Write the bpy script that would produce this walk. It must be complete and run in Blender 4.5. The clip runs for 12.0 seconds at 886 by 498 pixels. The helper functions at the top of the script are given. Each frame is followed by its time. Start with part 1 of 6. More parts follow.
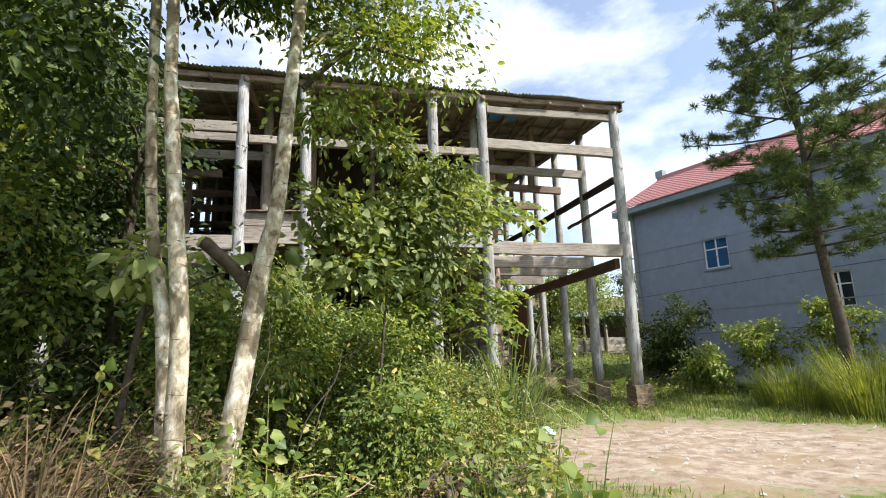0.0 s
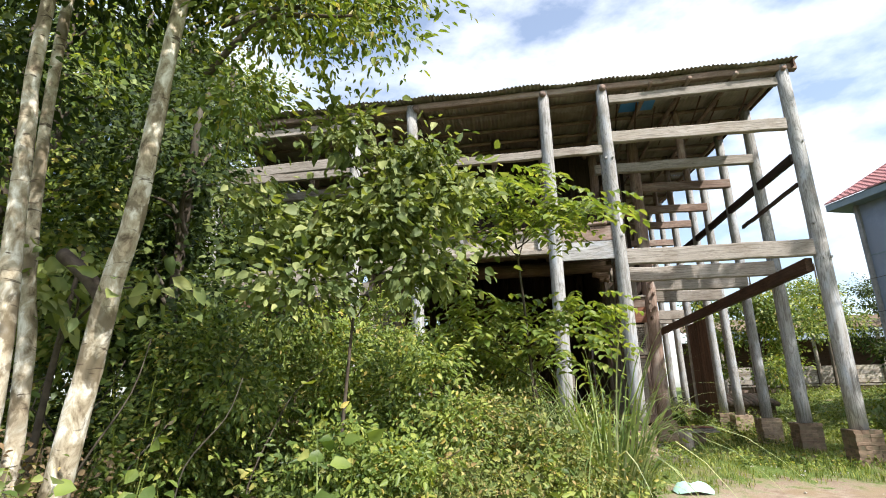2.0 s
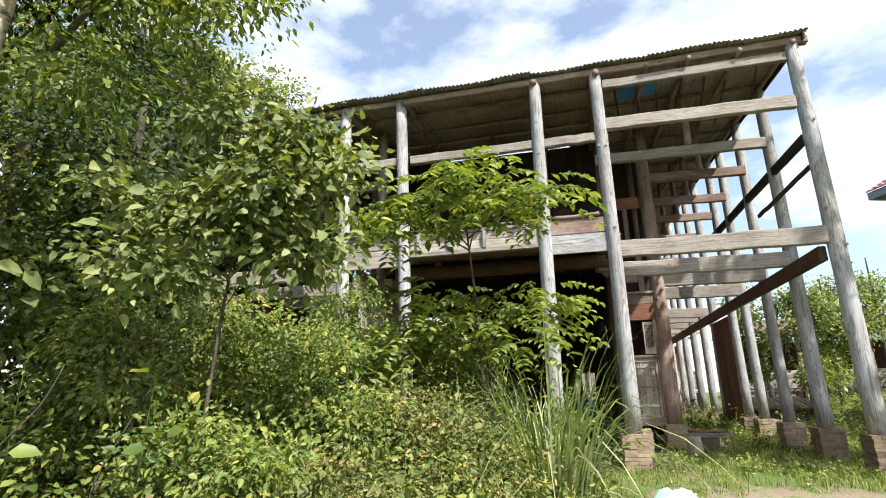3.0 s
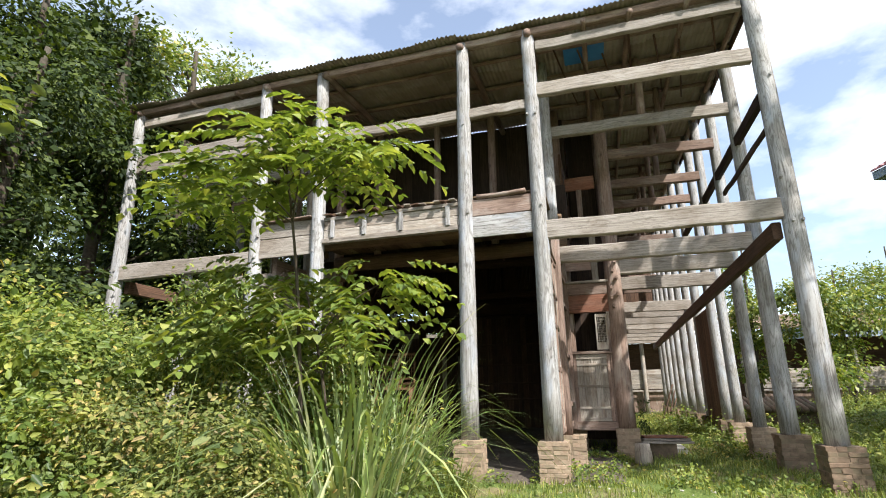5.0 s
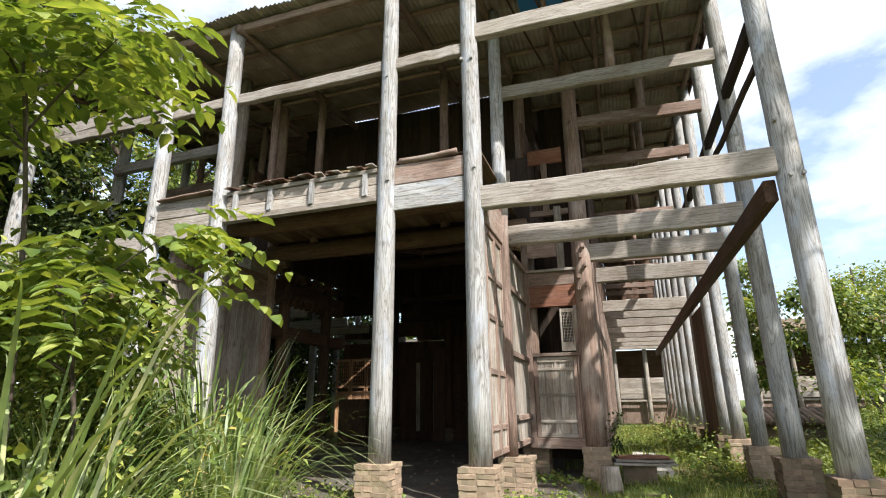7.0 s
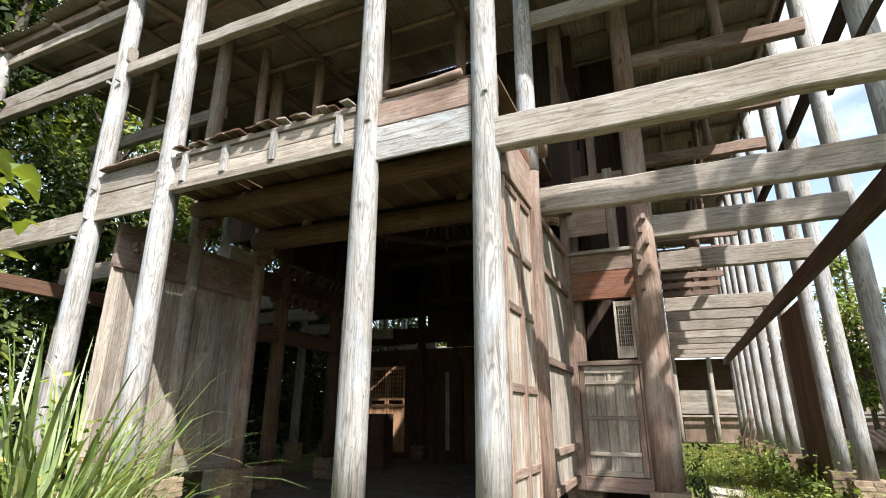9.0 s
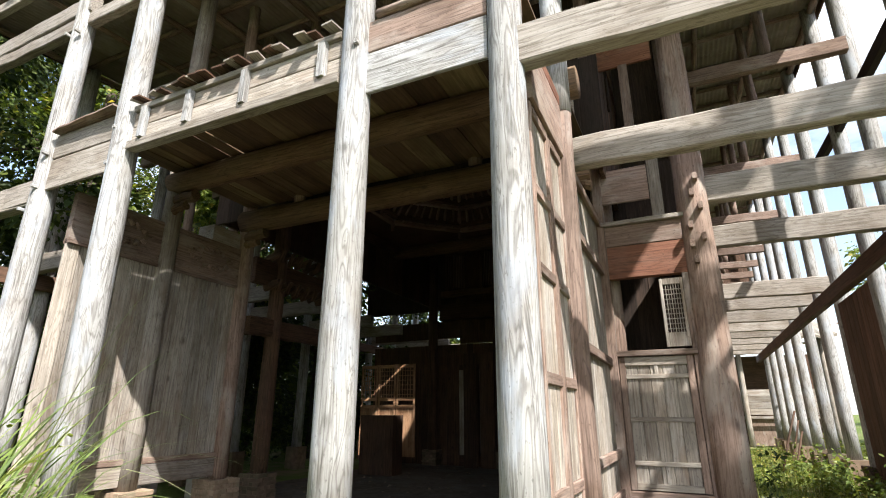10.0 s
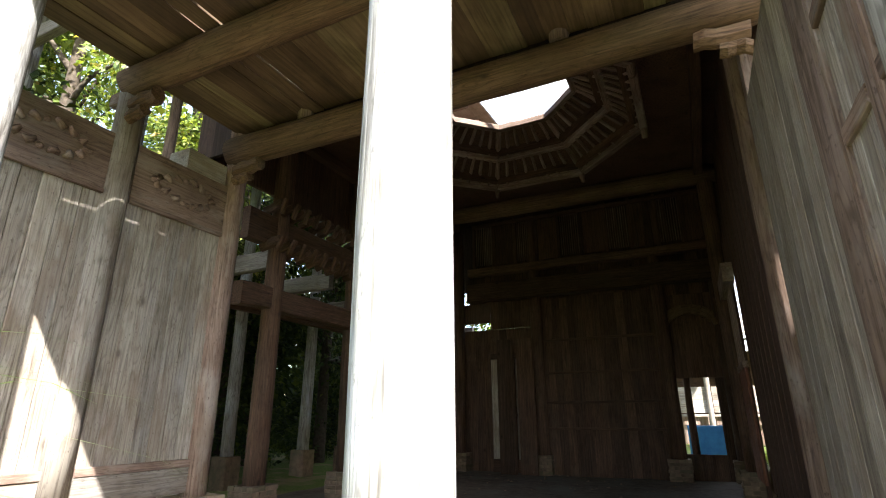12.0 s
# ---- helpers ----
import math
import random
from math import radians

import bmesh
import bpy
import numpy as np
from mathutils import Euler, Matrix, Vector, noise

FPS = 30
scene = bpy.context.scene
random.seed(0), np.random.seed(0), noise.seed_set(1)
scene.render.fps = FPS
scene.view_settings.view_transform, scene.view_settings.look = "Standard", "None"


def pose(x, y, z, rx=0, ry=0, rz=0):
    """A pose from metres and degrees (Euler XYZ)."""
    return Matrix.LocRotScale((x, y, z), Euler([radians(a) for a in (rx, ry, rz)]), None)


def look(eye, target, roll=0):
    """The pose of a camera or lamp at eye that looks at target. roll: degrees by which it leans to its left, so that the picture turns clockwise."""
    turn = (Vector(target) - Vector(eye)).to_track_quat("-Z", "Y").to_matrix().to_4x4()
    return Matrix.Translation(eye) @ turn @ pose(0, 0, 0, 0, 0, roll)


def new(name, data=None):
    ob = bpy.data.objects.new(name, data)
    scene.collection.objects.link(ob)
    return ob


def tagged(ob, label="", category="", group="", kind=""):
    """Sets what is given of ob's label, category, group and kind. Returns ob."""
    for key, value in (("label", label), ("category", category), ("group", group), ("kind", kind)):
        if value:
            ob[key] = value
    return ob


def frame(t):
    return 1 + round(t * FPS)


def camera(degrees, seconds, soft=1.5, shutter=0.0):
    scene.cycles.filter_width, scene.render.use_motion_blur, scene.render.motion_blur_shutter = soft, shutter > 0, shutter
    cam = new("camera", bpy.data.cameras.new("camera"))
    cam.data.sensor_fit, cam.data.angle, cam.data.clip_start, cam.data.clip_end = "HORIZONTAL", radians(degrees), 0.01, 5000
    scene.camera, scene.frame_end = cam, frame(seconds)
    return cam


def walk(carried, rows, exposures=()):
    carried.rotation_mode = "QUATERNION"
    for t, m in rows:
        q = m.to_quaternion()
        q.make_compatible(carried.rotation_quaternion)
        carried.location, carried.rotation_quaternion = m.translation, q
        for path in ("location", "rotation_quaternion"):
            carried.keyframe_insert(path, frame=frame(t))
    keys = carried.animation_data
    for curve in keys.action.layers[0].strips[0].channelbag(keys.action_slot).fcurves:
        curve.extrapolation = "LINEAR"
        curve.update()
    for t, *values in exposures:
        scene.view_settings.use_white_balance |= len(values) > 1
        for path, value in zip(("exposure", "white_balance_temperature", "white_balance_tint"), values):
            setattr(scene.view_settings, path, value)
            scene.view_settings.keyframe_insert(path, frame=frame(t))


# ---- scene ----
cam = camera(81.8, 12.0, soft=1.05)
PATH = [
    (0, (1.39, 0.449, 1.596), (1.809, 2.362, 2.004), -1.5),
    (0.5, (1.821, 0.746, 1.534), (1.951, 2.696, 1.957), -1.2),
    (1, (2.245, 1.006, 1.519), (2.203, 2.953, 1.972), -1.1),
    (1.5, (2.631, 1.329, 1.571), (2.45, 3.258, 2.067), -1.2),
    (2, (3.231, 1.517, 1.554), (2.915, 3.418, 2.091), -1.1),
    (2.5, (3.746, 1.825, 1.505), (3.358, 3.711, 2.046), -0.9),
    (3, (4.367, 2.111, 1.455), (3.891, 3.974, 2.007), -0.8),
    (4.8, (6.013, 3.647, 1.474), (5.461, 5.491, 2.018), -0.8),
    (5, (6.172, 3.858, 1.489), (5.606, 5.698, 2.032), -0.6),
    (5.5, (6.409, 4.363, 1.504), (5.839, 6.2, 2.051), -0.5),
    (6, (6.718, 4.917, 1.484), (6.151, 6.752, 2.04), -0.6),
    (6.5, (6.882, 5.479, 1.466), (6.305, 7.31, 2.026), -0.5),
    (7, (7.033, 6.125, 1.491), (6.423, 7.94, 2.066), -0.5),
    (8.8, (6.761, 8.147, 1.688), (6.015, 9.908, 2.275), -0.3),
    (9, (6.715, 8.456, 1.681), (5.947, 10.2, 2.287), 0.2),
    (9.5, (6.465, 8.996, 1.671), (5.669, 10.727, 2.281), 0.2),
    (10, (6.238, 9.615, 1.667), (5.424, 11.336, 2.279), 0.1),
    (10.5, (5.86, 10.093, 1.641), (5.032, 11.809, 2.25), 0.3),
    (11, (5.504, 10.582, 1.632), (4.675, 12.296, 2.244), 0.2),
    (11.5, (5.115, 11.004, 1.607), (4.284, 12.717, 2.22), 0.2),
    (12, (4.641, 11.478, 1.54), (3.814, 13.19, 2.159), -0.2),
]
EXPOSURES = [(0, 0.8), (2.5, 0.9), (7, 0.92), (9, 1.12), (10.5, 1.2), (11.5, 1.8), (12, 2.55)]
walk(cam, [(t, look(eye, target, roll)) for t, eye, target, roll in PATH], EXPOSURES)

# ---- world and sun ----
SUN_DIR = Vector((1.25, -1.0, 1.76)).normalized()
ELEV = math.asin(SUN_DIR.z)
AZIM = math.atan2(SUN_DIR.x, SUN_DIR.y)
world = bpy.data.worlds.new("world")
scene.world = world
world.use_nodes = True
wn, wl = world.node_tree.nodes, world.node_tree.links
wn.clear()
sky = wn.new("ShaderNodeTexSky")
sky.sky_type = "NISHITA"
sky.sun_disc = False
sky.sun_elevation, sky.sun_rotation = ELEV, AZIM
sky.air_density, sky.dust_density, sky.ozone_density = 1.0, 1.6, 0.9
wco = wn.new("ShaderNodeTexCoord")
wmap = wn.new("ShaderNodeMapping")
wmap.inputs["Scale"].default_value = (1.0, 1.0, 2.2)
wmap.inputs["Location"].default_value = (0.35, 0.1, 0.0)
cloud = wn.new("ShaderNodeTexNoise")
cloud.inputs["Scale"].default_value = 2.4
cloud.inputs["Detail"].default_value = 9
cloud.inputs["Roughness"].default_value = 0.56
cramp = wn.new("ShaderNodeValToRGB")
cramp.color_ramp.elements[0].position, cramp.color_ramp.elements[1].position = 0.46, 0.70
cramp.color_ramp.elements[0].color = (0.1, 0.1, 0.1, 1)
cmix = wn.new("ShaderNodeMix")
cmix.data_type = "RGBA"
cmix.inputs[7].default_value = (6.9, 7.1, 7.4, 1)
wbg = wn.new("ShaderNodeBackground")
wbg.inputs["Strength"].default_value = 0.15
wout = wn.new("ShaderNodeOutputWorld")
wl.new(wco.outputs["Generated"], wmap.inputs[0])
wl.new(wmap.outputs[0], cloud.inputs["Vector"])
wl.new(cloud.outputs["Fac"], cramp.inputs[0])
wl.new(cramp.outputs[0], cmix.inputs[0])
wl.new(sky.outputs[0], cmix.inputs[6])
wl.new(cmix.outputs[2], wbg.inputs[0])
wl.new(wbg.outputs[0], wout.inputs[0])
sun = new("sun", bpy.data.lights.new("sun", "SUN"))
sun.data.energy, sun.data.angle, sun.data.color = 5.0, radians(0.6), (1.0, 0.97, 0.93)
sun.matrix_world = look(SUN_DIR * 60, (0, 0, 0))

# ---- materials ----
def mat_new(name):
    m = bpy.data.materials.new(name)
    m.use_nodes = True
    nt = m.node_tree
    return m, nt.nodes, nt.links, nt.nodes["Principled BSDF"]


def ramp(nodes, stops):
    r = nodes.new("ShaderNodeValToRGB")
    e = r.color_ramp.elements
    while len(e) < len(stops):
        e.new(0.5)
    for el, (p, c) in zip(e, stops):
        el.position, el.color = p, (*c, 1)
    return r


def mixc(nodes, links, fac, a, b, mode="MIX"):
    n = nodes.new("ShaderNodeMix")
    n.data_type, n.blend_type = "RGBA", mode
    for sock, v in ((n.inputs[0], fac), (n.inputs[6], a), (n.inputs[7], b)):
        if isinstance(v, (int, float)):
            sock.default_value = v
        elif isinstance(v, tuple):
            sock.default_value = (*v, 1)
        else:
            links.new(v, sock)
    return n.outputs[2]


def noise_tex(nodes, links, vec, scale, detail=4, rough=0.55, distort=0.0, stretch=(1, 1, 1)):
    mp = nodes.new("ShaderNodeMapping")
    mp.inputs["Scale"].default_value = stretch
    links.new(vec, mp.inputs[0])
    n = nodes.new("ShaderNodeTexNoise")
    n.inputs["Scale"].default_value, n.inputs["Detail"].default_value = scale, detail
    n.inputs["Roughness"].default_value, n.inputs["Distortion"].default_value = rough, distort
    links.new(mp.outputs[0], n.inputs["Vector"])
    return n.outputs["Fac"]


def shifted(nodes, links):
    """Object coordinates, moved by each object's random number, so that no two pieces have the same grain."""
    co = nodes.new("ShaderNodeTexCoord")
    info = nodes.new("ShaderNodeObjectInfo")
    mul = nodes.new("ShaderNodeMath")
    mul.operation = "MULTIPLY"
    mul.inputs[1].default_value = 37.0
    links.new(info.outputs["Random"], mul.inputs[0])
    add = nodes.new("ShaderNodeVectorMath")
    add.operation = "ADD"
    links.new(co.outputs["Object"], add.inputs[0])
    links.new(mul.outputs[0], add.inputs[1])
    return add.outputs[0], info.outputs["Random"]


def bump(nodes, links, bsdf, height, strength, dist=0.01):
    b = nodes.new("ShaderNodeBump")
    b.inputs["Strength"].default_value, b.inputs["Distance"].default_value = strength, dist
    links.new(height, b.inputs["Height"])
    links.new(b.outputs[0], bsdf.inputs["Normal"])


def wood(name, light, mid, dark, rough=0.8, stain=(0.05, 0.04, 0.03), stain_amount=0.45, grain=1.0, vary=0.35, tint=None, rings=0.4):
    """Weathered timber: fibre along local z, dark checks, large stains, a tone of its own for each piece."""
    m, n, l, b = mat_new(name)
    vec, rnd = shifted(n, l)
    fibre = noise_tex(n, l, vec, 44 * grain, 7, 0.66, 0.3, (1, 1, 0.03))
    figure = noise_tex(n, l, vec, 9 * grain, 2, 0.45, 0.8, (1, 1, 0.1))
    big = noise_tex(n, l, vec, 2.2, 5, 0.6, 0.3, (1, 1, 0.45))
    r1 = ramp(n, [(0.29, dark), (0.47, mid), (0.7, light)])
    l.new(fibre, r1.inputs[0])
    wav = n.new("ShaderNodeMath")
    wav.operation = "SINE"
    mul = n.new("ShaderNodeMath")
    mul.operation = "MULTIPLY"
    mul.inputs[1].default_value = 62
    l.new(figure, mul.inputs[0])
    l.new(mul.outputs[0], wav.inputs[0])
    r2 = ramp(n, [(0.0, (0.42, 0.4, 0.38)), (0.28, (0.88, 0.87, 0.86)), (0.6, (1.06, 1.06, 1.06))])
    rem = n.new("ShaderNodeMapRange")
    rem.inputs["From Min"].default_value = -1
    l.new(wav.outputs[0], rem.inputs["Value"])
    l.new(rem.outputs[0], r2.inputs[0])
    c = mixc(n, l, rings, r1.outputs[0], r2.outputs[0], "MULTIPLY")
    r3 = ramp(n, [(0.48, (0, 0, 0)), (0.74, (1, 1, 1))])
    l.new(big, r3.inputs[0])
    f3 = n.new("ShaderNodeMath")
    f3.operation = "MULTIPLY"
    f3.inputs[1].default_value = stain_amount
    l.new(r3.outputs[0], f3.inputs[0])
    c = mixc(n, l, f3.outputs[0], c, stain)
    if tint:
        fine = noise_tex(n, l, vec, 5.0, 4, 0.6, 0.2, (1, 1, 0.3))
        r4 = ramp(n, [(0.52, (0, 0, 0)), (0.66, (0.6, 0.6, 0.6))])
        l.new(fine, r4.inputs[0])
        c = mixc(n, l, r4.outputs[0], c, tint)
    # broad weather patches, dark specks and knots
    blot = noise_tex(n, l, vec, 1.9, 5, 0.62, 0.4, (1, 1, 0.7))
    r5 = ramp(n, [(0.36, (0.74, 0.69, 0.64)), (0.52, (1, 1, 1)), (0.66, (1.13, 1.13, 1.14))])
    l.new(blot, r5.inputs[0])
    c = mixc(n, l, 0.8, c, r5.outputs[0], "MULTIPLY")
    speck = noise_tex(n, l, vec, 48, 4, 0.6, 0.0, (1, 1, 0.45))
    r6 = ramp(n, [(0.6, (0, 0, 0)), (0.7, (0.7, 0.7, 0.7))])
    l.new(speck, r6.inputs[0])
    c = mixc(n, l, r6.outputs[0], c, dark)
    kmap = n.new("ShaderNodeMapping")
    kmap.inputs["Scale"].default_value = (1, 1, 0.5)
    l.new(vec, kmap.inputs[0])
    knot = n.new("ShaderNodeTexVoronoi")
    knot.inputs["Scale"].default_value = 3.4
    l.new(kmap.outputs[0], knot.inputs["Vector"])
    r7 = ramp(n, [(0.04, (0.85, 0.85, 0.85)), (0.09, (0.25, 0.25, 0.25)), (0.13, (0, 0, 0))])
    l.new(knot.outputs["Distance"], r7.inputs[0])
    c = mixc(n, l, r7.outputs[0], c, dark)
    hv = n.new("ShaderNodeHueSaturation")
    mr = n.new("ShaderNodeMapRange")
    mr.inputs["To Min"].default_value, mr.inputs["To Max"].default_value = 1 - vary, 1 + vary * 0.6
    l.new(rnd, mr.inputs["Value"])
    l.new(mr.outputs[0], hv.inputs["Value"])
    l.new(c, hv.inputs["Color"])
    l.new(hv.outputs[0], b.inputs["Base Color"])
    b.inputs["Roughness"].default_value = rough
    b.inputs["Specular IOR Level"].default_value = 0.25
    h = n.new("ShaderNodeMath")
    h.operation = "ADD"
    soft = n.new("ShaderNodeMath")
    soft.operation = "MULTIPLY"
    soft.inputs[1].default_value = rings * 0.3
    l.new(rem.outputs[0], soft.inputs[0])
    l.new(fibre, h.inputs[0])
    l.new(soft.outputs[0], h.inputs[1])
    bump(n, l, b, h.outputs[0], 0.5, 0.006)
    return m


def plain(name, c1, c2, scale=6, rough=0.8, strength=0.3, spec=0.3, c3=None, dist=0.01, vary=0.0):
    m, n, l, b = mat_new(name)
    vec, rnd = shifted(n, l)
    f = noise_tex(n, l, vec, scale, 7, 0.62, 0.2)
    g = noise_tex(n, l, vec, scale * 0.17, 4, 0.55, 0.2)
    r = ramp(n, [(0.3, c1), (0.7, c2)])
    l.new(f, r.inputs[0])
    c = r.outputs[0]
    if c3:
        r2 = ramp(n, [(0.45, (0, 0, 0)), (0.68, (0.8, 0.8, 0.8))])
        l.new(g, r2.inputs[0])
        c = mixc(n, l, r2.outputs[0], c, c3)
    if vary:
        hv = n.new("ShaderNodeHueSaturation")
        mr = n.new("ShaderNodeMapRange")
        mr.inputs["To Min"].default_value, mr.inputs["To Max"].default_value = 1 - vary, 1 + vary * 0.7
        l.new(rnd, mr.inputs["Value"])
        l.new(mr.outputs[0], hv.inputs["Value"])
        l.new(c, hv.inputs["Color"])
        c = hv.outputs[0]
    l.new(c, b.inputs["Base Color"])
    b.inputs["Roughness"].default_value = rough
    b.inputs["Specular IOR Level"].default_value = spec
    bump(n, l, b, f, strength, dist)
    return m


def leafy(name, stops, gloss=0.45, trans=0.35):
    """Leaves: a green of its own for each leaf, gloss, and light coming through."""
    m, n, l, b = mat_new(name)
    geo = n.new("ShaderNodeNewGeometry")
    r = ramp(n, stops)
    l.new(geo.outputs["Random Per Island"], r.inputs[0])
    co = n.new("ShaderNodeTexCoord")
    patch = noise_tex(n, l, co.outputs["Object"], 1.1, 3, 0.5)
    r2 = ramp(n, [(0.3, (0.55, 0.6, 0.55)), (0.7, (1.2, 1.15, 0.95))])
    l.new(patch, r2.inputs[0])
    c = mixc(n, l, 0.8, r.outputs[0], r2.outputs[0], "MULTIPLY")
    tuft = noise_tex(n, l, co.outputs["Object"], 5.0, 2, 0.5)
    r3 = ramp(n, [(0.36, (0.5, 0.58, 0.55)), (0.62, (1.3, 1.2, 1.0))])
    l.new(tuft, r3.inputs[0])
    c = mixc(n, l, 0.75, c, r3.outputs[0], "MULTIPLY")
    l.new(c, b.inputs["Base Color"])
    b.inputs["Roughness"].default_value = gloss
    b.inputs["Specular IOR Level"].default_value = 0.28
    t = n.new("ShaderNodeBsdfTranslucent")
    tc = mixc(n, l, 1.0, c, (1.5, 1.45, 0.5), "MULTIPLY")
    l.new(tc, t.inputs["Color"])
    ms = n.new("ShaderNodeMixShader")
    ms.inputs[0].default_value = trans
    l.new(b.outputs[0], ms.inputs[1])
    l.new(t.outputs[0], ms.inputs[2])
    l.new(ms.outputs[0], n["Material Output"].inputs["Surface"])
    return m


WOOD_GREY = wood("weathered grey timber", (0.447, 0.445, 0.436), (0.337, 0.331, 0.320), (0.141, 0.134, 0.124), stain=(0.228, 0.218, 0.180), stain_amount=0.45, vary=0.15, tint=(0.383, 0.418, 0.468), rings=0.68)
WOOD_PALE = wood("pale weathered beam", (0.407, 0.371, 0.331), (0.318, 0.282, 0.242), (0.140, 0.119, 0.092), stain=(0.220, 0.184, 0.137), stain_amount=0.5, vary=0.2, rings=0.45)
WOOD_BROWN = wood("brown timber", (0.330, 0.240, 0.191), (0.240, 0.168, 0.133), (0.095, 0.064, 0.051), stain=(0.080, 0.056, 0.042), stain_amount=0.45, vary=0.3, tint=(0.340, 0.296, 0.254))
WOOD_RED = wood("reddish board", (0.304, 0.147, 0.092), (0.228, 0.100, 0.063), (0.095, 0.047, 0.034), stain=(0.285, 0.252, 0.207), stain_amount=0.25, vary=0.2)
WOOD_PANEL = wood("greyed panel board", (0.45, 0.405, 0.345), (0.34, 0.30, 0.252), (0.137, 0.109, 0.090), stain=(0.371, 0.367, 0.378), stain_amount=0.4, vary=0.3, tint=(0.25, 0.19, 0.145))
# Dark stained wood; on the hall's timbers its tone also carries interior shade.
WOOD_DARK = wood("dark stained timber", (0.160, 0.090, 0.058), (0.100, 0.058, 0.038), (0.038, 0.024, 0.017), stain=(0.062, 0.047, 0.035), stain_amount=0.5, vary=0.35)
# About half WOOD_DARK's tone: shade of hall and upper storey put into the colour.
WOOD_SHADE = wood("shade-dark boards", (0.07, 0.045, 0.033), (0.045, 0.03, 0.022), (0.02, 0.014, 0.01), stain=(0.03, 0.022, 0.016), stain_amount=0.5, vary=0.4)
WOOD_LOG = wood("old log beam", (0.24, 0.15, 0.09), (0.16, 0.10, 0.06), (0.06, 0.04, 0.028), stain=(0.10, 0.085, 0.05), stain_amount=0.55, vary=0.25)
WOOD_CEIL = wood("ceiling board", (0.42, 0.33, 0.17), (0.26, 0.17, 0.09), (0.085, 0.05, 0.03), stain=(0.06, 0.04, 0.028), stain_amount=0.55, vary=0.55)
WOOD_DOOR = wood("orange door board", (0.52, 0.32, 0.19), (0.44, 0.25, 0.14), (0.2, 0.1, 0.055), stain=(0.10, 0.05, 0.03), stain_amount=0.3, vary=0.2)
BRICK = plain("old brick", (0.257, 0.180, 0.122), (0.406, 0.310, 0.224), 14, 0.92, 0.8, 0.2, (0.203, 0.173, 0.116), 0.01, 0.22)
BRICK_DARK = plain("mossy brick", (0.13, 0.09, 0.065), (0.27, 0.19, 0.13), 9, 0.95, 0.8, 0.2, (0.10, 0.10, 0.06), 0.01, 0.25)
STONE = plain("pale stone", (0.340, 0.315, 0.272), (0.476, 0.451, 0.399), 7, 0.9, 0.5, 0.25, (0.255, 0.230, 0.170))
TIN = plain("roof sheet", (0.230, 0.203, 0.161), (0.392, 0.358, 0.294), 2.4, 0.75, 0.15, 0.25, (0.176, 0.142, 0.105))
EARTH = plain("hall earth", (0.055, 0.045, 0.036), (0.135, 0.112, 0.088), 8, 0.97, 0.7, 0.1, (0.121, 0.115, 0.095))


def make_bark():
    """Smooth pale bark, blotched white, buff and brown, with dark scars and lichen; the mottles also carry crown shade.
    """
    m, n, l, b = mat_new("pale blotched bark")
    vec, rnd = shifted(n, l)
    f = noise_tex(n, l, vec, 13, 7, 0.65, 0.5, (1, 1, 0.6))
    g = noise_tex(n, l, vec, 5.0, 5, 0.6, 0.6, (1, 1, 0.7))
    h = noise_tex(n, l, vec, 9, 4, 0.55, 1.2, (0.5, 0.5, 2.2))
    r = ramp(n, [(0.33, (0.10, 0.075, 0.05)), (0.44, (0.29, 0.24, 0.165)), (0.54, (0.43, 0.38, 0.29)), (0.66, (0.70, 0.67, 0.60))])
    l.new(f, r.inputs[0])
    r2 = ramp(n, [(0.52, (0, 0, 0)), (0.58, (0.85, 0.85, 0.85))])
    l.new(g, r2.inputs[0])
    # Brown mottles: bark blotches, darkened further to stand for leaf shade.
    c = mixc(n, l, r2.outputs[0], r.outputs[0], (0.135, 0.105, 0.065))
    r3 = ramp(n, [(0.62, (0, 0, 0)), (0.66, (0.9, 0.9, 0.9))])
    l.new(h, r3.inputs[0])
    c = mixc(n, l, r3.outputs[0], c, (0.07, 0.05, 0.035))
    l.new(c, b.inputs["Base Color"])
    b.inputs["Roughness"].default_value = 0.9
    b.inputs["Specular IOR Level"].default_value = 0.2
    bump(n, l, b, f, 0.7, 0.012)
    return m


BARK = make_bark()
BARK_DARK = plain("dark bark", (0.038, 0.028, 0.021), (0.112, 0.090, 0.068), 12, 0.95, 0.7, 0.15, (0.075, 0.071, 0.053))
TWIG = plain("dry twig", (0.22, 0.15, 0.09), (0.40, 0.30, 0.20), 14, 0.9, 0.4, 0.15)
RENDERED = plain("blue grey render", (0.23, 0.27, 0.34), (0.29, 0.33, 0.41), 3.0, 0.9, 0.12, 0.2, (0.25, 0.28, 0.33))
TILE_RED = plain("red roof tile", (0.340, 0.145, 0.136), (0.425, 0.212, 0.200), 5, 0.7, 0.3, 0.3)
TRIM_GREY = plain("grey trim", (0.17, 0.22, 0.24), (0.23, 0.28, 0.30), 5, 0.7, 0.1, 0.3)
CONCRETE = plain("grey concrete", (0.22, 0.22, 0.21), (0.36, 0.35, 0.33), 5, 0.92, 0.3, 0.2, (0.16, 0.16, 0.15))
BLUE = plain("blue sheet", (0.03, 0.16, 0.42), (0.05, 0.24, 0.55), 4, 0.5, 0.1, 0.4)
MINT = plain("pale green plastic", (0.36, 0.62, 0.50), (0.5, 0.74, 0.62), 4, 0.5, 0.1, 0.4)
IRON = plain("rusty iron", (0.035, 0.03, 0.028), (0.10, 0.07, 0.05), 20, 0.7, 0.3, 0.4)
WHITE = plain("white frame", (0.68, 0.68, 0.66), (0.8, 0.8, 0.78), 6, 0.6, 0.05, 0.3)
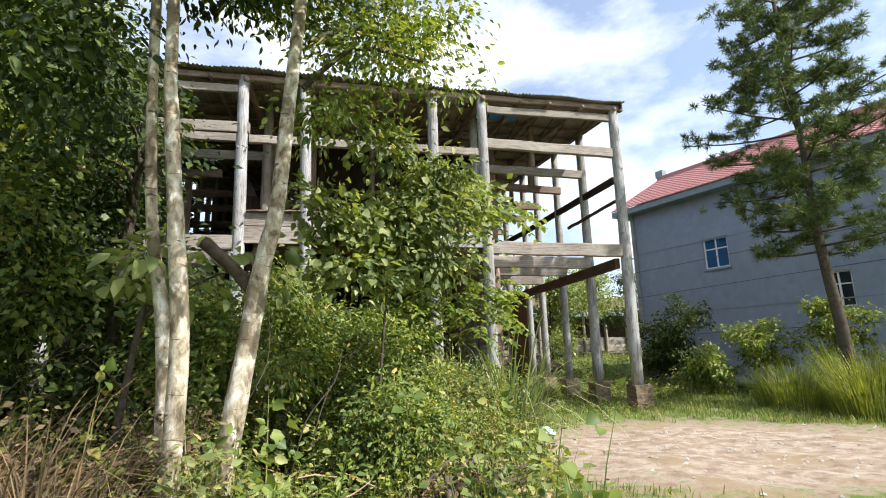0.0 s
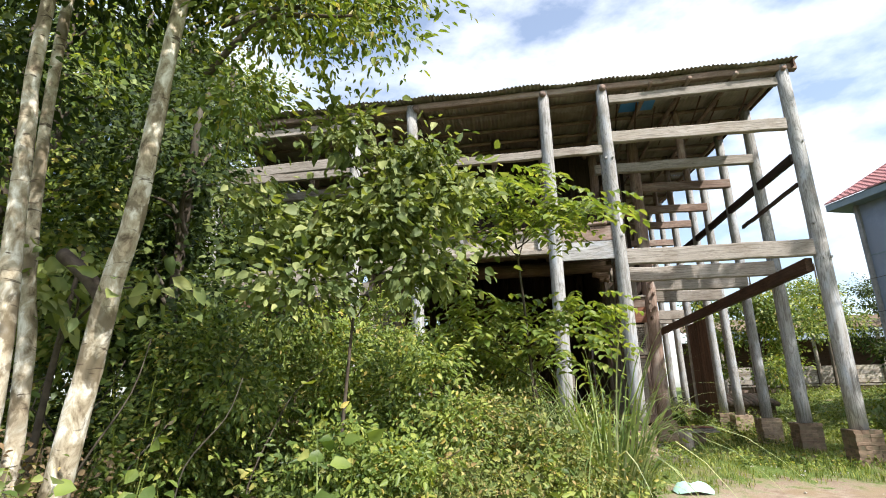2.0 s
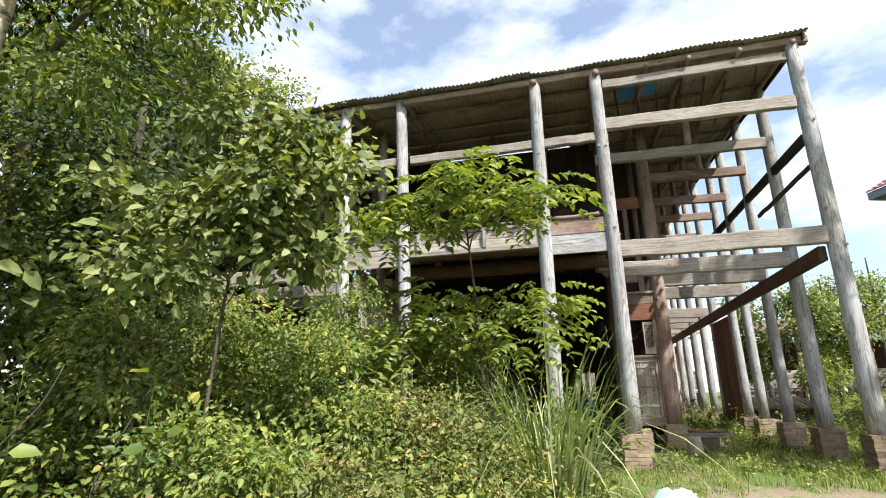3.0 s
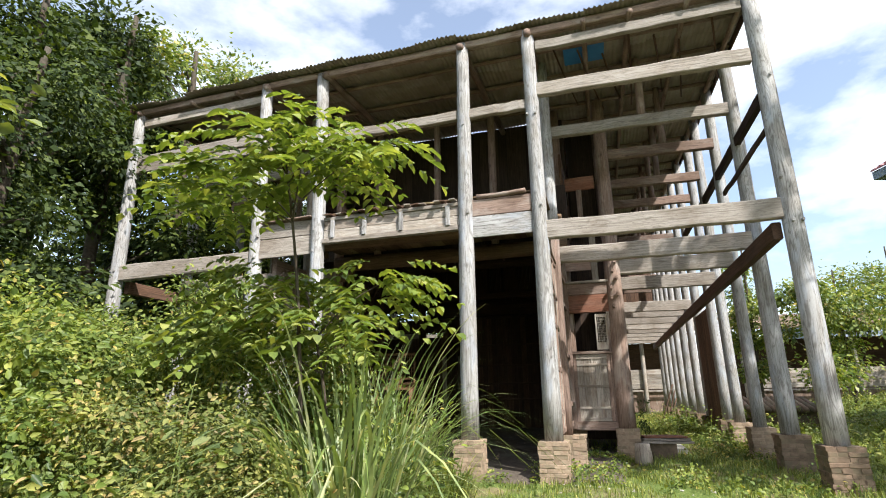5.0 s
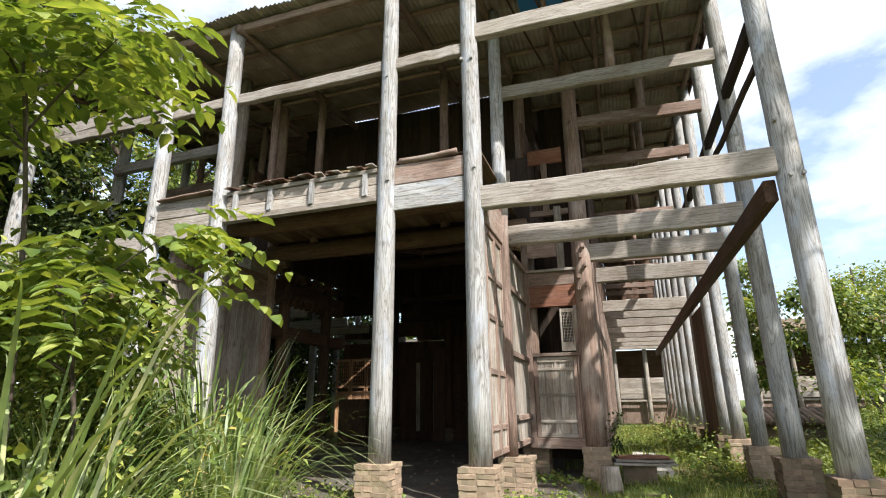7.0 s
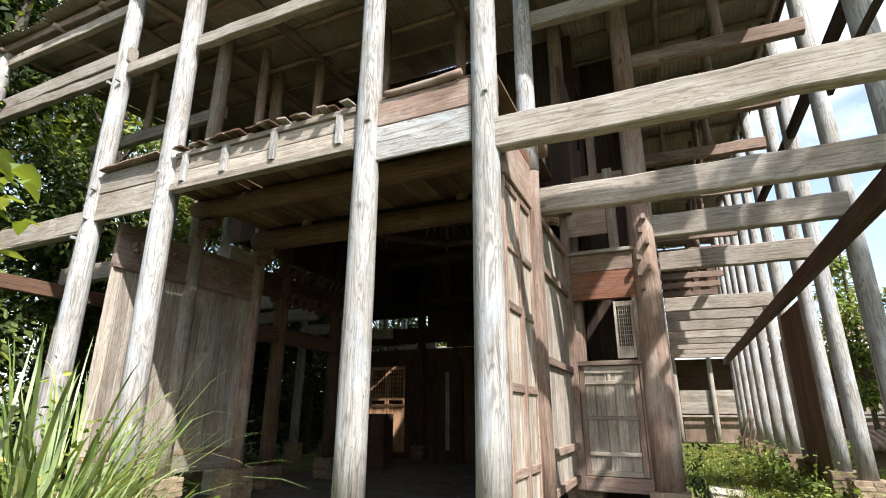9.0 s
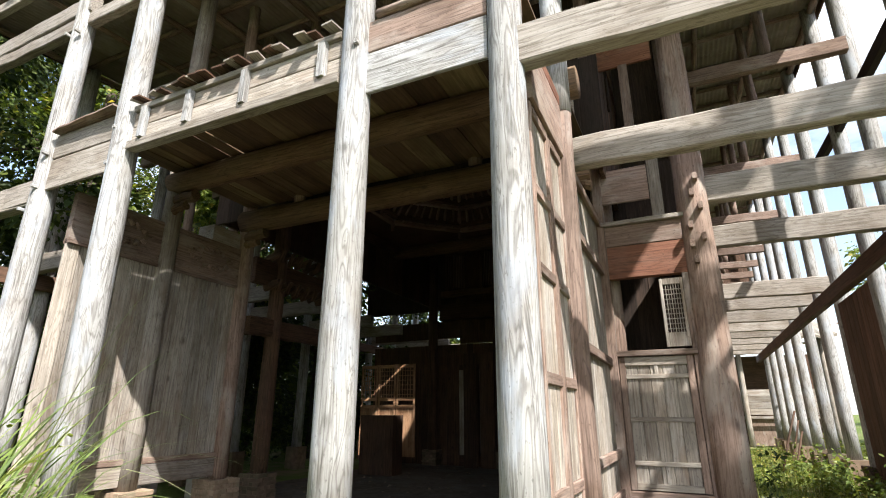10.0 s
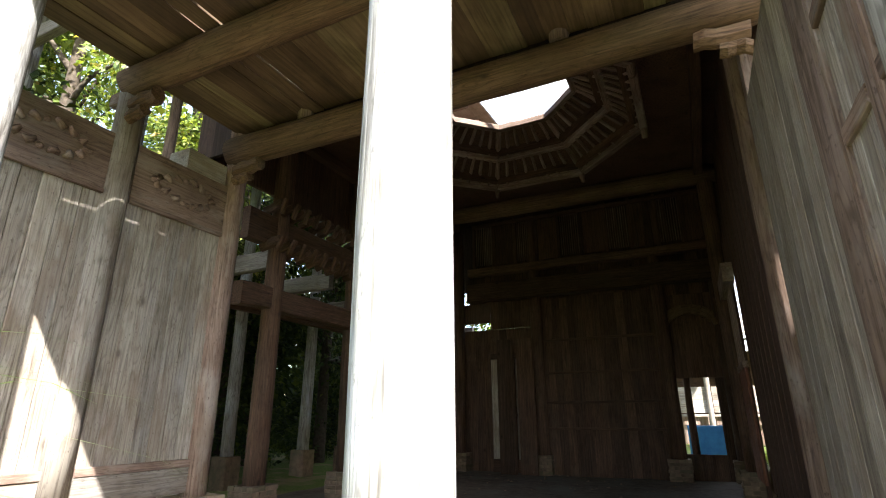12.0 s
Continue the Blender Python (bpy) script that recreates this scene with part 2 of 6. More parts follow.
LEAF = leafy("broad leaves", [(0.0, (0.076, 0.123, 0.035)), (0.35, (0.147, 0.211, 0.057)), (0.7, (0.222, 0.281, 0.078)), (0.93, (0.306, 0.339, 0.105)), (1.0, (0.459, 0.351, 0.140))])
LEAF_PALE = leafy("pale downy leaves", [(0.0, (0.123, 0.166, 0.066)), (0.6, (0.218, 0.267, 0.110)), (1.0, (0.342, 0.368, 0.198))], 0.6)
# Much darker copy of LEAF: the wood's shade is put into the leaf colour.
LEAF_DARK = leafy("shaded leaves", [(0.0, (0.020, 0.039, 0.014)), (0.6, (0.048, 0.078, 0.020)), (1.0, (0.110, 0.145, 0.034))], 0.65, 0.25)
LEAF_LIME = leafy("pinnate leaves", [(0.0, (0.120, 0.181, 0.055)), (0.6, (0.207, 0.273, 0.082)), (1.0, (0.328, 0.363, 0.153))], 0.42, 0.4)
LEAF_FINE = leafy("weed leaves", [(0.0, (0.088, 0.119, 0.039)), (0.45, (0.188, 0.225, 0.070)), (0.8, (0.312, 0.314, 0.117)), (1.0, (0.425, 0.309, 0.173))], 0.6, 0.3)
LEAF_DRY = leafy("dead leaves", [(0.0, (0.074, 0.051, 0.031)), (0.6, (0.161, 0.112, 0.074)), (1.0, (0.236, 0.184, 0.125))], 0.8, 0.15)
GRASS = leafy("grass blades", [(0.0, (0.104, 0.147, 0.036)), (0.6, (0.199, 0.248, 0.060)), (1.0, (0.342, 0.340, 0.144))], 0.5, 0.3)
GRASS_TALL = leafy("tall grass blades", [(0.0, (0.11, 0.17, 0.055)), (0.6, (0.21, 0.285, 0.115)), (1.0, (0.44, 0.47, 0.35))], 0.4, 0.3)
NEEDLE = leafy("pine needles", [(0.0, (0.046, 0.081, 0.037)), (0.7, (0.104, 0.156, 0.062)), (1.0, (0.208, 0.237, 0.094))], 0.6, 0.2)


def make_ground():
    """Grass with bare sandy earth where people walk, all one sheet."""
    m, n, l, b = mat_new("ground")
    co = n.new("ShaderNodeTexCoord")
    v = co.outputs["Object"]
    fine = noise_tex(n, l, v, 30, 6, 0.65)
    mid = noise_tex(n, l, v, 3.5, 6, 0.6)
    grass = ramp(n, [(0.3, (0.055, 0.085, 0.02)), (0.5, (0.10, 0.145, 0.035)), (0.72, (0.20, 0.21, 0.075))])
    l.new(fine, grass.inputs[0])
    soil = ramp(n, [(0.3, (0.17, 0.12, 0.085)), (0.5, (0.29, 0.225, 0.17)), (0.7, (0.42, 0.36, 0.30))])
    l.new(mid, soil.inputs[0])
    soil2 = mixc(n, l, 0.35, soil.outputs[0], fine, "OVERLAY")
    # bare patch: an oval round the turning place, ragged by noise
    sub = n.new("ShaderNodeVectorMath")
    sub.operation = "SUBTRACT"
    sub.inputs[1].default_value = (7.9, 8.3, 0)
    l.new(v, sub.inputs[0])
    sc = n.new("ShaderNodeVectorMath")
    sc.operation = "MULTIPLY"
    sc.inputs[1].default_value = (1 / 4.1, 1 / 3.2, 0)
    l.new(sub.outputs[0], sc.inputs[0])
    ln = n.new("ShaderNodeVectorMath")
    ln.operation = "LENGTH"
    l.new(sc.outputs[0], ln.inputs[0])
    add = n.new("ShaderNodeMath")
    add.operation = "ADD"
    l.new(ln.outputs["Value"], add.inputs[0])
    mm = n.new("ShaderNodeMath")
    mm.operation = "MULTIPLY"
    mm.inputs[1].default_value = 1.5
    l.new(mid, mm.inputs[0])
    l.new(mm.outputs[0], add.inputs[1])
    edge = ramp(n, [(0.0, (1, 1, 1)), (0.78, (1, 1, 1)), (0.92, (0, 0, 0))])
    half = n.new("ShaderNodeMath")
    half.operation = "MULTIPLY"
    half.inputs[1].default_value = 0.5
    l.new(add.outputs[0], half.inputs[0])
    l.new(half.outputs[0], edge.inputs[0])
    c = mixc(n, l, edge.outputs[0], grass.outputs[0], soil2)
    big = noise_tex(n, l, v, 0.9, 5, 0.6)
    br = ramp(n, [(0.52, (0, 0, 0)), (0.64, (0.75, 0.75, 0.75))])
    l.new(big, br.inputs[0])
    c = mixc(n, l, br.outputs[0], c, (0.24, 0.18, 0.11))
    l.new(c, b.inputs["Base Color"])
    b.inputs["Roughness"].default_value = 0.97
    b.inputs["Specular IOR Level"].default_value = 0.1
    bump(n, l, b, fine, 0.6, 0.03)
    return m


GROUND = make_ground()


def make_glass(name, colour):
    m, n, l, b = mat_new(name)
    b.inputs["Base Color"].default_value = (*colour, 1)
    b.inputs["Roughness"].default_value = 0.06
    b.inputs["Specular IOR Level"].default_value = 0.8
    return m


PANE = make_glass("window pane", (0.02, 0.03, 0.04))
# Blue base colour stands for the sky reflected in this glass.
PANE_SKY = make_glass("sky-tinted window pane", (0.03, 0.11, 0.24))

# ---- mesh helpers ----
rng = np.random.default_rng(7)


def mesh_obj(name, verts, faces, mat, parent=None, m=None, label="", smooth=False):
    me = bpy.data.meshes.new(name)
    me.from_pydata([tuple(v) for v in verts], [], faces)
    me.materials.append(mat)
    if smooth:
        me.polygons.foreach_set("use_smooth", [True] * len(me.polygons))
    me.update()
    ob = new(name, me)
    if m is not None:
        ob.matrix_world = m
    if parent is not None:
        ob.parent = parent
        ob.matrix_parent_inverse = parent.matrix_basis.inverted()
    if label:
        ob["label"] = label
    return ob


def empty(name, loc=(0, 0, 0)):
    e = new(name)
    e.empty_display_size = 0.1
    e.location = loc
    return e


def axis_pose(p0, p1):
    """A pose at p0 whose z runs to p1, with local y as near to up as can be."""
    p0, p1 = Vector(p0), Vector(p1)
    z = (p1 - p0).normalized()
    up = Vector((0, 0, 1)) if abs(z.z) < 0.9 else Vector((0, 1, 0))
    x = up.cross(z).normalized()
    y = z.cross(x)
    m = Matrix((x, y, z)).transposed().to_4x4()
    m.translation = p0
    return m, (p1 - p0).length


def loft(rings, cap=True):
    verts, faces, n = [], [], len(rings[0])
    for r in rings:
        verts += r
    for i in range(len(rings) - 1):
        for j in range(n):
            k = (j + 1) % n
            faces.append((i * n + j, i * n + k, (i + 1) * n + k, (i + 1) * n + j))
    if cap:
        faces.append(tuple(range(n - 1, -1, -1)))
        faces.append(tuple(range((len(rings) - 1) * n, len(rings) * n)))
    return verts, faces


def log(name, p0, p1, r0, r1, mat, parent=None, label="", sides=16, seg=9, wob=0.012, bend=0.02):
    """A round timber, tapered, slightly bent and uneven."""
    m, length = axis_pose(p0, p1)
    ph, bx, by = random.random() * 6.3, random.uniform(-bend, bend), random.uniform(-bend, bend)
    rings = []
    for i in range(seg + 1):
        t = i / seg
        r = r0 + (r1 - r0) * t
        s = math.sin(math.pi * t)
        ring = []
        for j in range(sides):
            a = 2 * math.pi * j / sides
            rr = r + wob * (math.sin(2 * a + ph + 3 * t) * 0.5 + random.uniform(-0.4, 0.4))
            ring.append((bx * s + rr * math.cos(a), by * s + rr * math.sin(a), length * t))
        rings.append(ring)
    v, f = loft(rings)
    return mesh_obj(name, v, f, mat, parent, m, label, True)


def beam(name, p0, p1, w, h, mat, parent=None, label="", seg=7, wob=0.008, chamfer=0.1):
    """A sawn or hewn timber of width w and height h, with worn arrises."""
    m, length = axis_pose(p0, p1)
    c = chamfer * min(w, h)
    prof = [(-w / 2 + c, -h / 2), (w / 2 - c, -h / 2), (w / 2, -h / 2 + c), (w / 2, h / 2 - c), (w / 2 - c, h / 2), (-w / 2 + c, h / 2), (-w / 2, h / 2 - c), (-w / 2, -h / 2 + c)]
    rings = []
    for i in range(seg + 1):
        dx, dy, k = random.uniform(-wob, wob), random.uniform(-wob, wob), 1 + random.uniform(-wob, wob) * 1.5
        rings.append([(x * k + dx, y * k + dy, length * i / seg) for x, y in prof])
    v, f = loft(rings)
    return mesh_obj(name, v, f, mat, parent, m, label)


def slab(name, lo, hi, mat, parent=None, label="", axis="z", c=0.006):
    """A board or block between two corners, its grain along one axis, with small chamfers."""
    lo, hi = Vector(lo), Vector(hi)
    mid, d = (lo + hi) / 2, hi - lo
    if axis == "z":
        return beam(name, (mid.x, mid.y, lo.z), (mid.x, mid.y, hi.z), d.x, d.y, mat, parent, label, 2, 0.0, min(0.3, c / max(0.001, min(d.x, d.y))))
    if axis == "x":
        return beam(name, (lo.x, mid.y, mid.z), (hi.x, mid.y, mid.z), d.y, d.z, mat, parent, label, 3, 0.002, min(0.3, c / max(0.001, min(d.y, d.z))))
    return beam(name, (mid.x, lo.y, mid.z), (mid.x, hi.y, mid.z), d.x, d.z, mat, parent, label, 3, 0.002, min(0.3, c / max(0.001, min(d.x, d.z))))


def quads_mesh(name, co, quads, mat, parent=None, label=""):
    """A mesh from an array of points and an array of quads."""
    me = bpy.data.meshes.new(name)
    nq = len(quads)
    me.vertices.add(len(co))
    me.vertices.foreach_set("co", co.astype(np.float32).ravel())
    me.loops.add(nq * 4)
    me.loops.foreach_set("vertex_index", quads.astype(np.int32).ravel())
    me.polygons.add(nq)
    me.polygons.foreach_set("loop_start", np.arange(0, nq * 4, 4, dtype=np.int32))
    me.materials.append(mat)
    me.update(calc_edges=True)
    ob = new(name, me)
    if parent is not None:
        ob.parent = parent
        ob.matrix_parent_inverse = parent.matrix_basis.inverted()
    if label:
        ob["label"] = label
    return ob


def unit(a):
    return a / np.maximum(np.linalg.norm(a, axis=1, keepdims=True), 1e-6)


def leaves(name, P, D, N, L, W, mat, parent=None, label="", simple=False):
    """Folded leaves: base points, axes, face normals, lengths and widths."""
    n = len(P)
    D = unit(D)
    S = unit(np.cross(D, N))
    N = np.cross(S, D)
    L, W = np.broadcast_to(L, n)[:, None], np.broadcast_to(W, n)[:, None]
    if simple:
        co = np.stack([P, P + D * L * 0.42 + S * W * 0.5 + N * W * 0.15, P + D * L - N * L * 0.12, P + D * L * 0.42 - S * W * 0.5 + N * W * 0.15], 1).reshape(-1, 3)
        return quads_mesh(name, co, np.arange(4 * n).reshape(-1, 4), mat, parent, label)
    co = np.stack([P, P + D * L * 0.28 + S * W * 0.5 + N * W * 0.16, P + D * L * 0.66 + S * W * 0.4 + N * W * 0.08, P + D * L - N * L * 0.14,
                   P + D * L * 0.66 - S * W * 0.4 + N * W * 0.08, P + D * L * 0.28 - S * W * 0.5 + N * W * 0.16], 1).reshape(-1, 3)
    q = np.array([[0, 1, 2, 3], [0, 3, 4, 5]])
    quads = (q[None] + 6 * np.arange(n)[:, None, None]).reshape(-1, 4)
    return quads_mesh(name, co, quads, mat, parent, label)


BLADE = ((0, 0.8), (0.35, 1.0), (0.7, 0.7), (1.0, 0.06))
BLADE_FINE = ((0, 0.7), (0.25, 1.0), (0.5, 1.0), (0.68, 0.85), (0.82, 0.62), (0.92, 0.36), (1.0, 0.04))


def blades(name, P, D, L, W, mat, parent=None, label="", droop=0.5, up=1.0, fine=False):
    """Grass blades that rise and bow over towards D."""
    n = len(P)
    D = unit(D)
    Z = np.array([0, 0, 1.0])
    S = unit(np.cross(D, Z))
    L, W, droop = (np.broadcast_to(a, n)[:, None] for a in (L, W, droop))
    rows = []
    for t, w in BLADE_FINE if fine else BLADE:
        c = P + Z * L * (up * t - droop * (t ** 3 * 0.8 if fine else t * t * 0.62)) + D * L * (0.12 * t + droop * t * t * (0.6 if fine else 0.8))
        rows += [c - S * W * w * 0.5, c + S * W * w * 0.5]
    co = np.stack(rows, 1).reshape(-1, 3)
    k = len(rows) // 2
    q = np.array([[2 * i, 2 * i + 1, 2 * i + 3, 2 * i + 2] for i in range(k - 1)])
    quads = (q[None] + 2 * k * np.arange(n)[:, None, None]).reshape(-1, 4)
    return quads_mesh(name, co, quads, mat, parent, label)


def smooth_step(a, b, x):
    t = np.clip((x - a) / (b - a), 0, 1)
    return t * t * (3 - 2 * t)


def height(x, y):
    """The lie of the land: level yard, a low bank under the thicket, a rise behind to the right."""
    x, y = np.asarray(x, float), np.asarray(y, float)
    bank = 0.38 * smooth_step(3.2, 0.5, x) * smooth_step(1.6, 3.6, y) * smooth_step(13.5, 11.0, y)
    rise = 1.0 * smooth_step(13, 22, x) * smooth_step(16, 30, y)
    yard = 0.14 * smooth_step(10.5, 12.3, y)
    bumps = 0.035 * np.sin(x * 1.7 + 0.4) * np.cos(y * 1.3) + 0.02 * np.sin(x * 4.1 + y * 3.3)
    return bank + rise + yard + bumps - 0.02


# ---- ground ----
def grid_ground():
    xs = np.concatenate([[-900, -300, -120, -60], np.arange(-30, 40, 0.4), [50, 70, 120, 300, 900]])
    ys = np.concatenate([[-900, -300, -120, -60, -30, -15], np.arange(-6, 50, 0.4), [60, 80, 130, 300, 900]])
    X, Y = np.meshgrid(xs, ys)
    co = np.stack([X, Y, height(X, Y)], -1).reshape(-1, 3)
    nx, ny = len(xs), len(ys)
    i = (np.arange(ny - 1)[:, None] * nx + np.arange(nx - 1)[None]).reshape(-1)
    q = np.stack([i, i + 1, i + nx + 1, i + nx], 1)
    g = quads_mesh("ground", co, q, GROUND)
    g.data.polygons.foreach_set("use_smooth", [True] * len(g.data.polygons))
    return tagged(g, "grassy ground with a bare sandy turning place", "ground", kind="structure")


grid_ground()

# ---- the hall's timber frame ----
MID = 2.31
FRONT = 12.78
FOOT = 0.73
EAVE = 8.45
C1, C2, C3, C4, C5, C0 = -0.78, 0.76, 3.88, 5.27, 9.19, -4.55
LEAN = {C2: (0.05, -0.19), C1: (0.04, -0.12), C0: (0.04, -0.12), C5: (-0.02, 0.04)}
ROW = [12.78, 14.85, 16.8, 18.6, 19.95, 22.35, 24.1, 26.0, 27.8, 29.5, 31.5, 33.3, 35.2]


def roof_z(y):
    return 8.56 + 0.09 * (min(y, 25.0) - 12.3)


def column(x, y, r, top, mat, label, group, lean=0.0, foot=FOOT):
    ob = log("wooden_column", (x, y, foot), (x + lean, y, top), r, r * 0.86, mat, None, "", 18, 11, 0.009, 0.025)
    return tagged(ob, label, "column", group)


def girder(p0, p1, w, h, mat, label, group, wob=0.01):
    ob = beam("wooden_beam", p0, p1, w, h, mat, None, "", 9, wob, 0.1)
    return tagged(ob, label, "beam", group)


for x in (C0, C1, C2, C3, C4, C5):
    foot_dx, lean = LEAN.get(x, (0.0, random.uniform(-0.02, 0.02)))
    col = column(x + foot_dx, FRONT, 0.152, roof_z(FRONT) - 0.1, WOOD_GREY, "tall weathered grey round timber column on a brick pedestal", "front columns", lean)
    for z in (4.02, 4.3, 4.75, 6.6):
        for sx in (-1, 1):
            if random.random() < 0.4:
                px = x + sx * random.uniform(0.03, 0.11)
                slab("peg", (px - 0.018, FRONT - 0.175, z - 0.022), (px + 0.018, FRONT - 0.1, z + 0.022), WOOD_GREY, col, "", "y")

# columns of the long side rows
for i, y in enumerate(ROW[1:]):
    for x in (C5, C0):
        r = 0.135 if i % 4 else 0.15
        if x == C0 and y > 30:
            continue
        column(x, y, r, roof_z(min(y, 25)) - 0.1, WOOD_GREY, "weathered grey round side column on a brick pedestal", "side columns", random.uniform(-0.03, 0.03))

# beams across the side aisles, lower and upper tier
TIER = [12.78, 14.6, 16.2, 18.2, 19.95, 22.35, 24.1, 26.0, 27.8, 29.5, 31.5, 33.3, 35.2]
for i, y in enumerate(TIER):
    inner = {0: 5.38, 1: 5.3, 2: 6.66}.get(i, 6.72)
    if y != 19.95:
        dz = random.uniform(-0.02, 0.02)
        girder((inner, y, 4.27 + dz), (9.06, y, 4.25 + dz), 0.15, 0.34, WOOD_PALE, "broad weathered squared beam across the side aisle", "lower aisle beams")
    if y < 31:
        girder((MID * 2 - inner, y, 4.27), (MID * 2 - 9.06, y, 4.25), 0.15, 0.34, WOOD_PALE, "broad weathered squared beam across the side aisle", "lower aisle beams")
    if y < 38:
        for s in (0, 1) if y < 31 else (0,):
            xa, xb = (inner - 0.1, 9.06) if s == 0 else (MID * 2 - inner + 0.1, MID * 2 - 9.06)
            girder((xa, y, 7.15), (xb, y, 7.10), 0.14, 0.25 if i else 0.27, WOOD_PALE if i < 2 else WOOD_BROWN, "weathered squared upper tie beam", "upper aisle beams")
            xp = xa + (xb - xa) * 0.57
            if 0 < i:
                tagged(log("king_post", (xp, y, 7.25), (xp, y, roof_z(y) - 0.12), 0.085, 0.075, WOOD_BROWN, None), "short round post standing on the tie beam", "post", "king posts")
for s in (0, 1):
    xr = 8.98 if s == 0 else MID * 2 - 8.98
    girder((xr, FRONT + 0.12, 3.93), (xr, 36.2 if s == 0 else 30, 3.93), 0.14, 0.28, WOOD_DARK, "long dark plate under the aisle beams", "side plates")
girder((C5 - 0.02, 13.0, 6.36), (C5 - 0.02, 22.4, 6.6), 0.11, 0.2, WOOD_SHADE, "dark rail between the side columns", "side rails")
girder((C5 - 0.06, 12.95, 5.72), (C5 - 0.2, 15.65, 5.62), 0.06, 0.09, WOOD_SHADE, "loose dark lath nailed to the column", "side rails")
# dark boarded bay in the side row
bay = empty("plank_partition", (C5 - 0.05, 20.1, 0.4))
for k in range(8):
    y0 = 20.08 + k * 0.27
    slab("plank", (C5 - 0.09, y0, 0.42), (C5 - 0.05, y0 + 0.265, 3.78), WOOD_DARK, bay)
tagged(bay, "dark boarded partition between two side columns", "partition")

# front tier: upper rails and eave beams
for a, b in ((C0, C1), (C1, C2), (C2, C3), (C3, C4)):
    girder((a + 0.12, FRONT, 6.87), (b - 0.12, FRONT, 6.88), 0.12, 0.2, WOOD_PALE, "weathered rail between the front columns", "upper front rails")
for a, b in ((C0, C1), (C4, C5)):
    girder((a + 0.13, FRONT, 8.13), (b - 0.13, FRONT, 8.17), 0.11, 0.2, WOOD_PALE, "weathered eave rail between the front columns", "eave rails")
girder((C0 - 0.3, FRONT - 0.02, 8.46), (C5 + 0.3, FRONT - 0.02, 8.46), 0.16, 0.16, WOOD_BROWN, "long brown eave purlin under the roof edge", "purlins")


# ---- roof ----
def roof():
    """Corrugated sheets in rows with ragged front edges, open above the light well."""
    base = empty("roof", (MID, FRONT, 8.56))
    tagged(base, "low corrugated sheet roof with ragged rusty edges", "roof", kind="structure")
    x0, x1 = C0 - 0.25, C5 + 0.25
    rows = [(12.5, 14.2), (14.1, 16.4), (16.3, 18.6), (18.5, 20.9), (20.8, 23.2), (23.1, 25.4), (25.3, 27.7), (27.6, 30.0), (29.9, 32.3), (32.2, 34.6), (34.5, 36.0)]
    step = 0.095
    for ri, (ya, yb) in enumerate(rows):
        x = x0
        while x < x1 - 0.05:
            w = min(0.86, x1 - x)
            cx = x + w / 2
            if (18.4 < ya < 24 and 0.1 < cx < 4.9) or (ya > 25 and -0.4 < cx < 5.2) or (ya > 29 and cx < 0):
                x += w
                continue
            n = int(w / step * 4) + 1
            if ri == 2 and 0.1 < cx < 4.9:
                yb = 17.4
            else:
                yb = rows[ri][1]
            yf = ya + (random.uniform(-0.09, 0.07) if ri == 0 else 0)
            lift = 0.012 * (ri % 2) + random.uniform(0, 0.012)
            verts = []
            for k in range(n + 1):
                xx = x + (w + 0.04) * k / n
                zz = 0.018 * math.sin(2 * math.pi * xx / step)
                for yy in (yf, (yf + yb) / 2, yb):
                    sag = -0.02 * math.sin(3.1 * xx + ri) - (0.03 * random.random() if yy == yf and ri == 0 else 0)
                    verts.append((xx, yy, roof_z(yy) + zz + lift + sag))
            nv = len(verts)
            faces = []
            for k in range(n):
                for q in range(2):
                    a = k * 3 + q
                    faces.append((a, a + 3, a + 4, a + 1))
            verts += [(vx, vy, vz + 0.006) for vx, vy, vz in verts]
            faces += [tuple(nv + i for i in reversed(f)) for f in faces]
            mesh_obj("sheet", verts, faces, TIN, base, None, "", True)
            x += w
    for y in (13.6, 14.75, 15.6, 16.45, 17.5, 18.45, 20.0, 21.3, 22.4, 23.3, 25.0):
        for xa, xb in (((x0 + 0.1, x1 - 0.1),) if y < 18.5 or y > 24.5 else ((x0 + 0.1, 0.1), (4.9, x1 - 0.1))):
            log("purlin", (xa, y, roof_z(y) - 0.085), (xb, y, roof_z(y) - 0.085), 0.05, 0.05, WOOD_BROWN, base, "", 8, 14, 0.01, 0.03)
    for y in (25.8, 27.4, 29.0, 30.6, 32.2, 33.8, 35.4):
        log("purlin", (5.3, y, roof_z(y) - 0.085), (x1 - 0.1, y, roof_z(y) - 0.085), 0.05, 0.05, WOOD_BROWN, base, "", 8, 6, 0.01, 0.03)
    for x in (5.6, 7.0, 8.2, C5):
        log("rafter", (x, 24.9, roof_z(25) - 0.2), (x, 35.9, roof_z(25) - 0.2), 0.06, 0.06, WOOD_BROWN, base, "", 8, 6, 0.01, 0.03)
    for x in (C0, -2.9, -1.6, C1, C2, C3, C4, 6.35, 7.2, 8.2, C5):
        for ya, yb in (((12.6, 18.4),) if 0.2 < x < 4.8 else ((12.6, 25.0),)):
            r = 0.08 if x in (C2, C3, C4, C1) else 0.055
            log("rafter", (x, ya, roof_z(ya) - 0.2), (x + 0.03, yb, roof_z(yb) - 0.2), r, r, WOOD_BROWN, base, "", 8, 8, 0.01, 0.03)
    for x in (C5 + 0.2, C0 - 0.2):
        beam("verge_board", (x, 12.55, roof_z(12.55) - 0.1), (x, 25.0, roof_z(25) - 0.1), 0.03, 0.16, WOOD_DARK, base)
